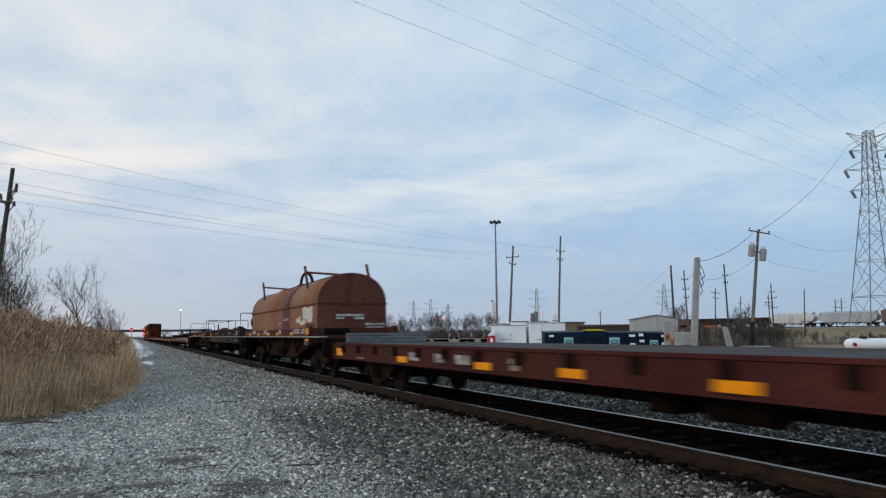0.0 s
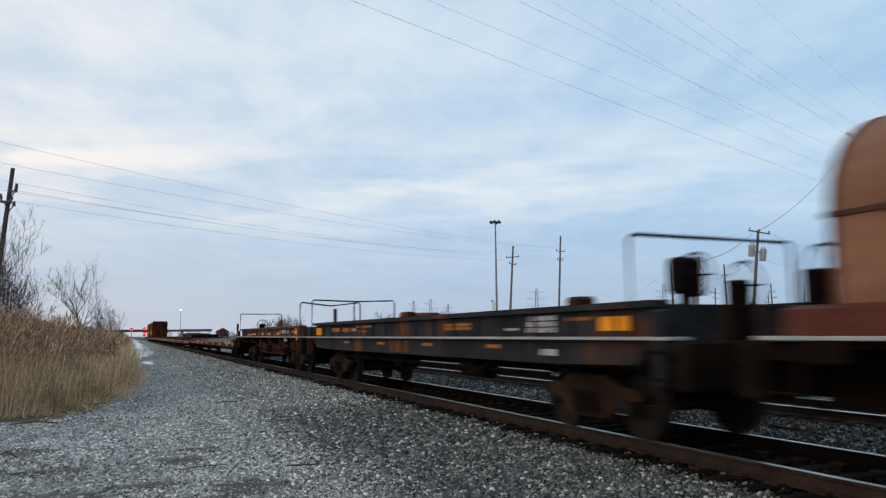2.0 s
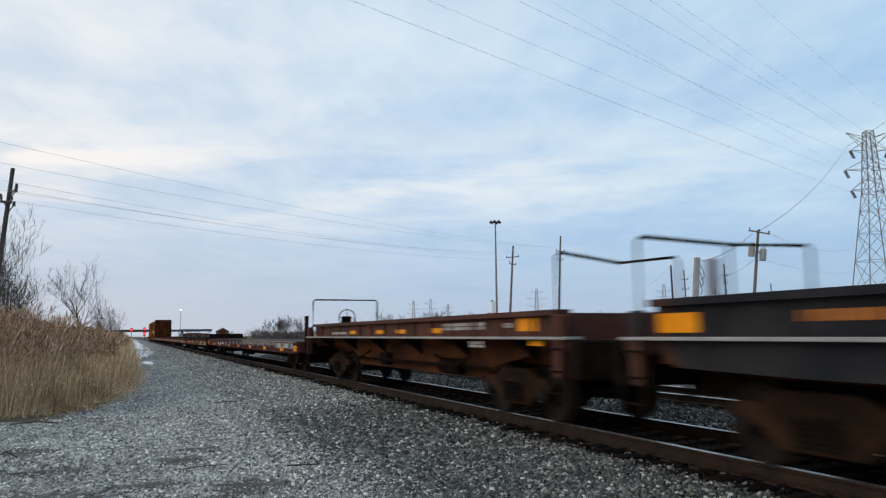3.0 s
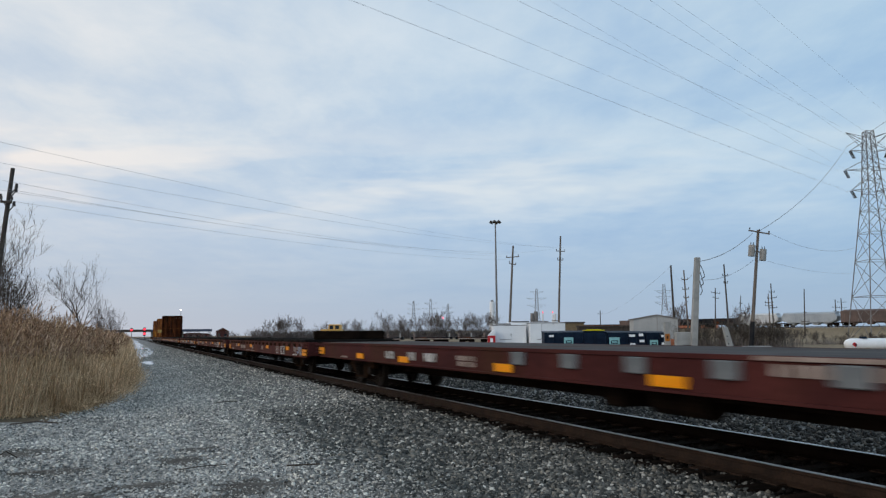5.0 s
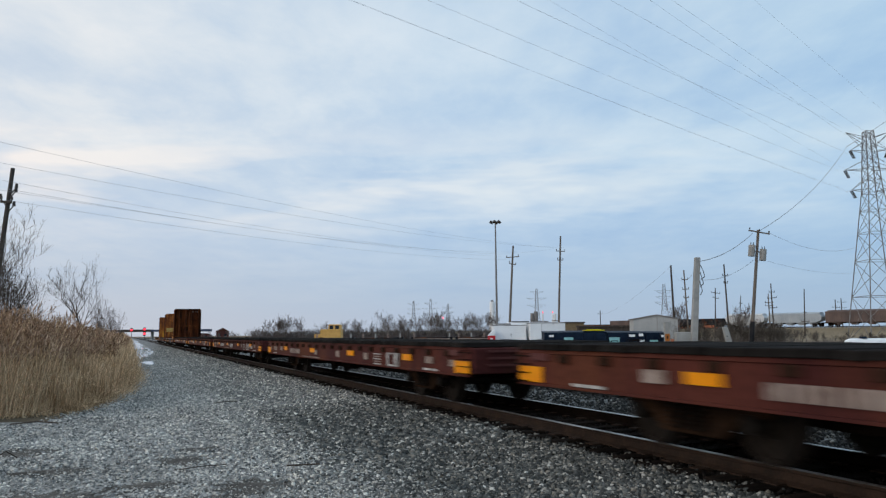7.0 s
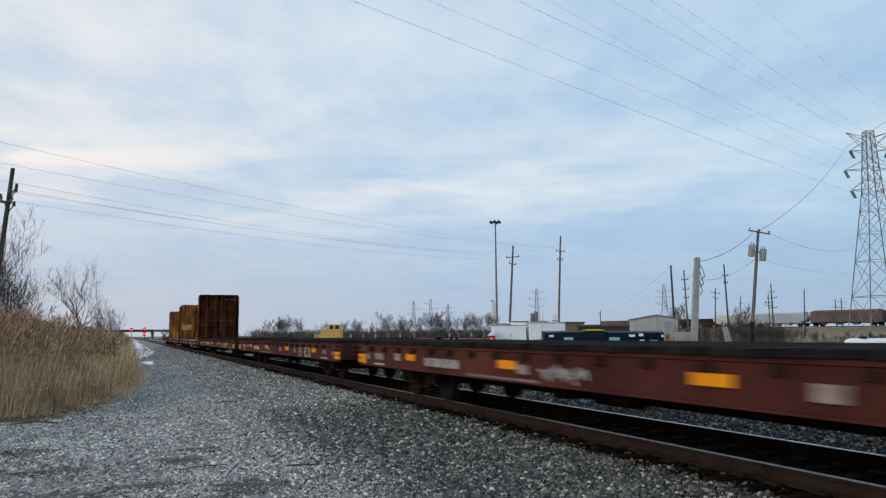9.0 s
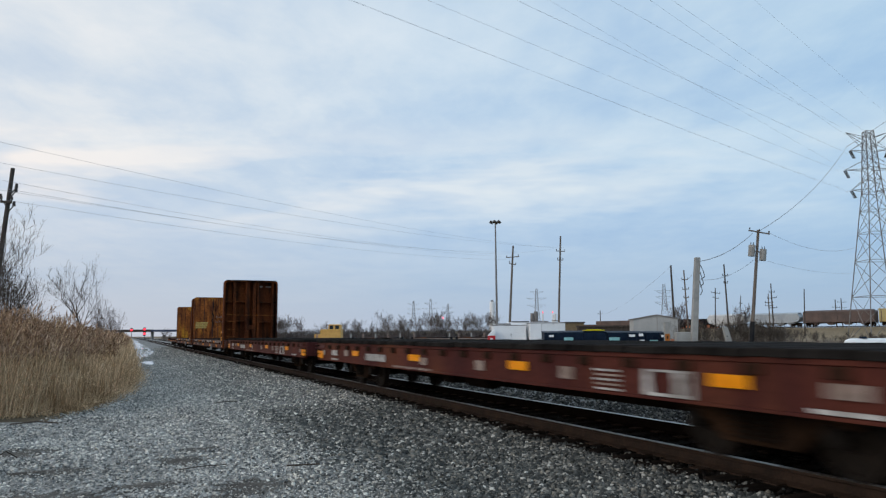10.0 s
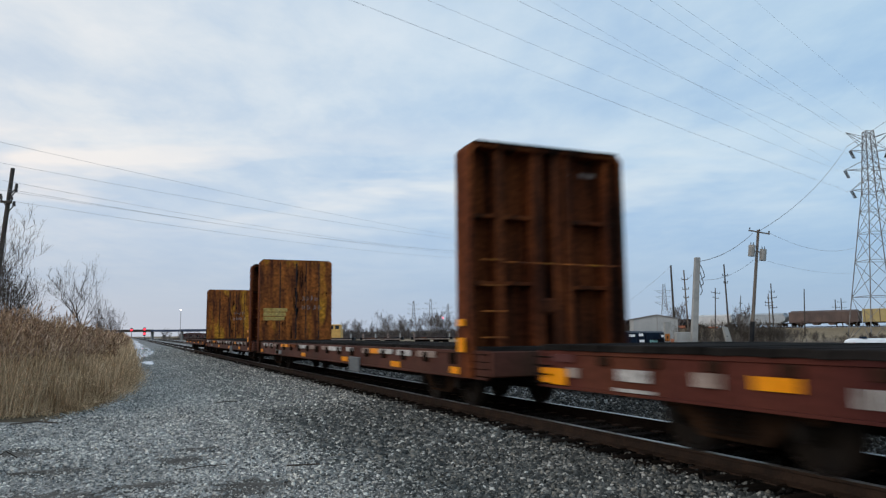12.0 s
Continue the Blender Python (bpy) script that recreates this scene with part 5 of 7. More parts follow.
def make_train():
    long_flat_car(-8.6, 20.85, 11, "grime")
    covered_coil_car(22.0, 38.5)
    o = (39.4 + 57.2) / 2
    marks = [(40.5 - o, 41.1 - o, 1.39, 1.57, "yellow", 0), (45.03 - o, 46.2 - o, 1.42, 1.56, "orange", 2), (41.3 - o, 41.9 - o, 1.52, 1.58, "orange", 1), (53.75 - o, 54.75 - o, 1.43, 1.56, "orange", 1),
             (52.5 - o, 53.55 - o, 1.42, 1.55, "orange", 1), (50.85 - o, 52.2 - o, 1.53, 1.60, "orange", 1), (51.3 - o, 52.0 - o, 1.42, 1.47, "orange", 1), (52.2 - o, 52.45 - o, 1.46, 1.53, "white", 0),
             (56.02 - o, 56.66 - o, 1.36, 1.58, "yellow", 0), (43.3 - o, 43.7 - o, 1.40, 1.45, "white", 1), (42.2 - o, 43.0 - o, 1.36, 1.62, "white", 3), (42.05 - o, 42.45 - o, 1.05, 1.14, "white", 0)]
    marks += [(y - o, y - o + 0.5, 1.13, 1.19, "orange", 0) for y in (43.73, 46.62, 49.6, 52.55)]
    car, h = trough_car(39.4, 57.2, "black", 1.74, marks, "sooty black open coil car with orange markings and end railings", -1)
    hoop(car, h - 0.35, -1.42, 1.42, 1.27, 2.5, (0.0,), "grime", 0.04)
    hoop(car, -h + 0.9, -1.42, 1.25, 1.27, 2.55, (), "grime", 0.0)
    part("end_post", block(-0.84, -0.74, h - 0.95, h - 0.83, 1.27, 2.2, 0.02), M["brown"], car)
    part("brake_housing", block(-0.85, -0.45, -8.23, -7.95, 1.83, 2.28, 0.05), M["grime"], car, "dark hand brake housing on a post")
    part("brake_post", block(-0.72, -0.58, -8.15, -8.03, 1.26, 1.85, 0.01), M["grime"], car)
    hand_brake(car, -0.65, -8.29, 2.06, 0.26)
    # bare rusted panels where the paint has gone
    part("rust_panel", block(-1.312, -1.298, 48.2 - o, 48.98 - o, 1.33, 1.64), M["rustpatch"], car, "bare orange rust panel on the girder")
    part("rust_panel", block(-1.40, -1.388, 48.0 - o, 49.2 - o, 0.98, 1.24), M["rustpatch"], car, "bare orange rust panel on the girder")
    for y in (41.5, 48.3):
        part("lashing_box", block(-1.36, -1.06, y - o, y - o + 0.34, 1.70, 1.86, 0.04), M["rustface"], car, "rusty box on the girder's top edge")
    part("lashing", block(-0.55, 0.1, 1.23, 1.83, 1.45, 1.88, 0.08), M["rustface"], car, "rusty lashing gear in the trough")
    o = (58.2 + 74.0) / 2
    marks = [(59.4 - o, 60.0 - o, 1.40, 1.60, "yellow", 0), (59.1 - o, 59.5 - o, 1.18, 1.26, "yellow", 0), (60.2 - o, 60.6 - o, 1.45, 1.53, "white", 2), (61.2 - o, 63.05 - o, 1.42, 1.56, "white", 2), (63.08 - o, 63.64 - o, 1.38, 1.48, "yellow", 0),
             (65.1 - o, 65.7 - o, 1.38, 1.47, "yellow", 0), (66.55 - o, 67.15 - o, 1.38, 1.47, "yellow", 0), (68.95 - o, 69.6 - o, 1.38, 1.47, "yellow", 0),
             (69.9 - o, 71.6 - o, 1.36, 1.44, "white", 1), (61.05 - o, 61.6 - o, 1.12, 1.24, "white", 2)]
    car, h = trough_car(58.2, 74.0, "brown", 1.70, marks, "brown open coil car with end railings and brake wheel", 1, False)
    hoop(car, -h + 0.45, -1.42, 0.75, 1.27, 2.5, (), "grime", 0.12)
    hoop(car, h - 0.6, -1.42, 0.75, 1.27, 2.5, (), "grime", 0.0)
    for y in (h + 0.2, h + 0.45):
        part("end_post", block(-1.45, -1.38, y, y + 0.06, 0.9, 2.0, 0.01), M["grime"], car)
    long_flat_car(75.3, 105.9, 12, "steelgrey")
    for k, (a, b) in enumerate(((107.7, 127.6), (129.3, 149.1), (150.8, 170.6), (172.3, 192.4), (194.1, 214.3))):
        plank_flat_car(a, b, 40 + k)
    bulkhead_car(215.95, 239.4, 216.45, 238.3, 50)
    bulkhead_car(240.5, 263.2, 240.9, 261.8, 51)
    end_flat_car(264.3, 282.4)


make_train()

# ---------------------------------------------------------------- reeds, trees and puddles beside the road


def ribbons(base, lean, length, width, rng, seg=3, curl=0.15, taper=0.25):
    """Bent tapering blades: quads in seg steps. base and lean: n x 3."""
    n = len(base)
    side = rng.normal(size=(n, 3))
    side[:, 2] *= 0.15
    side /= np.linalg.norm(side, axis=1)[:, None]
    droop = rng.normal(size=(n, 3)) * curl
    droop[:, 2] = -np.abs(droop[:, 2])
    rows = []
    for k in range(seg + 1):
        f = k / seg
        c = base + lean * (length * f)[:, None] + droop * (length * f * f)[:, None]
        w = (width * (1 - (1 - taper) * f))[:, None] * side / 2
        rows.append(np.stack([c - w, c + w], 1))
    V = np.stack(rows, 1).reshape(n, -1, 3)
    idx = np.array([(2 * k, 2 * k + 1, 2 * k + 3, 2 * k + 2) for k in range(seg)])
    F = idx[None] + (2 * (seg + 1)) * np.arange(n)[:, None, None]
    return V.reshape(-1, 3), F.reshape(-1, 4), rows[-1].mean(1)


def make_reeds():
    rng = np.random.default_rng(21)
    SV, SF_, PV, PF, sb, pb = [], [], [], [], 0, 0
    for y0, y1, deep, per, thick in ((17.4, 23, 7.5, 120, 1.1), (23, 34, 7.0, 100, 1.4), (34, 60, 7, 55, 1.8), (60, 130, 8, 14, 3.0), (130, 300, 9, 3, 6.0)):
        n = int((y1 - y0) * deep * per)
        y = rng.uniform(y0, y1, n)
        back = deep * rng.random(n) ** 1.35
        x = reed_edge(y) - back + (0.22 * np.sin(y * 1.9) + 0.16 * np.sin(y * 5.3 + 1)) * np.exp(-back) + rng.normal(0, 0.12, n)
        z = np.interp(x, [a for a, _ in PROFILE], [b for _, b in PROFILE])
        tall = (0.85 + 1.5 * (1 - np.exp(-back / 0.8))) * rng.uniform(0.72, 1.08, n) * (1 + 0.10 * np.sin(y * 0.7 + x))
        tall *= np.interp(y, [13, 21, 30, 60, 130, 300], [1, 1, 0.88, 0.88, 0.98, 0.9])
        # stalks lean together in tussocks
        tuft = np.sin(x * 2.3 + 1.7 * np.sin(y * 1.1)) * np.cos(y * 1.7 + x)
        tall *= 1 + 0.09 * np.sin(x * 3.1 + y * 2.2)
        lean = np.stack([rng.normal(0.06, 0.10, n) + 0.13 * tuft, rng.normal(-0.02, 0.12, n), np.ones(n)], 1)
        base = np.stack([x, y, z - 0.03], 1)
        V, F, tip = ribbons(base, lean, tall, np.full(n, 0.011 * thick) * rng.uniform(0.7, 1.5, n), rng, 3, 0.06, 0.5)
        SV.append(V), SF_.append(F + sb)
        sb += len(V)
        # leaves along the stalk
        for k in range(2):
            m = rng.random(n) < 0.8
            f = rng.uniform(0.15, 0.85, n)[m]
            lb = base[m] + lean[m] * (tall[m] * f)[:, None]
            ld = np.stack([rng.normal(0, 0.6, m.sum()), rng.normal(0, 0.6, m.sum()), rng.uniform(0.3, 1.0, m.sum())], 1)
            V, F, _ = ribbons(lb, ld, rng.uniform(0.2, 0.42, m.sum()), np.full(m.sum(), 0.016 * thick), rng, 2, 0.5, 0.1)
            SV.append(V), SF_.append(F + sb)
            sb += len(V)
        # feathery plumes on most of the taller stalks
        m = (tall > 1.45) & (rng.random(n) < 0.7)
        for k in range(4 if y0 < 34 else 2):
            pd = np.stack([rng.normal(0.14, 0.16, m.sum()), rng.normal(-0.05, 0.16, m.sum()), np.full(m.sum(), 0.85)], 1)
            V, F, _ = ribbons(tip[m] - np.array((0, 0, 0.07 * k)), pd, rng.uniform(0.16, 0.32, m.sum()), rng.uniform(0.018, 0.042, m.sum()) * thick ** 0.5, rng, 2, 0.5, 0.2)
            PV.append(V), PF.append(F + pb)
            pb += len(V)
    # short trampled grass along the edge
    n = 15000
    y = 16.9 + 28 * rng.random(n) ** 1.7
    x = reed_edge(y) + rng.normal(0.1, 0.26, n) + np.where(y < 20, rng.uniform(-2.5, 0.3, n), 0)
    z = np.interp(x, [a for a, _ in PROFILE], [b for _, b in PROFILE])
    V, F, _ = ribbons(np.stack([x, y, z - 0.02], 1), np.stack([rng.normal(0, 0.5, n), rng.normal(0, 0.5, n), np.ones(n) * 0.7], 1), rng.uniform(0.12, 0.55, n), rng.uniform(0.01, 0.022, n), rng, 2, 0.4, 0.2)
    SV.append(V), SF_.append(F + sb)
    ob = new("reeds", bulk_mesh("reeds", np.concatenate(SV), np.concatenate(SF_), 4, M["reed"]))
    tagged(ob, "tall dry tan reeds along the gravel road", "reeds", kind="stuff")
    ob = new("reed_plumes", bulk_mesh("reed_plumes", np.concatenate(PV), np.concatenate(PF), 4, M["plume"]))
    tagged(ob, "feathery brown plumes on the dry reeds", "reeds", kind="stuff")


make_reeds()


def grow(segs, rnd, a, d, length, r, level, top):
    """Branch segments (start, end, radius, radius, level)."""
    steps = 3 if level < 2 else 2
    for k in range(steps):
        b = a + d * (length / steps)
        r2 = r * (0.80 if level else 0.86)
        segs.append((a, b, r, r2, level))
        a, r = b, r2
        d = (d + Vector((rnd.gauss(0, 0.07), rnd.gauss(0, 0.07), rnd.gauss(0.055, 0.05)))).normalized()
        if level < top and (k > 0 or level > 0):
            for j in range(2 if level < 2 else rnd.choice((1, 2, 2))):
                side = Vector((rnd.gauss(0, 1), rnd.gauss(0, 1), rnd.gauss(0.15, 0.4))).normalized()
                nd = (d * rnd.uniform(0.75, 1.0) + side * rnd.uniform(0.45, 0.78)).normalized()
                grow(segs, rnd, a, nd, length * rnd.uniform(0.5, 0.72), r * rnd.uniform(0.45, 0.62), level + 1, top)


def seg_mesh(segs, mat, name, least):
    V, F = [], []
    for a, b, r0, r1, lv in segs:
        q = (b - a).to_track_quat("Z", "Y")
        n0, sides = len(V), 6 if lv == 0 else 4 if lv == 1 else 3
        if lv >= 3:
            # the finest twigs are thin flat slips
            u = q @ Vector((1.3, 0, 0))
            V += [tuple(a - u * max(r0, least)), tuple(a + u * max(r0, least)), tuple(b + u * max(r1, least)), tuple(b - u * max(r1, least))]
            F.append((n0, n0 + 1, n0 + 2, n0 + 3))
            continue
        for c, r in ((a, max(r0, least)), (b, max(r1, least))):
            V += [tuple(c + q @ Vector((r * math.cos(k * math.tau / sides), r * math.sin(k * math.tau / sides), 0))) for k in range(sides)]
        F += [(n0 + k, n0 + (k + 1) % sides, n0 + sides + (k + 1) % sides, n0 + sides + k) for k in range(sides)]
    return raw_mesh(name, V, F, mat)


def bare_tree(x, y, high, seed, stems=1, top=4, least=0.006, spread=0.25, mat="bark", label="leafless tree with fine bare twigs", name="bare_tree"):
    rnd = random.Random(seed)
    t = thing(name, pose(x, y, height(x)), label, "tree")
    segs = []
    for s in range(stems):
        d = Vector((rnd.gauss(0, spread), rnd.gauss(0, spread), 1)).normalized()
        grow(segs, rnd, Vector((rnd.gauss(0, 0.12 * stems ** 0.5), rnd.gauss(0, 0.12), -0.1)), d, high * rnd.uniform(0.40, 0.5), 0.017 * high * (0.8 if stems > 1 else 1), 0, top)
    part("trunk", seg_mesh([s for s in segs if s[4] == 0], M[mat], "trunk", least), None, t)
    part("crown", seg_mesh([s for s in segs if s[4] > 0], M[mat], "crown", least), None, t, "bare branches and twigs")
    return t


bare_tree(-2.6, 46, 6.7, 24, 1, 5, 0.004, 0.04)
bare_tree(-5.2, 39, 5.4, 7, 2, 5, 0.005, 0.10)
bare_tree(-5.9, 36.5, 7.2, 8, 2, 5, 0.005, 0.12)
bare_tree(-5.3, 41, 5.4, 9, 3, 4, 0.005, 0.12)
bare_tree(-7.2, 40, 7.4, 10, 2, 5, 0.006, 0.15)
bare_tree(-2.1, 62, 5.0, 13, 2, 4, 0.005, 0.2, "hazebark")
bare_tree(-0.9, 88, 4.9, 15, 3, 4, 0.006, 0.26, "hazebark")
bare_tree(-1.5, 74, 3.9, 17, 3, 4, 0.006, 0.28, "hazebark")
for k in range(12):
    bare_tree(-4.2 - (k * 1.7) % 4, 33 + k * 3.6, 2.9, 60 + k, 6, 3, 0.006, 0.3, label="leafless tangled shrub behind the reeds", name="bare_shrub")


def puddle(x, y, rx, ry, seed):
    rnd = random.Random(seed)
    bm = bmesh.new()
    n = 26
    ph = [rnd.uniform(0, 6.3) for _ in range(3)]
    ring = []
    for k in range(n):
        a = k * math.tau / n
        r = 1 + 0.18 * math.sin(3 * a + ph[0]) + 0.12 * math.sin(5 * a + ph[1]) + 0.07 * math.sin(9 * a + ph[2])
        ring.append((rx * r * math.cos(a), ry * r * math.sin(a)))
    lo = [bm.verts.new((px, py, -0.03)) for px, py in ring]
    hi = [bm.verts.new((px * 0.985, py * 0.985, 0.0)) for px, py in ring]
    for k in range(n):
        bm.faces.new((lo[k], lo[(k + 1) % n], hi[(k + 1) % n], hi[k]))
    bm.faces.new(hi)
    ob = new("puddle", mesh_of("puddle", bm, M["puddle"]))
    ob.matrix_basis = pose(x, y, height(x) + 0.035)
    tagged(ob, "pale frozen puddle on the gravel road", "puddle", "frozen puddles on the road")


for k, (x, y, rx, ry) in enumerate(((1.38, 53.5, 0.38, 3.0), (1.25, 75, 0.80, 9), (1.15, 94, 0.75, 14), (2.85, 103, 0.40, 15), (2.2, 86, 0.45, 8), (1.6, 130, 0.85, 26), (2.3, 190, 0.9, 40), (2.9, 280, 0.8, 50))):
    puddle(x, y, rx, ry, k)
puddle(14.9, 24, 0.55, 9, 11)


def mud(x, y, rx, ry, seed):
    rnd = random.Random(seed)
    n = 44
    bm = bmesh.new()
    ring = []
    for k in range(n):
        r = rnd.uniform(0.5, 1.15)
        px_, py_ = x + rx * r * math.cos(k * math.tau / n), y + ry * r * math.sin(k * math.tau / n)
        ring.append(bm.verts.new((px_, py_, height(px_) - 0.014)))
    c = bm.verts.new((x, y, height(x) + 0.012))
    for k in range(n):
        bm.faces.new((c, ring[k], ring[(k + 1) % n]))
    tagged(new("mud_patch", mesh_of("mud_patch", bm, M["mud"])), "damp dark mud showing through the gravel", "mud", "mud patches on the road", "structure")


for k, (mx, my, ax, ay) in enumerate(MUD):
    mud(mx, my, ax * 1.1, ay * 1.1, k + 1)
mud(-1.3, 13.6, 0.5, 0.5, 7)


def branch(pts, r, x, y, turn):
    bm = pipe(bmesh.new(), pts, r, 6)
    ob = new("branch", mesh_of("branch", bm, M["stick"]))
    ob.matrix_basis = pose(x, y, height(x) + r + 0.02, 0, 0, turn)
    tagged(ob, "broken dark stick lying on the gravel", "stick", "sticks on the gravel")


branch([(-0.35, 0, 0), (0, 0.03, 0.02), (0.3, 0.0, 0.01)], 0.012, 2.5, 20.5, 15)
branch([(-0.4, 0, 0), (0.1, 0.05, 0.03), (0.5, -0.05, 0)], 0.016, -1.7, 17.2, -8)
branch([(-0.3, 0, 0), (0, 0.03, 0.01), (0.35, 0.02, 0)], 0.008, 1.0, 10.7, 10)
branch([(-0.3, 0, 0), (0, 0.06, 0.12), (0.2, 0.1, 0.0)], 0.01, -1.5, 12.4, 40)
branch([(-0.2, 0, 0), (0.25, 0.03, 0.01)], 0.011, 2.25, 10.2, -20)

# ---------------------------------------------------------------- poles, masts and lattice towers


def utility_pole(x, y, z0, high, r, lean, arms, mat="pole", label="grey timber utility pole with crossarm", turn=0.0, pins=True):
    """arms: (height, half length, tilt in degrees). lean: degrees across the view. turn: the arms' heading."""
    p = thing("utility_pole", pose(x, y, z0, 0, lean, turn), label, "utility pole")
    bm = tube(bmesh.new(), (0, 0, -0.3), (0, 0, high), r, r * 0.66, 10)
    part("pole", bm, M[mat], p)
    for z, half, tilt in arms:
        a = part("crossarm", block(-half, half, -0.06, 0.06, -0.06, 0.06, 0.01), M[mat], p, "", pose(0, -r - 0.03, z, 0, tilt, 0))
        if pins:
            n = 3 if half > 0.8 else 2
            for k in range(n):
                xx = -half * 0.92 + 1.84 * half * k / (n - 1)
                bm = bmesh.new()
                tube(bm, (xx, 0, 0.05), (xx, 0, 0.16), 0.03, 0.03, 6)
                tube(bm, (xx, 0, 0.14), (xx, 0, 0.30), 0.075, 0.05, 8)
                part("insulator", bm, M["insul"], a)
    return p


def transformer(p, x, z):
    bm = tube(bmesh.new(), (x, -0.1, z + 0.1), (x, -0.1, z + 1.2), 0.31, 0.31, 14)
    t = part("transformer", bm, M["concrete"], p, "grey can transformer")
    for s in (-0.12, 0.12):
        part("bushing", tube(bmesh.new(), (x + s, -0.1, z + 1.2), (x + s, -0.1, z + 1.5), 0.05, 0.03, 6), M["insul"], t)


FACE = -23.2  # heading at which a crossarm lies square to the view from the road
# by the road on the left, leaning towards the track
pl = utility_pole(-6.59, 43.95, -0.36, 10.58, 0.15, 4.56, ((8.75, 0.30, 0),), "darkpole", "dark leaning timber pole with insulator brackets", FACE)
for z, s in ((9.55, 1), (9.35, 1), (8.95, -1), (8.6, 1)):
    bm = bmesh.new()
    tube(bm, (0, 0, z - 0.45), (s * 0.38, -0.1, z), 0.035, 0.03, 6)
    tube(bm, (s * 0.38, -0.1, z - 0.03), (s * 0.38, -0.1, z + 0.22), 0.09, 0.06, 8)
    part("insulator_bracket", bm, M["insul"], pl)
tp = utility_pole(54.7, 53.34, -0.32, 11.5, 0.19, 6.68, ((11.25, 1.02, 4.0),), "pole", "tall timber pole with crossarm and two transformers", FACE)
transformer(tp, -0.55, 8.75)
transformer(tp, 0.55, 8.45)
part("bracket", block(-0.8, 0.8, -0.06, 0.06, 9.3, 9.42), M["pole"], tp)
part("scorched_foot", tube(bmesh.new(), (0, 0, -0.2), (0, 0, 2.6), 0.215, 0.21, 10), M["black"], tp, "blackened foot of the pole")
utility_pole(50.12, 93.36, -0.32, 14.27, 0.19, 3.54, ((12.6, 0.95, -8.0), (11.6, 0.5, 10.0)), "pole", "timber pole with tilted crossarm", FACE)
utility_pole(61.99, 99.18, -0.32, 16.93, 0.19, 2.65, ((14.5, 0.70, 0), (13.1, 0.45, 0)), "pole", "tall timber pole with two short crossarms", FACE)
utility_pole(75.34, 87.93, -0.32, 11.64, 0.20, -1.09, (), "darkpole", "dark leaning timber pole without arms", FACE)
utility_pole(84.27, 95.1, -0.32, 11.79, 0.16, -1.7, ((10.2, 0.55, 0), (8.6, 0.55, 0), (7.2, 0.4, 0)), "pole", "timber pole with three short crossarms", FACE)
utility_pole(125.18, 132.57, -0.32, 11.73, 0.16, 2.92, ((10.6, 1.0, 5), (9.4, 0.7, 12)), "darkpole", "distant timber pole with two crossarms", FACE)
utility_pole(82.93, 84.9, -0.32, 11.76, 0.15, -1.38, ((10.0, 0.42, 0), (8.9, 0.3, 0)), "darkpole", "slim leaning pole with short arms", FACE)
utility_pole(152.93, 153.16, -0.32, 11.41, 0.15, 5.6, ((9.2, 0.4, 0),), "darkpole", "distant slim leaning timber pole", FACE)
utility_pole(121.55, 112.23, -0.32, 11.38, 0.16, -0.49, ((8.4, 1.0, -5), (6.4, 0.9, 0), (9.6, 0.6, 0)), "darkpole", "distant timber pole with three crossarms", FACE)
utility_pole(152.36, 131.37, -0.32, 11.83, 0.17, 2.47, ((3.9, 1.05, 0), (6.0, 0.3, 0)), "darkpole", "distant pole with a low crossarm", FACE)
utility_pole(230.6, 185.2, -0.32, 12.6, 0.22, 0.0, ((9.8, 1.3, 0), (8.4, 1.0, 8)), "darkpole", "far timber pole with crossarms", FACE)
utility_pole(232.6, 184.4, -0.32, 13.0, 0.22, 0.0, ((11.6, 1.6, 0), (9.6, 1.6, 0), (7.9, 1.2, 0)), "darkpole", "far timber pole with crossarms", FACE)
utility_pole(177.9, 252.1, -0.32, 10.5, 0.22, 0.0, ((9.2, 1.0, 0),), "darkpole", "far timber pole on the horizon", FACE)
utility_pole(116.0, 108.0, -0.32, 9.0, 0.14, 0.0, ((7.2, 0.8, 0), (6.6, 0.8, 0)), "pole", "distant pole with paired arms", FACE)


def concrete_post():
    p = thing("concrete_pole", pose(42.55, 47.57, -0.32, 0, 4.98, FACE), "thick pale concrete pole with hanging cable loops", "pole")
    part("shaft", prism([(-0.26, -0.2), (0.26, -0.2), (0.20, 7.8), (-0.20, 7.8)], "y", -0.22, 0.22, 0.03), M["concrete"], p)
    for k, z in enumerate((7.2, 6.6, 5.9)):
        bm = pipe(bmesh.new(), [(0.2, -0.2, z), (0.45, -0.25, z - 0.5 - 0.2 * k), (0.6 - 0.1 * k, -0.25, z - 0.95), (0.3, -0.2, z - 1.2)], 0.035)
        part("cable_loop", bm, M["insul"], p)
    return p


concrete_post()


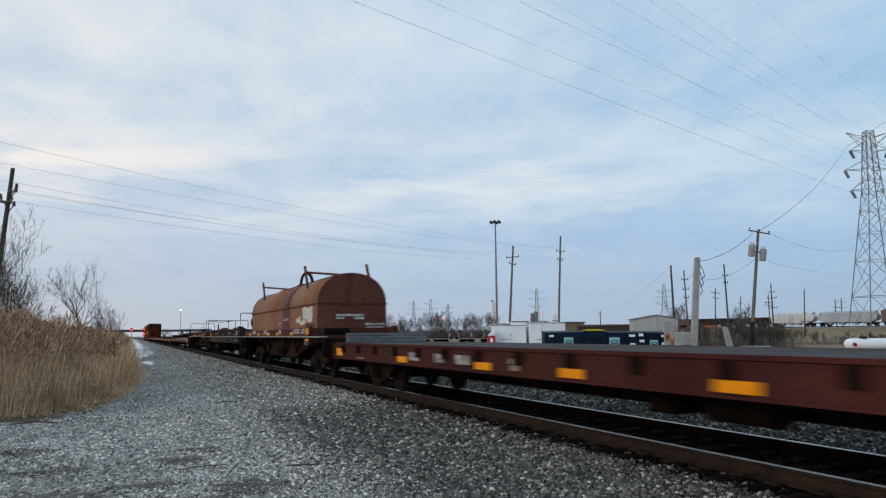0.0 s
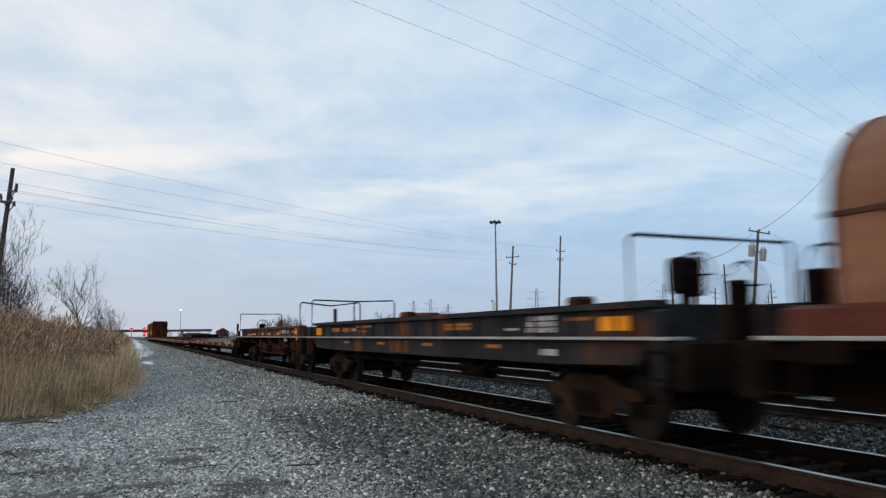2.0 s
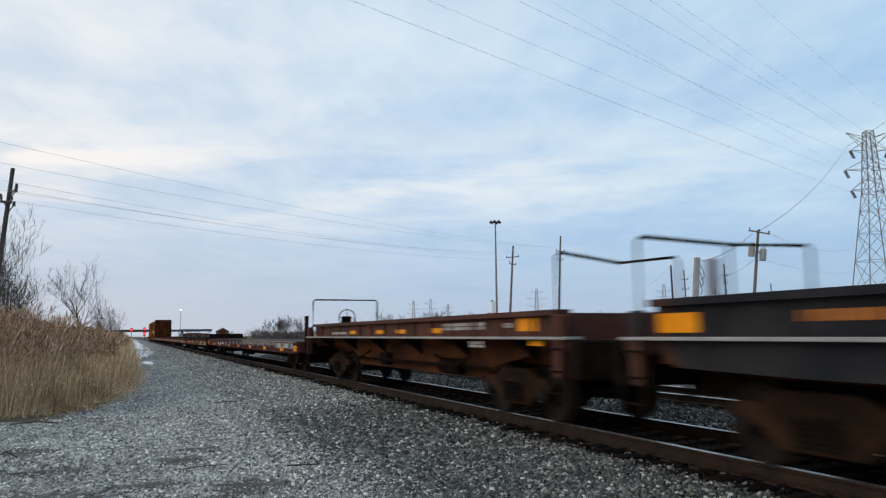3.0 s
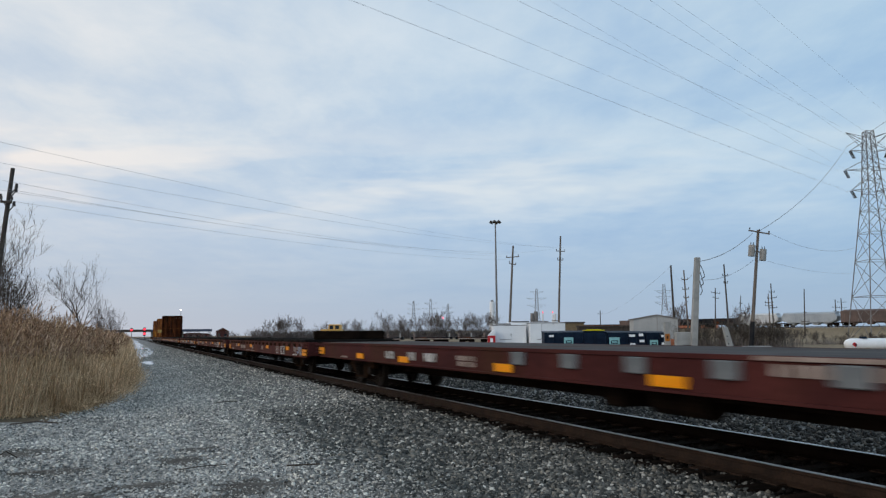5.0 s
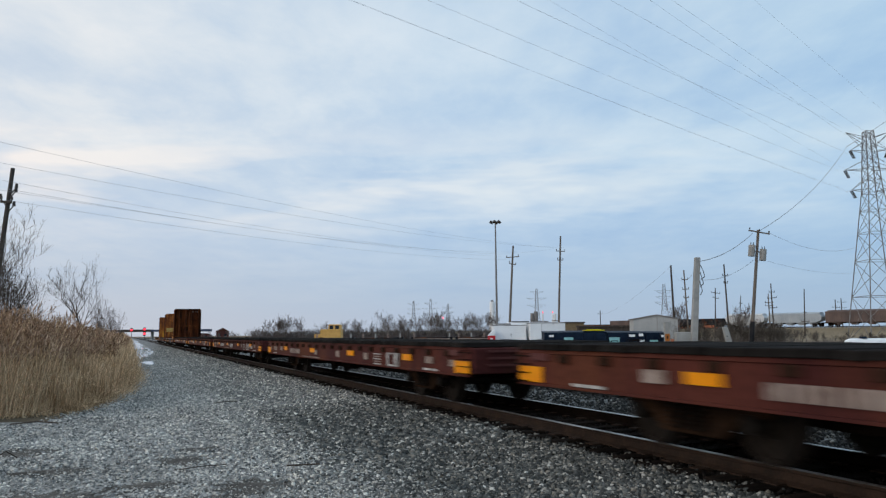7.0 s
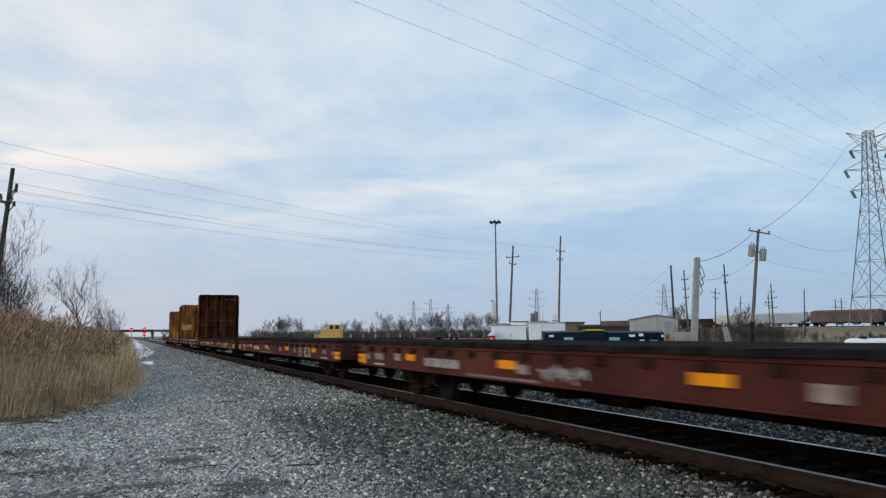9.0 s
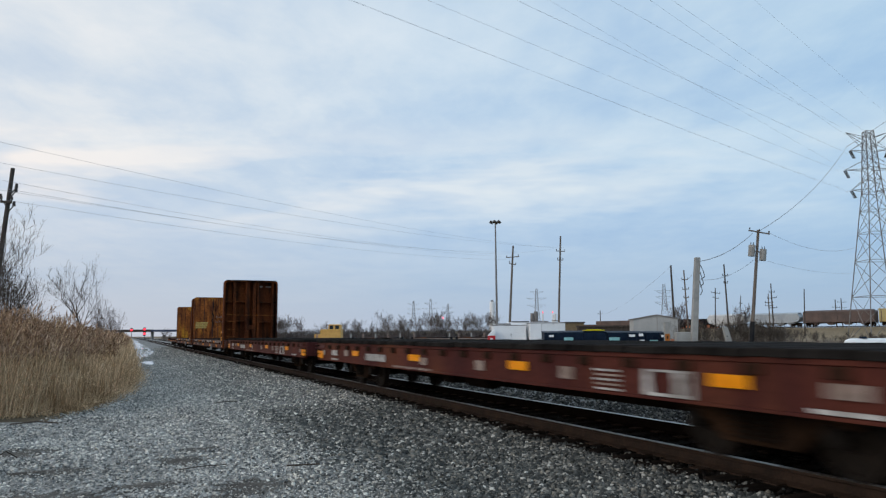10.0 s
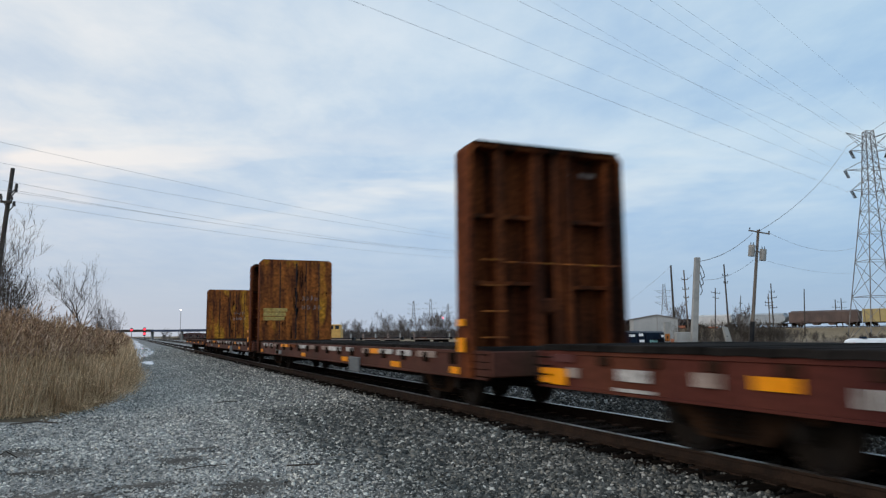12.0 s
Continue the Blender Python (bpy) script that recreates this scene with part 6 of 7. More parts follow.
def light_mast():
    x, y = 69.45, 134.29
    m = thing("light_mast", pose(x, y, -0.32, 0, 0, -28), "tall steel yard light mast with a ring of floodlights", "light mast")
    part("mast", tube(bmesh.new(), (0, 0, -0.2), (0, 0, 24.9), 0.26, 0.13, 12), M["lattice"], m)
    part("ring", tube(bmesh.new(), (0, 0, 24.5), (0, 0, 24.7), 0.55, 0.55, 12), M["lattice"], m)
    for k in range(6):
        a = k * math.tau / 6 + 0.3
        c, s = math.cos(a), math.sin(a)
        arm = part("arm", tube(bmesh.new(), (0.3 * c, 0.3 * s, 24.55), (0.9 * c, 0.9 * s, 24.75), 0.04, 0.04, 6), M["lattice"], m)
        part("floodlight", tube(bmesh.new(), (0.85 * c, 0.85 * s, 24.85), (1.1 * c, 1.1 * s, 24.35), 0.16, 0.30, 10), M["darkpole"], arm)


light_mast()


def lattice_tower(x, y, high, base, waist, waist_z, arms, turn, bar, label):
    """Four legs that close in to a waist, X-bracing on each face, crossarms with insulator strings."""
    t = thing("lattice_tower", pose(x, y, -0.32, 0, 0, turn), label, "pylon")

    def half(z):
        return base + (waist - base) * z / waist_z if z < waist_z else waist + (waist * 0.55 - waist) * (z - waist_z) / (high - waist_z)

    levels, z = [0.0], 0.0
    while z < high - 0.6:
        z += max(half(z) * 1.9, high * 0.05)
        levels.append(min(z, high))
    corners = ((-1, -1), (1, -1), (1, 1), (-1, 1))
    for cx, cy in corners:
        bm = bmesh.new()
        for a, b in ((0, waist_z), (waist_z, high)):
            tube(bm, (cx * half(a), cy * half(a), a), (cx * half(b), cy * half(b), b), bar * 1.5, bar * 1.3, 4)
        part("leg", bm, M["lattice"], t)
    for k in range(4):
        (ax, ay), (bx, by) = corners[k], corners[(k + 1) % 4]
        bm = bmesh.new()
        for a, b in zip(levels, levels[1:]):
            h0, h1 = half(a), half(b)
            tube(bm, (ax * h0, ay * h0, a), (bx * h1, by * h1, b), bar * 0.75, bar * 0.75, 4)
            tube(bm, (bx * h0, by * h0, a), (ax * h1, ay * h1, b), bar * 0.75, bar * 0.75, 4)
            tube(bm, (ax * h1, ay * h1, b), (bx * h1, by * h1, b), bar * 0.75, bar * 0.75, 4)
        tagged(part("bracing", bm, M["lattice"], t), kind="stuff")
    for z, reach, rise, string in arms:
        for s in (-1, 1):
            w = half(z)
            tip = (s * (w + reach), 0, z + rise)
            bm = bmesh.new()
            for cy in (-1, 1):
                tube(bm, (s * w, cy * w, z), tip, bar, bar * 0.7, 4)
                tube(bm, (s * w, cy * w, z + 1.4 * (1 if string else -1)), tip, bar * 0.8, bar * 0.6, 4)
            a = part("crossarm", bm, M["lattice"], t)
            if string:
                bm = bmesh.new()
                for dx in (-0.12, 0.12):
                    for k in range(8):
                        f0 = k / 8
                        tube(bm, (tip[0] + dx + s * -0.5 * f0, 0, tip[2] - 0.1 - 1.1 * f0), (tip[0] + dx + s * -0.5 * (f0 + 0.1), 0, tip[2] - 0.1 - 1.1 * (f0 + 0.1)), 0.13, 0.10, 6)
                tagged(part("insulator_string", bm, M["insul"], a), kind="stuff")
    return t


TX, TY = 98.7, 71.9
lattice_tower(TX, TY, 30.6, 3.4, 0.98, 22.2, ((29.6, 2.6, 0.9, False), (27.6, 2.0, 0.2, True), (24.9, 2.8, 0.0, True), (21.9, 1.9, 0.0, True)), -27, 0.052, "tall galvanised steel lattice transmission tower")
far_arms = ((20, 3.6, 0.3, False), (17.5, 3.0, 0, False), (15, 3.6, 0, False))
lattice_tower(222.4, 265.7, 23.2, 2.6, 0.9, 15, far_arms, -35, 0.05, "distant steel lattice transmission tower")
lattice_tower(215.6, 367.0, 26.8, 2.6, 0.9, 17, ((25, 3.2, 0.3, False), (21.5, 5.2, 0, False), (17.5, 5.0, 0, False)), -25, 0.055, "distant steel lattice transmission tower")
lattice_tower(215.2, 564.0, 28.6, 2.8, 1.0, 18, ((26, 4, 0.3, False), (22, 5.2, 0, False), (18.5, 4.4, 0, False)), -15, 0.06, "far steel lattice transmission tower")
lattice_tower(241.0, 553.0, 25.6, 2.8, 1.0, 16, ((23, 4, 0.3, False), (19.5, 5.0, 0, False), (16, 4.4, 0, False)), -15, 0.06, "far steel lattice transmission tower")
lattice_tower(196.0, 480.0, 26.0, 2.8, 1.0, 16, ((23, 4, 0.3, False), (19.5, 5.0, 0, False), (16, 4.4, 0, False)), -20, 0.06, "far steel lattice transmission tower")


def wire(a, b, sag, r, label="thin overhead conductor against the sky"):
    a, b = Vector(a), Vector(b)
    n = 28
    pts = [a.lerp(b, k / n) - Vector((0, 0, 4 * sag * (k / n) * (1 - k / n))) for k in range(n + 1)]
    ob = new("overhead_wire", mesh_of("overhead_wire", pipe(bmesh.new(), pts, r, 4), M["wire"]))
    return tagged(ob, label, "wire", "overhead wires")


def past(a, b, far):
    """The point far times as far along from a through b."""
    a, b = Vector(a), Vector(b)
    return a + (b - a) * far


# transmission conductors from the tower over the tracks; the second point lies above the road
SPAN = (((94.2, 72.0, 21.0), (15.5, 50.2, 26.2), 0.020), ((94.2, 72.3, 21.0), (15.9, 51.0, 26.6), 0.020), ((93.1, 72.1, 23.8), (21.4, 49.6, 27.0), 0.026),
        ((93.7, 71.5, 26.4), (28.0, 47.8, 27.4), 0.030), ((98.2, 70.0, 21.2), (30.2, 46.4, 27.0), 0.018), ((92.9, 71.6, 30.2), (37.4, 48.6, 29.4), 0.026),
        ((99.5, 69.0, 24.4), (38.0, 44.2, 27.4), 0.018), ((99.0, 69.0, 27.2), (40.6, 45.0, 28.4), 0.022), ((100.2, 68.5, 31.0), (47.6, 43.2, 28.8), 0.016))
for a, b, r in SPAN:
    wire(a, past(a, b, 2.2), 0.6, r * 0.42)
# line from the leaning roadside pole across the tracks to the yard
for a, b, s in (((-6.2, 43.0, 9.4), (49.3, 92.4, 12.6), 1.6), ((-6.0, 43.2, 9.0), (50.9, 91.8, 12.9), 1.9), ((-5.9, 43.2, 8.4), (50.2, 92.2, 11.8), 1.5),
                ((-15.3, 34.4, 11.2), (61.4, 98.1, 14.6), 2.2), ((-15.2, 34.6, 10.0), (62.5, 97.6, 14.6), 2.2), ((-15.2, 34.8, 8.7), (49.3, 92.4, 12.2), 1.4),
                ((49.3, 92.4, 12.7), (61.4, 98.1, 14.5), 0.3)):
    wire(a, b, s * 0.5, 0.007)
# service drops in the yard
wire((55.9, 52.8, 10.95), (94.2, 72.0, 27.6), 1.2, 0.035, "dark service cable rising to the tower")
wire((94.2, 72.0, 27.6), (101.5, 66.5, 33.5), 0.1, 0.035, "dark service cable rising past the tower")
wire((55.4, 53.0, 10.8), (43.15, 47.3, 7.1), 0.5, 0.032, "dark cable between pole and concrete post")
wire((55.3, 53.0, 8.2), (43.05, 47.3, 5.6), 0.6, 0.018, "thin cable between pole and concrete post")
wire((56.7, 52.3, 10.8), (96.4, 73.0, 13.4), 1.2, 0.016)
wire((56.0, 52.6, 8.2), (96.2, 73.0, 9.6), 0.6, 0.010)
wire((75.1, 87.9, 11.2), (177.9, 252.1, 8.6), 1.6, 0.018)
wire((75.1, 87.9, 11.2), (42.8, 47.4, 6.2), 1.4, 0.012)

# ---------------------------------------------------------------- the yard beyond the tracks


def put(x, y, turn=FACE, z=-0.32):
    return pose(x, y, z, 0, 0, turn)


def box_trailer(x, y, length, depth, high, label, door):
    t = thing("box_trailer", put(x, y), label, "trailer", "white box trailers")
    b = part("body", block(0, length, 0, depth, 0.55, high, 0.05), M["panel"], t)
    part("roof_edge", block(-0.03, length + 0.03, -0.03, depth + 0.03, high - 0.10, high - 0.02, 0.01), M["lattice"], b)
    part("lower_rail", block(-0.02, length + 0.02, -0.02, depth, 0.50, 0.60, 0.01), M["lattice"], b)
    for k in range(1, int(length / 1.2)):
        part("panel_seam", block(k * 1.2 - 0.012, k * 1.2 + 0.012, -0.012, 0.0, 0.62, high - 0.12), M["lattice"], b)
    for d in door:
        dr = part("door", block(d, d + 0.85, -0.022, 0.0, 0.7, high - 0.25, 0.008), M["panel"], b)
        part("handle", block(d + 0.7, d + 0.76, -0.05, -0.02, 1.35, 1.6), M["darkpole"], dr)
    part("side_bar", block(length * 0.2, length * 0.55, -0.03, 0.0, 1.02, 1.07), M["lattice"], b)
    for wx in (length * 0.62, length * 0.62 + 0.85):
        w = part("wheel", tube(bmesh.new(), (wx, 0.02, 0.36), (wx, 0.26, 0.36), 0.36, 0.36, 16), M["black"], t)
        part("rim", tube(bmesh.new(), (wx, 0.0, 0.36), (wx, 0.03, 0.36), 0.2, 0.18, 12), M["lattice"], w)
    part("underframe", block(0.2, length - 0.2, 0.2, depth - 0.2, 0.35, 0.56), M["darkpole"], t)
    part("roof_vent", block(length * 0.1, length * 0.55, 0.4, 1.3, high - 0.01, high + 0.14, 0.04), M["lattice"], b)
    return t


box_trailer(34.5, 67.6, 3.4, 2.3, 2.55, "white enclosed box trailer parked in the yard", (1.1,))
box_trailer(37.55, 65.4, 3.6, 2.4, 2.75, "white enclosed box trailer with curved roof, parked", (2.3,))
ac = thing("white_truck_cap", put(36.6, 68.5), "low white box with dark louvres behind the trailers", "box")
part("body", block(0, 2.4, 0, 1.2, 0.0, 2.8, 0.04), M["panel"], ac)
part("louvre", block(0.5, 2.3, -0.04, 0.4, 2.81, 2.92, 0.01), M["darkpole"], ac)
rd = thing("ice_chest", put(33.6, 67.0), "red vending cabinet with white hood and white sign", "cabinet")
part("body", block(0, 0.75, 0, 0.8, 0.0, 1.45, 0.04), M["signred"], rd)
part("hood", prism([(0, 1.45), (0.75, 1.45), (0.75, 2.0), (0.45, 1.95)], "y", 0.0, 0.8, 0.02), M["panel"], rd)
part("sign", block(0.22, 0.5, -0.012, 0.0, 0.75, 1.2), M["panel"], rd)


def dumpster(x, y, w, high, labels, seed, lid="navy"):
    d = thing("dumpster", put(x, y), "dark navy steel dumpster with sloped lid and paper labels", "dumpster", "row of navy dumpsters")
    prof = [(0, 0.12), (1.5, 0.12), (1.75, high - 0.25), (1.75, high), (-0.1, high - 0.15), (-0.1, high - 0.3)]
    b = part("bin", prism(prof, "x", 0, w, 0.03), M["navy"], d)
    part("lid", prism([(-0.14, high - 0.14), (1.8, high + 0.02), (1.8, high + 0.07), (-0.14, high - 0.08)], "x", -0.03, w + 0.03, 0.01), M[lid], d)
    for s in (0.05, w / 2, w - 0.05):
        part("rib", block(s - 0.05, s + 0.05, -0.16, -0.05, 0.2, high - 0.3, 0.01), M["navy"], b)
    for s in (0, w - 0.14):
        part("fork_pocket", block(s, s + 0.14, -0.2, 1.3, 0.55, 0.75, 0.02), M["navy"], b)
    for lx, lz, lw, lh, m_ in labels:
        lb = part("label", block(lx, lx + lw, -0.19, -0.16, lz, lz + lh), M[m_], b, "pale printed label")
        if m_ == "teal":
            part("emblem", prism([(lx + 0.14, lz + lh * 0.35), (lx + lw - 0.14, lz + lh * 0.35), (lx + lw - 0.14, lz + lh * 0.68), (lx + 0.14, lz + lh * 0.68)], "y", -0.205, -0.188), M["navy"], lb)
            part("emblem", prism([(lx + 0.22, lz + lh * 0.45), (lx + lw - 0.22, lz + lh * 0.45), (lx + lw - 0.22, lz + lh * 0.60), (lx + 0.22, lz + lh * 0.60)], "y", -0.215, -0.200), M["teal"], lb)
    for s in (0.2, w - 0.2):
        part("caster", tube(bmesh.new(), (s - 0.05, 0.2, 0.08), (s + 0.05, 0.2, 0.08), 0.08, 0.08, 8), M["black"], d)
    return d


def along(x, y, d):
    a = radians(FACE)
    return x + d * math.cos(a), y + d * math.sin(a)


DX, DY = 35.6, 59.4
for d, w, hgt, labels in ((0.0, 1.75, 1.78, ((0.45, 1.30, 0.42, 0.18, "panel"),)),
                          (1.72, 1.9, 1.80, ((0.1, 0.40, 0.85, 0.85, "teal"),)),
                          (3.66, 2.1, 1.82, ()),
                          (5.85, 1.9, 1.74, ((0.15, 0.32, 0.95, 0.9, "teal"),)),
                          (7.8, 1.55, 1.72, ((0.05, 1.25, 0.55, 0.22, "panel"), (0.1, 0.35, 0.5, 0.32, "panel"), (0.95, 1.3, 0.4, 0.25, "panel"), (1.0, 0.75, 0.45, 0.22, "panel"))),
                          (9.45, 1.2, 1.70, ((0.3, 0.25, 0.75, 0.7, "teal"),)),
                          (10.7, 0.65, 1.68, ((0.1, 1.2, 0.35, 0.2, "panel"), (0.1, 0.5, 0.35, 0.22, "panel")))):
    x, y = along(DX, DY, d)
    dumpster(x, y, w, hgt, labels, int(d * 10))
x, y = along(DX, DY, 3.8)
cl = thing("yellow_tarp", put(x, y), "folded bright yellow cover lying on a dumpster lid", "cover")
cl.location.z += 1.84
part("fold", block(0, 1.9, 0.2, 1.2, 0.0, 0.07, 0.03), M["tarp"], cl)
part("fold", block(0.3, 1.6, 0.3, 1.1, 0.066, 0.12, 0.025), M["tarp"], cl)


def shed(x, y):
    s = thing("shed", put(x, y, -30), "small grey block shed with low pitched roof", "shed")
    part("wall", prism([(0, 0), (5.6, 0), (5.6, 3.3), (3.0, 3.8), (0, 3.3)], "y", 0, 4.0), M["shed"], s)
    part("roof", prism([(-0.15, 3.28), (3.0, 3.82), (5.75, 3.28), (5.75, 3.40), (3.0, 3.95), (-0.15, 3.40)], "y", -0.15, 4.15), M["lattice"], s)
    part("corner_trim", block(2.95, 3.05, -0.03, 0.0, 0, 3.75), M["concrete"], s)
    d = part("door", block(3.6, 4.6, -0.03, 0.0, 0.05, 2.1, 0.01), M["shed"], s)
    part("door_sign", block(3.85, 4.35, -0.045, -0.03, 0.75, 1.3), M["panel"], d)
    return s


shed(60.6, 78.6)
sx = thing("cabinet_post", put(44.6, 53.4), "pale grey post box with orange hazard sign", "cabinet")
part("box", block(0, 0.5, 0, 0.4, 0.0, 2.6, 0.03), M["concrete"], sx)
part("hazard_sign", block(0.0, 0.42, -0.02, 0.0, 0.85, 1.5), M["orange"], sx)
part("hazard_mark", block(0.14, 0.28, -0.03, -0.02, 1.05, 1.3), M["black"], sx)
ob_ = thing("debris_bin", put(46.4, 56.9), "low orange steel bin beside the dumpsters", "bin")
part("bin", prism([(0, 0.0), (1.7, 0.0), (1.8, 1.0), (-0.1, 1.0)], "y", 0, 0.9, 0.04), M["safety"], ob_)
for k in range(3):
    part("scrawl", block(0.3 + k * 0.4, 0.55 + k * 0.4, -0.02, 0.0, 0.45, 0.6), M["black"], ob_)
bw = thing("concrete_barrier", put(41.3, 48.1), "pale concrete retaining block against the pole", "barrier")
part("wall", block(0, 1.75, 0, 0.5, 0.0, 1.66, 0.04), M["concrete"], bw)
part("opening", block(0.55, 1.2, -0.02, 0.1, 0.1, 0.62, 0.02), M["darkpole"], bw)
lp = thing("leaning_post", put(43.55, 44.9), "short leaning concrete post with dark bolt holes", "post")
part("post", prism([(0.15, 0), (0.65, 0), (0.15, 2.0), (-0.25, 2.05)], "y", 0, 0.3, 0.04), M["concrete"], lp)
for z in (0.7, 1.3):
    part("bolt_hole", tube(bmesh.new(), (0.22 - z * 0.12, -0.02, z), (0.22 - z * 0.12, 0.0, z), 0.05, 0.05, 8), M["black"], lp)
sl = thing("concrete_slab", put(48.2, 47.4), "flat pale concrete slab lying by the pole", "slab")
part("slab", block(0, 2.1, 0, 1.2, 0.05, 0.42, 0.04), M["concrete"], sl)
part("bearer", block(0.2, 0.5, 0.1, 1.1, 0.0, 0.06), M["tie"], sl)
part("bearer", block(1.6, 1.9, 0.1, 1.1, 0.0, 0.06), M["tie"], sl)


def gas_tank(x, y):
    t = thing("propane_tank", put(x, y, -26), "white horizontal propane tank with dark dome lid", "tank")
    bm = bmesh.new()
    n = 16
    prof = [(0.0, 0.02), (0.06, 0.2), (0.18, 0.34), (0.35, 0.43), (0.55, 0.47), (4.4, 0.47), (4.6, 0.43), (4.77, 0.34), (4.89, 0.2), (4.95, 0.02)]
    rings = [[bm.verts.new((px, r * math.cos(k * math.tau / n), 0.55 + r * math.sin(k * math.tau / n))) for k in range(n)] for px, r in prof]
    for a, b in zip(rings, rings[1:]):
        for k in range(n):
            bm.faces.new((a[k], b[k], b[(k + 1) % n], a[(k + 1) % n]))
    me = mesh_of("shell", bm, M["panel"])
    for f in me.polygons:
        f.use_smooth = True
    part("shell", me, None, t)
    part("dome_lid", tube(bmesh.new(), (1.55, 0, 1.0), (1.55, 0, 1.17), 0.32, 0.26, 12), M["navy"], t, "dark dome over the valves")
    for sx_ in (0.9, 4.0):
        part("saddle", block(sx_, sx_ + 0.25, -0.35, 0.35, 0.0, 0.22, 0.02), M["concrete"], t)
    part("emblem", prism([(0.42, 0.55), (0.62, 0.72), (0.82, 0.52), (0.66, 0.32)], "y", -0.50, -0.465), M["signred"], t)
    part("emblem", prism([(0.62, 0.52), (0.70, 0.60), (0.80, 0.48), (0.72, 0.40)], "y", -0.51, -0.495), M["navy"], t)
    return t


gas_tank(54.1, 42.9)


def yard_track(x0, y0, x1, y1):
    t = thing("yard_track", pose(0, 0, -0.06), "dark rusty yard track on timber ties", "track", kind="structure")
    a, b = Vector((x0, y0, 0)), Vector((x1, y1, 0))
    side = (b - a).normalized().cross(Vector((0, 0, 1))) * 0.754
    for s in (-1, 1):
        bm = bmesh.new()
        tube(bm, a + side * s + Vector((0, 0, -0.08)), b + side * s + Vector((0, 0, -0.08)), 0.09, 0.09, 4)
        part("rail", bm, M["rail_side"], t)
    ln = (b - a).length
    turn = math.degrees(math.atan2((b - a).y, (b - a).x)) - 90
    me = mesh_of("tie", block(-1.3, 1.3, -0.12, 0.12, -0.26, -0.15), M["tie"])
    for k in range(int(ln / 0.9)):
        c = a.lerp(b, (k + 0.5) * 0.9 / ln)
        part("tie", me, None, t, "", pose(c.x, c.y, 0, 0, 0, turn))


yard_track(46.5, 60, 50.5, 10)


def parked_flat(x, y, length, turn, stakes, label):
    c = thing("parked_flat_car", pose(x, y, 0, 0, 0, turn), label, "freight car", "parked cars in the yard")
    part("deck", block(0, length, -1.4, 1.4, 0.62, 0.95, 0.02), M["black"], c)
    for k in range(stakes):
        xx = 0.4 + (length - 0.8) * k / max(1, stakes - 1)
        part("stake", block(xx - 0.1, xx + 0.1, -1.45, -1.3, 0.9, 1.45, 0.02), M["concrete" if k % 2 else "palewhite"], c)
    part("sill_marking", block(0.3, length - 0.3, -1.42, -1.40, 0.66, 0.78), M["palewhite"], c)
    for xx in (1.5, length - 1.5):
        tr = part("truck", block(xx - 0.9, xx + 0.9, -1.05, 1.05, 0.35, 0.62, 0.03), M["grime"], c)
        for w in (-0.6, 0.6):
            part("wheel", tube(bmesh.new(), (xx + w, -0.85, 0.4), (xx + w, -0.72, 0.4), 0.42, 0.42, 14), M["wheel"], tr)


ya = math.degrees(math.atan2(-8.6, 20.4))
for k, (d, ln, st) in enumerate(((0.0, 5.2, 2), (6.0, 5.6, 4), (12.6, 5.4, 2), (18.4, 5.8, 4), (25.0, 5.4, 2))):
    parked_flat(22.9 + d * math.cos(radians(ya)), 94.2 + d * math.sin(radians(ya)) + 2, ln, ya, st, "dark low flat car with pale stakes parked in the yard")


def loader():
    m = thing("yellow_cab", put(29.2, 119.5, -24), "pale yellow railway machine with dark cab windows", "machine")
    part("body", block(0, 3.4, 0, 2.4, 0.6, 2.55, 0.08), M["machine"], m)
    part("hood", block(-1.0, 0.1, 0.2, 2.2, 0.6, 1.8, 0.06), M["machine"], m)
    c = part("cab", block(1.3, 3.3, 0.1, 2.3, 2.5, 3.35, 0.06), M["machine"], m)
    for x0 in (1.5, 2.45):
        part("window", block(x0, x0 + 0.6, 0.06, 0.10, 2.58, 3.18), M["glass"], c)
    part("frame", block(-1.2, 3.6, 0.1, 2.3, 0.3, 0.62, 0.03), M["darkpole"], m)
    for xx in (-0.5, 0.8, 2.6):
        part("wheel", tube(bmesh.new(), (xx, 0.0, 0.42), (xx, 0.15, 0.42), 0.42, 0.42, 14), M["wheel"], m)


loader()

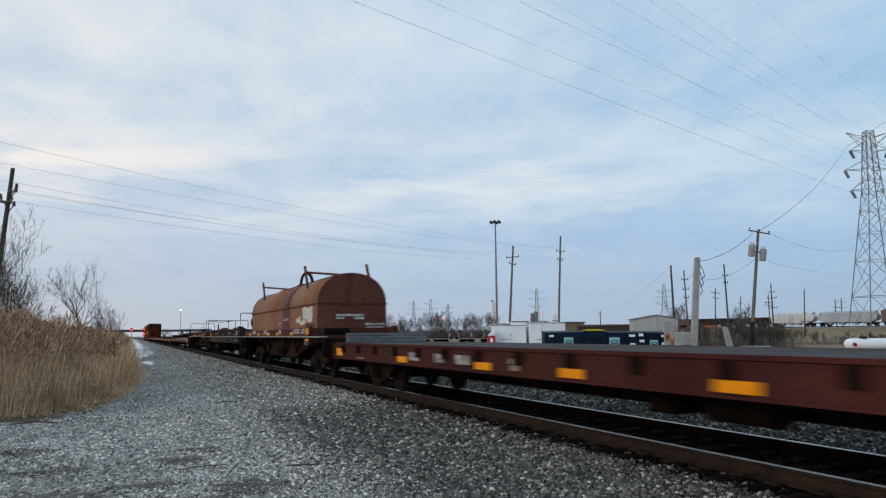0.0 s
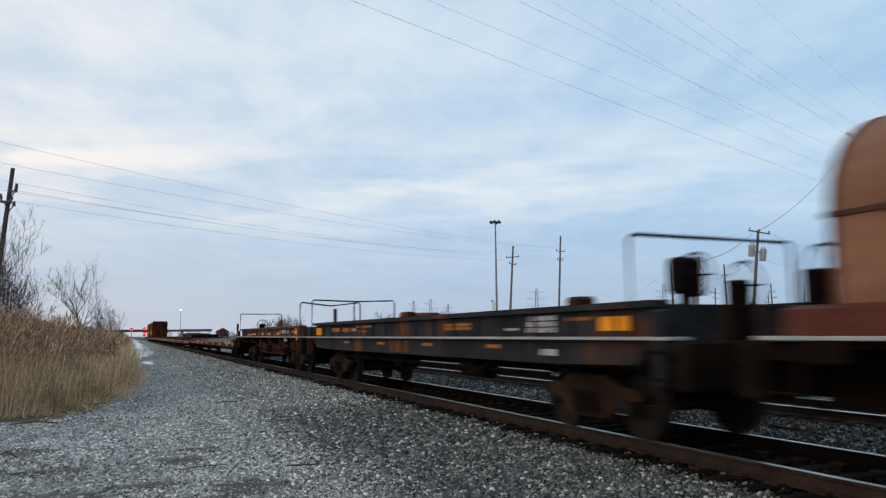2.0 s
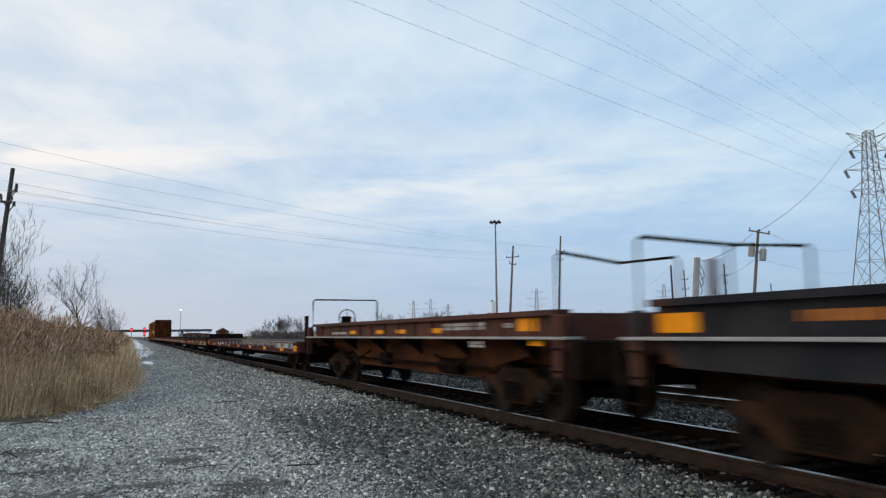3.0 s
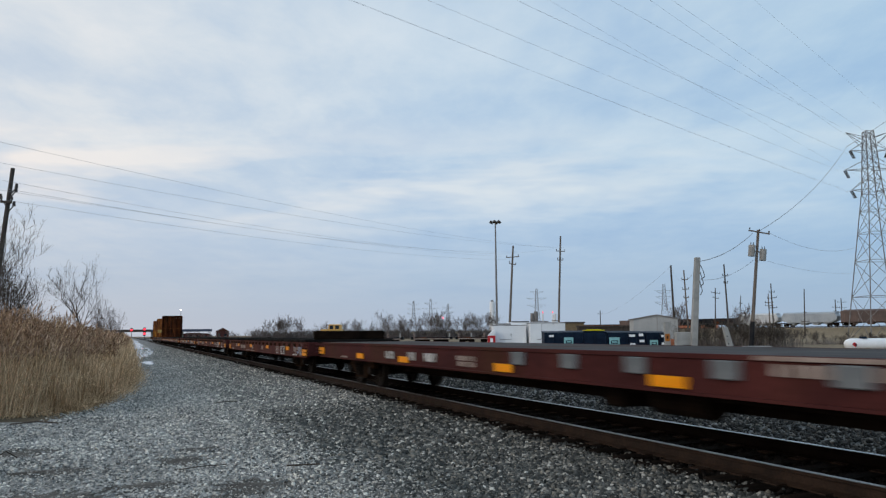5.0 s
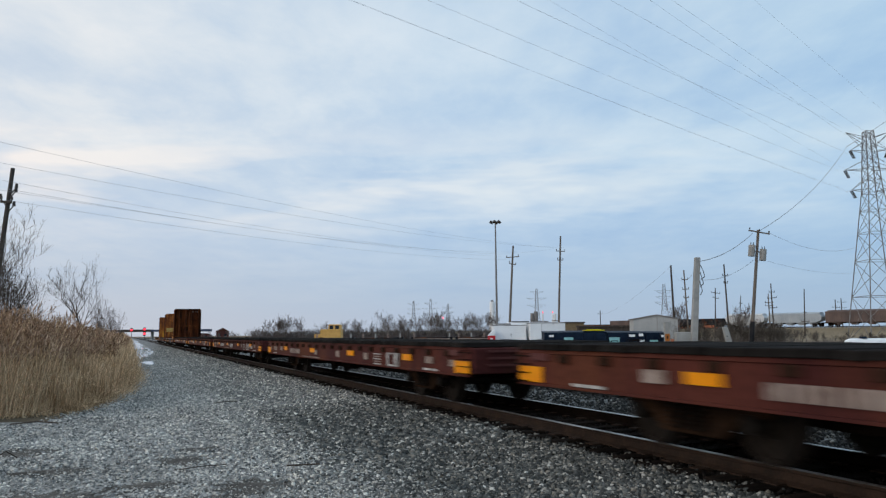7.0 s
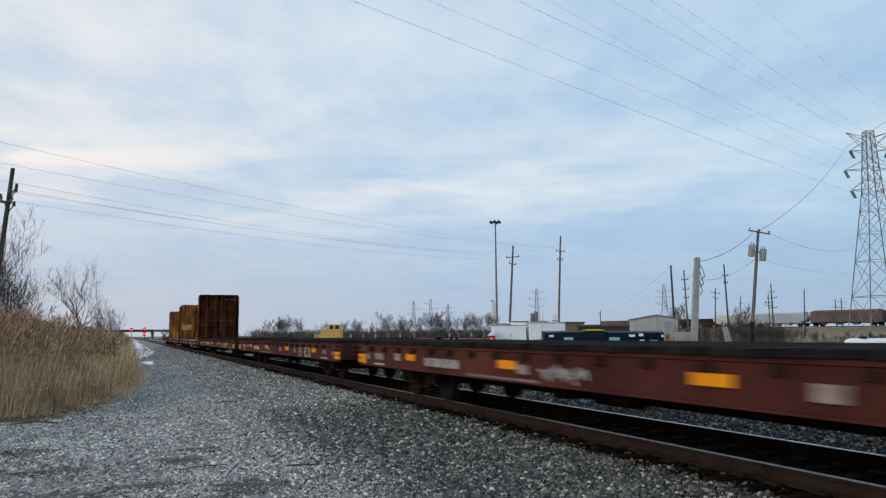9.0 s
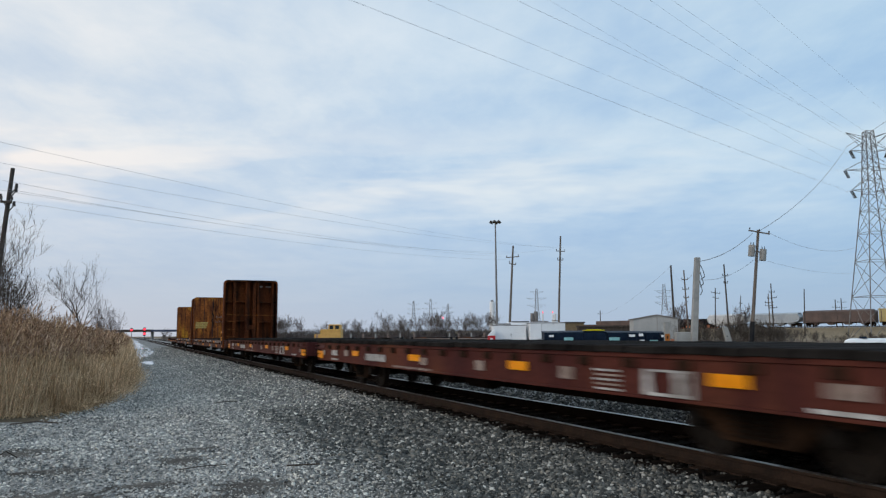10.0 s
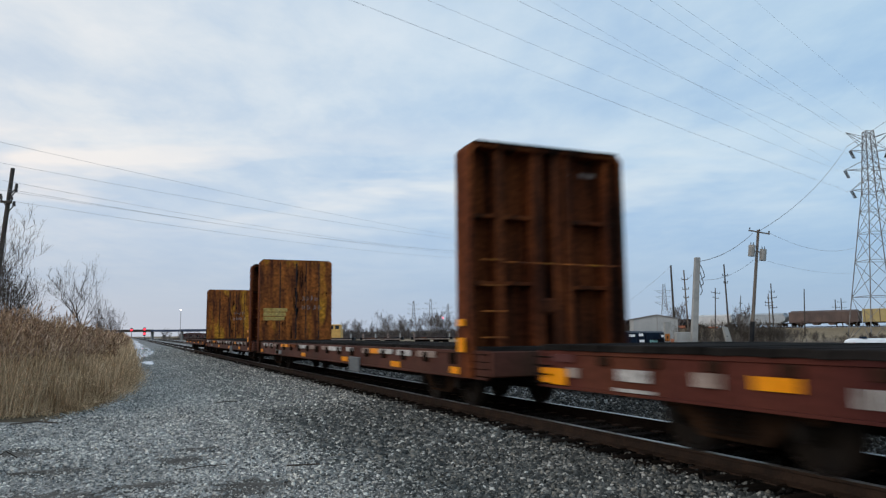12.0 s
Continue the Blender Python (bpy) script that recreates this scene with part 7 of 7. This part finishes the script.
# ---------------------------------------------------------------- distance


def far_woods():
    """A belt of small bare trees and scrub across the distance."""
    rnd = random.Random(77)
    segs = []

    def tree(x, y, high, top=3):
        base = Vector((x, y, -0.4))
        d = Vector((rnd.gauss(0, 0.08), rnd.gauss(0, 0.08), 1)).normalized()
        grow(segs, rnd, base, d, high * rnd.uniform(0.40, 0.5), 0.0085 * high, 0, top)

    for k in range(60):
        tree(80 + 50 * rnd.random() ** 0.8, 254 - 16 * rnd.random(), rnd.uniform(6.0, 10.5), 4)
    for k in range(16):
        tree(44 + 15 * rnd.random(), 262 - 8 * rnd.random(), rnd.uniform(6.5, 8.8), 4)
    for k in range(12):
        tree(62 + 18 * rnd.random(), 258 - 8 * rnd.random(), rnd.uniform(4.5, 7.5), 4)
    for k in range(170):
        x = 40 + 84 * rnd.random()
        tree(x, 262 - (x - 50) * 0.2 + 8 * rnd.random(), rnd.uniform(2.6, 5.2), 3)
    for k in range(70):
        tree(14 + 60 * rnd.random(), 352 - 20 * rnd.random(), rnd.uniform(2.0, 5.5), 3)
    for k in range(80):
        tree(118 + 120 * rnd.random(), 300 - 60 * rnd.random(), rnd.uniform(3.5, 6.5), 2)
    ob = new("far_woods", seg_mesh(segs, M["hazebark"], "far_woods", 0.016))
    tagged(ob, "distant belt of grey leafless trees", "woods", kind="stuff")


far_woods()


def far_hedge():
    """A dense brushy hedge before the far trees."""
    rng = np.random.default_rng(8)
    V, F, base = [], [], 0
    for x0, y0, x1, y1, n, lo, hi in ((40, 262, 130, 236, 11000, 1.6, 5.0), (54, 63, 63, 57, 1800, 0.8, 2.9), (74, 66, 92, 56, 1400, 0.3, 1.3), (124, 230, 250, 200, 5000, 1.0, 3.2), (14, 345, 70, 335, 2500, 0.6, 2.4)):
        f = rng.random(n)
        b = np.stack([x0 + (x1 - x0) * f + rng.normal(0, 0.8, n), y0 + (y1 - y0) * f + rng.normal(0, 1.2, n), np.full(n, -0.4)], 1)
        d = np.stack([rng.normal(0, 0.22, n), rng.normal(0, 0.22, n), np.ones(n)], 1)
        wide = np.clip(np.hypot(b[:, 0], b[:, 1]) / 260, 0.22, 1)
        high = lo + (hi - lo) * rng.random(n) * (0.7 + 0.3 * np.sin(f * 60) * np.sin(f * 23 + 1))
        v, q, _ = ribbons(b, d, high, rng.uniform(0.05, 0.16, n) * wide, rng, 2, 0.1, 0.25)
        V.append(v), F.append(q + base)
        base += len(v)
    tagged(new("far_hedge", bulk_mesh("far_hedge", np.concatenate(V), np.concatenate(F), 4, M["hazebark"])), "distant brown brushy hedge along the yard", "hedge", kind="stuff")


far_hedge()


def scrub(name, x0, x1, y0, y1, n, high, mat, label, seed, least=0.006):
    rnd = random.Random(seed)
    segs = []
    for k in range(n):
        f = rnd.random()
        x, y = x0 + (x1 - x0) * f + rnd.gauss(0, 1.2), y0 + (y1 - y0) * f + rnd.gauss(0, 1.2)
        d = Vector((rnd.gauss(0, 0.3), rnd.gauss(0, 0.3), 1)).normalized()
        grow(segs, rnd, Vector((x, y, -0.4)), d, high * rnd.uniform(0.3, 0.5), 0.008 * high, 0, 4 if k % 2 else 3)
    tagged(new(name, seg_mesh(segs, M[mat], name, least)), label, "scrub", kind="stuff")


scrub("yard_scrub", 54.0, 63.5, 61.5, 56.5, 95, 2.9, "bark", "dense dark leafless scrub along the yard", 5)
scrub("bank_scrub", 74, 88, 64, 56, 30, 1.7, "bark", "dark leafless scrub on the grassy bank", 6)
bare_tree(80.5, 93.0, 6.6, 31, 2, 4, 0.018, 0.15, "hazebark")
bare_tree(88.5, 88.0, 6.4, 32, 2, 4, 0.018, 0.15, "hazebark")


def low_building(name, x, y, w, d, h, mat, label, turn=-25, roof=None, windows=0):
    b = thing(name, put(x, y, turn), label, "building")
    part("wall", block(0, w, 0, d, 0, h), M[mat], b)
    part("roof", prism([(-0.3, h), (w + 0.3, h), (w * 0.5, h + (roof if roof else 0.4))], "y", -0.3, d + 0.3) if roof else block(-0.2, w + 0.2, -0.2, d + 0.2, h, h + 0.3), M["darkpole" if not roof else "brown"], b)
    for k in range(windows):
        wn = part("window", block(w * (k + 0.5) / windows - 0.6, w * (k + 0.5) / windows + 0.6, -0.06, 0.0, h * 0.4, h * 0.7), M["glass"], b)
        part("window_sill", block(w * (k + 0.5) / windows - 0.7, w * (k + 0.5) / windows + 0.7, -0.12, 0.0, h * 0.36, h * 0.4), M["concrete"], wn)
    return b


low_building("warehouse", 97.0, 155.5, 6.6, 5, 4.0, "field", "distant tan warehouse block")
low_building("dark_sheds", 74.5, 112.0, 9.5, 4, 2.6, "darkpole", "long low dark sheds across the yard", -27)
low_building("brick_row", 170, 262, 60, 8, 4.6, "safety", "far row of orange brick buildings", -27, None, 12)
low_building("farmhouse", 37.6, 352.0, 5.5, 4, 3.6, "maroon", "far farmhouse with pitched roof", -10, 1.6, 2)
low_building("farm_barn", 22.0, 356.0, 13, 6, 2.6, "maroon", "long low far barn", -10, 0.5, 4)


def works():
    w = thing("chimney", put(160.0, 314.0), "distant white tapered chimney stack", "chimney")
    part("stack", tube(bmesh.new(), (0, 0, 0), (0, 0, 16.6), 1.7, 1.2, 14), M["panel"], w)
    part("cap", tube(bmesh.new(), (0, 0, 16.6), (0, 0, 17.4), 0.7, 0.6, 10), M["lattice"], w)
    for k, (x, y, h, m_) in enumerate(((177.5, 306.5, 11.0, "lattice"), (179.0, 305.6, 11.8, "lattice"), (187.0, 302.0, 10.5, "panel"))):
        s = thing("process_tower", put(x, y), "far grey plant tower on the horizon", "tower", "plant towers on the horizon")
        part("column", tube(bmesh.new(), (0, 0, 0), (0, 0, h), 1.0, 0.9, 12), M[m_], s)
        part("platform", tube(bmesh.new(), (0, 0, h * 0.7), (0, 0, h * 0.7 + 0.3), 1.4, 1.4, 10), M["lattice"], s)
    for k, x in enumerate((181.8, 186.0)):
        s = thing("beacon_mast", put(x, 304.0 - k * 2), "far slim mast with a red beacon", "mast", "red beacon masts")
        part("mast", tube(bmesh.new(), (0, 0, 0), (0, 0, 11.0), 0.35, 0.3, 8), M["panel"], s)
        part("beacon", tube(bmesh.new(), (0, 0, 11.0), (0, 0, 11.8), 0.3, 0.25, 8), M["beacon"], s)
    s = thing("beacon_mast", put(112.0, 262.0), "far slim mast with a red beacon", "mast", "red beacon masts")
    part("mast", tube(bmesh.new(), (0, 0, 0), (0, 0, 7.4), 0.12, 0.10, 8), M["lattice"], s)
    part("beacon", tube(bmesh.new(), (0, 0, 7.4), (0, 0, 8.0), 0.42, 0.34, 8), M["beacon"], s)


works()


def far_crossing():
    b = thing("far_bridge", put(-14, 338, -14, 0), "dark low girder bridge crossing the line far off", "bridge")
    for k in range(4):
        part("girder", block(k * 12.0, k * 12.0 + 11.9, 0, 5, 3.15, 4.05 + 0.12 * (k % 2), 0.05), M["bridgesteel" if k > 1 else "darkpole"], b)
        part("pier", block(k * 12.0 - 0.3, k * 12.0 + 0.3, 1.0, 4.0, -0.5, 3.17), M["concrete"], b)
    for x, y, z in ((1.75, 326.0, 4.0), (6.6, 324.0, 4.2), (6.6, 324.0, 2.4)):
        s = thing("signal", pose(x, y, -0.4), "railway signal mast showing a red light", "signal", "red railway signals")
        part("mast", tube(bmesh.new(), (0, 0, -0.1), (0, 0, z + 1.0), 0.10, 0.10, 8), M["darkpole"], s)
        hd = part("head", block(-0.5, 0.5, -0.1, 0.25, z - 0.4, z + 1.1, 0.08), M["black"], s)
        part("lens", tube(bmesh.new(), (0, -0.16, z + 0.35), (0, -0.10, z + 0.35), 0.36, 0.40, 12), M["signal"], hd)
    s = thing("yard_lamp", pose(13.3, 212.4, -0.4), "lit lamp on a thin far pole", "street lamp")
    part("pole", tube(bmesh.new(), (0, 0, -0.1), (0, 0, 8.7), 0.07, 0.05, 8), M["lattice"], s)
    part("lamp_head", tube(bmesh.new(), (-0.24, 0, 8.78), (0.24, 0, 8.78), 0.17, 0.17, 10), M["lamp"], s)


far_crossing()

# ---------------------------------------------------------------- the far train on its bank
FAR_CARS = []
FAR_A, FAR_U, RAIL_Z = Vector((175.74, 127.14, 0)), Vector((-0.3064, 0.9519, 0)), 2.45


def far_bank():
    n = Vector((FAR_U.y, -FAR_U.x, 0))  # away from the camera
    prof = [(-34, -0.6), (-26, -0.3), (-9, 1.3), (-4.2, RAIL_Z - 0.3), (5, RAIL_Z - 0.3), (25, -0.8)]
    bm = bmesh.new()
    rows = []
    for s in np.linspace(-160, 260, 70):
        row = []
        for d, z in prof:
            wob = 0.25 * noise.noise((s * 0.11, d * 0.2, 1)) if -30 < d < -5 else 0
            row.append(bm.verts.new(FAR_A + FAR_U * float(s) + n * d + Vector((0, 0, z + wob))))
        rows.append(row)
    for a, b in zip(rows, rows[1:]):
        for k in range(len(prof) - 1):
            bm.faces.new((a[k], b[k], b[k + 1], a[k + 1]))
    ob = new("railway_bank", mesh_of("railway_bank", bm, M["field"]))
    tagged(ob, "dry tan grass bank carrying the far railway", "embankment", kind="structure")
    for s in (-0.75, 0.75):
        bm = tube(bmesh.new(), FAR_A - FAR_U * 160 + n * s + Vector((0, 0, RAIL_Z - 0.12)), FAR_A + FAR_U * 260 + n * s + Vector((0, 0, RAIL_Z - 0.12)), 0.12, 0.12, 4)
        tagged(new("bank_rail", mesh_of("bank_rail", bm, M["rail_side"])), "rusty rail on the far bank", "rail", kind="structure")


far_bank()


def far_car(s0, s1, mat, kind, label):
    ln = s1 - s0 - 0.9
    c = FAR_A + FAR_U * ((s0 + s1) / 2)
    turn = math.degrees(math.atan2(FAR_U.y, FAR_U.x))
    ob = thing("hopper_car" if kind == "hopper" else "boxcar" if kind == "box" else "gondola_car", pose(c.x, c.y, RAIL_Z, 0, 0, turn), label, "freight car", "cars of the far train")
    h = ln / 2
    if kind == "hopper":
        prof = [(-h, 2.6), (-h + 0.6, 3.5), (h - 0.6, 3.5), (h, 2.6), (h - 0.2, 1.6), (h - 1.8, 1.0), (-h + 1.8, 1.0), (-h + 0.2, 1.6)]
        if mat == "hopper_brown":
            prof = [(-h, 3.9), (h, 3.9), (h, 1.0), (-h, 1.0)]
        b = part("body", prism(prof, "y", -1.5, 1.5, 0.06), M[mat], ob)
        top = max(z for _, z in prof)
        part("roof", prism([(-1.45, top), (1.45, top), (0.6, top + 0.35), (-0.6, top + 0.35)], "x", -h + 0.5, h - 0.5), M[mat], b)
        for k in range(4):
            xx = -h + 2.6 + (2 * h - 5.2) * k / 3
            part("chute", prism([(xx - 1.2, 1.02), (xx + 1.2, 1.02), (xx + 0.4, 0.35), (xx - 0.4, 0.35)], "y", -1.0, 1.0), M[mat], ob)
        for k in range(11):
            xx = -h + 0.9 + (2 * h - 1.8) * k / 10
            for s in (-1, 1):
                part("rib", block(xx - 0.05, xx + 0.05, s * 1.53 - 0.06, s * 1.53 + 0.06, 1.15, top - 0.9), M[mat], b)
    elif kind == "box":
        b = part("body", block(-h, h, -1.5, 1.5, 1.0, 4.3, 0.05), M[mat], ob)
        for k in range(9):
            xx = -h + 0.6 + (2 * h - 1.2) * k / 8
            part("rib", block(xx - 0.08, xx + 0.08, 1.5, 1.58, 1.05, 4.2), M["hopper_brown"], b)
        part("door", block(-1.4, 1.4, 1.5, 1.60, 1.1, 4.0), M["hopper_brown"], b)
    else:
        b = part("body", block(-h, h, -1.5, 1.5, 0.9, 2.7, 0.05), M[mat], ob)
        for k in range(9):
            xx = -h + 0.6 + (2 * h - 1.2) * k / 8
            part("rib", block(xx - 0.08, xx + 0.08, 1.5, 1.58, 0.95, 2.6), M[mat], b)
    part("sill", block(-h - 0.3, h + 0.3, -0.4, 0.4, 0.75, 1.02), M["grime"], ob)
    for s in (-1, 1):
        tr = part("truck", block(s * (h - 1.6) - 1.1, s * (h - 1.6) + 1.1, -1.05, 1.05, 0.4, 0.8, 0.03), M["grime"], ob)
        for w in (-0.85, 0.85):
            part("wheel", tube(bmesh.new(), (s * (h - 1.6) + w, 0.7, 0.42), (s * (h - 1.6) + w, 0.85, 0.42), 0.42, 0.42, 12), M["wheel"], tr)
            part("wheel", tube(bmesh.new(), (s * (h - 1.6) + w, -0.85, 0.42), (s * (h - 1.6) + w, -0.7, 0.42), 0.42, 0.42, 12), M["wheel"], tr)
    FAR_CARS.append((ob, FAR_U * 1.92))
    return ob


far_car(-50.5, -34.4, "hopper_brown", "box", "dull brown boxcar in the far train")
far_car(-34.0, -17.8, "boxcar", "box", "faded yellow boxcar in the far train")
far_car(-17.6, 0.9, "hopper_brown", "hopper", "dull brown covered hopper in the far train")
far_car(0.9, 16.4, "hopper_grey", "hopper", "pale grey covered hopper in the far train")
far_car(16.4, 29.0, "hopper_white", "hopper", "whitish covered hopper in the far train")
far_car(29.2, 40.2, "black", "gondola", "black gondola in the far train")
far_car(40.6, 54.0, "black", "gondola", "black gondola in the far train")
far_car(54.4, 70.0, "hopper_brown", "gondola", "dark brown gondola in the far train")

# ---------------------------------------------------------------- what moves


def travelled(t):
    return 16.4387 * t + 0.054 * t * t


def motions():
    for car in CARS:
        x, y, z = car.location
        walk(car, [(t, pose(x, y - travelled(t), z)) for t in range(13)])
    # the wheels roll; every wheelset turns at the same rate
    spin = [(k / FPS, math.degrees(travelled(k / FPS) / WHEEL_R)) for k in range(12 * FPS + 1)]
    rows = {}
    for ws in WHEELSETS:
        x, y, z = ws.location
        key = (round(x, 3), round(y, 3), round(z, 3))
        if key not in rows:
            walk(ws, [(t, pose(x, y, z, a)) for t, a in spin])
            rows[key] = ws
        else:
            ws.rotation_mode = "QUATERNION"
            ws.animation_data_create()
            ws.animation_data.action = rows[key].animation_data.action
            ws.animation_data.action_slot = rows[key].animation_data.action_slot
    for ob, way in FAR_CARS:
        x, y, z = ob.location
        turn = math.degrees(math.atan2(way[1], way[0]))
        walk(ob, [(t, pose(x + way[0] * t, y + way[1] * t, z, 0, 0, turn)) for t in (0.0, 6.0, 12.0)])


motions()
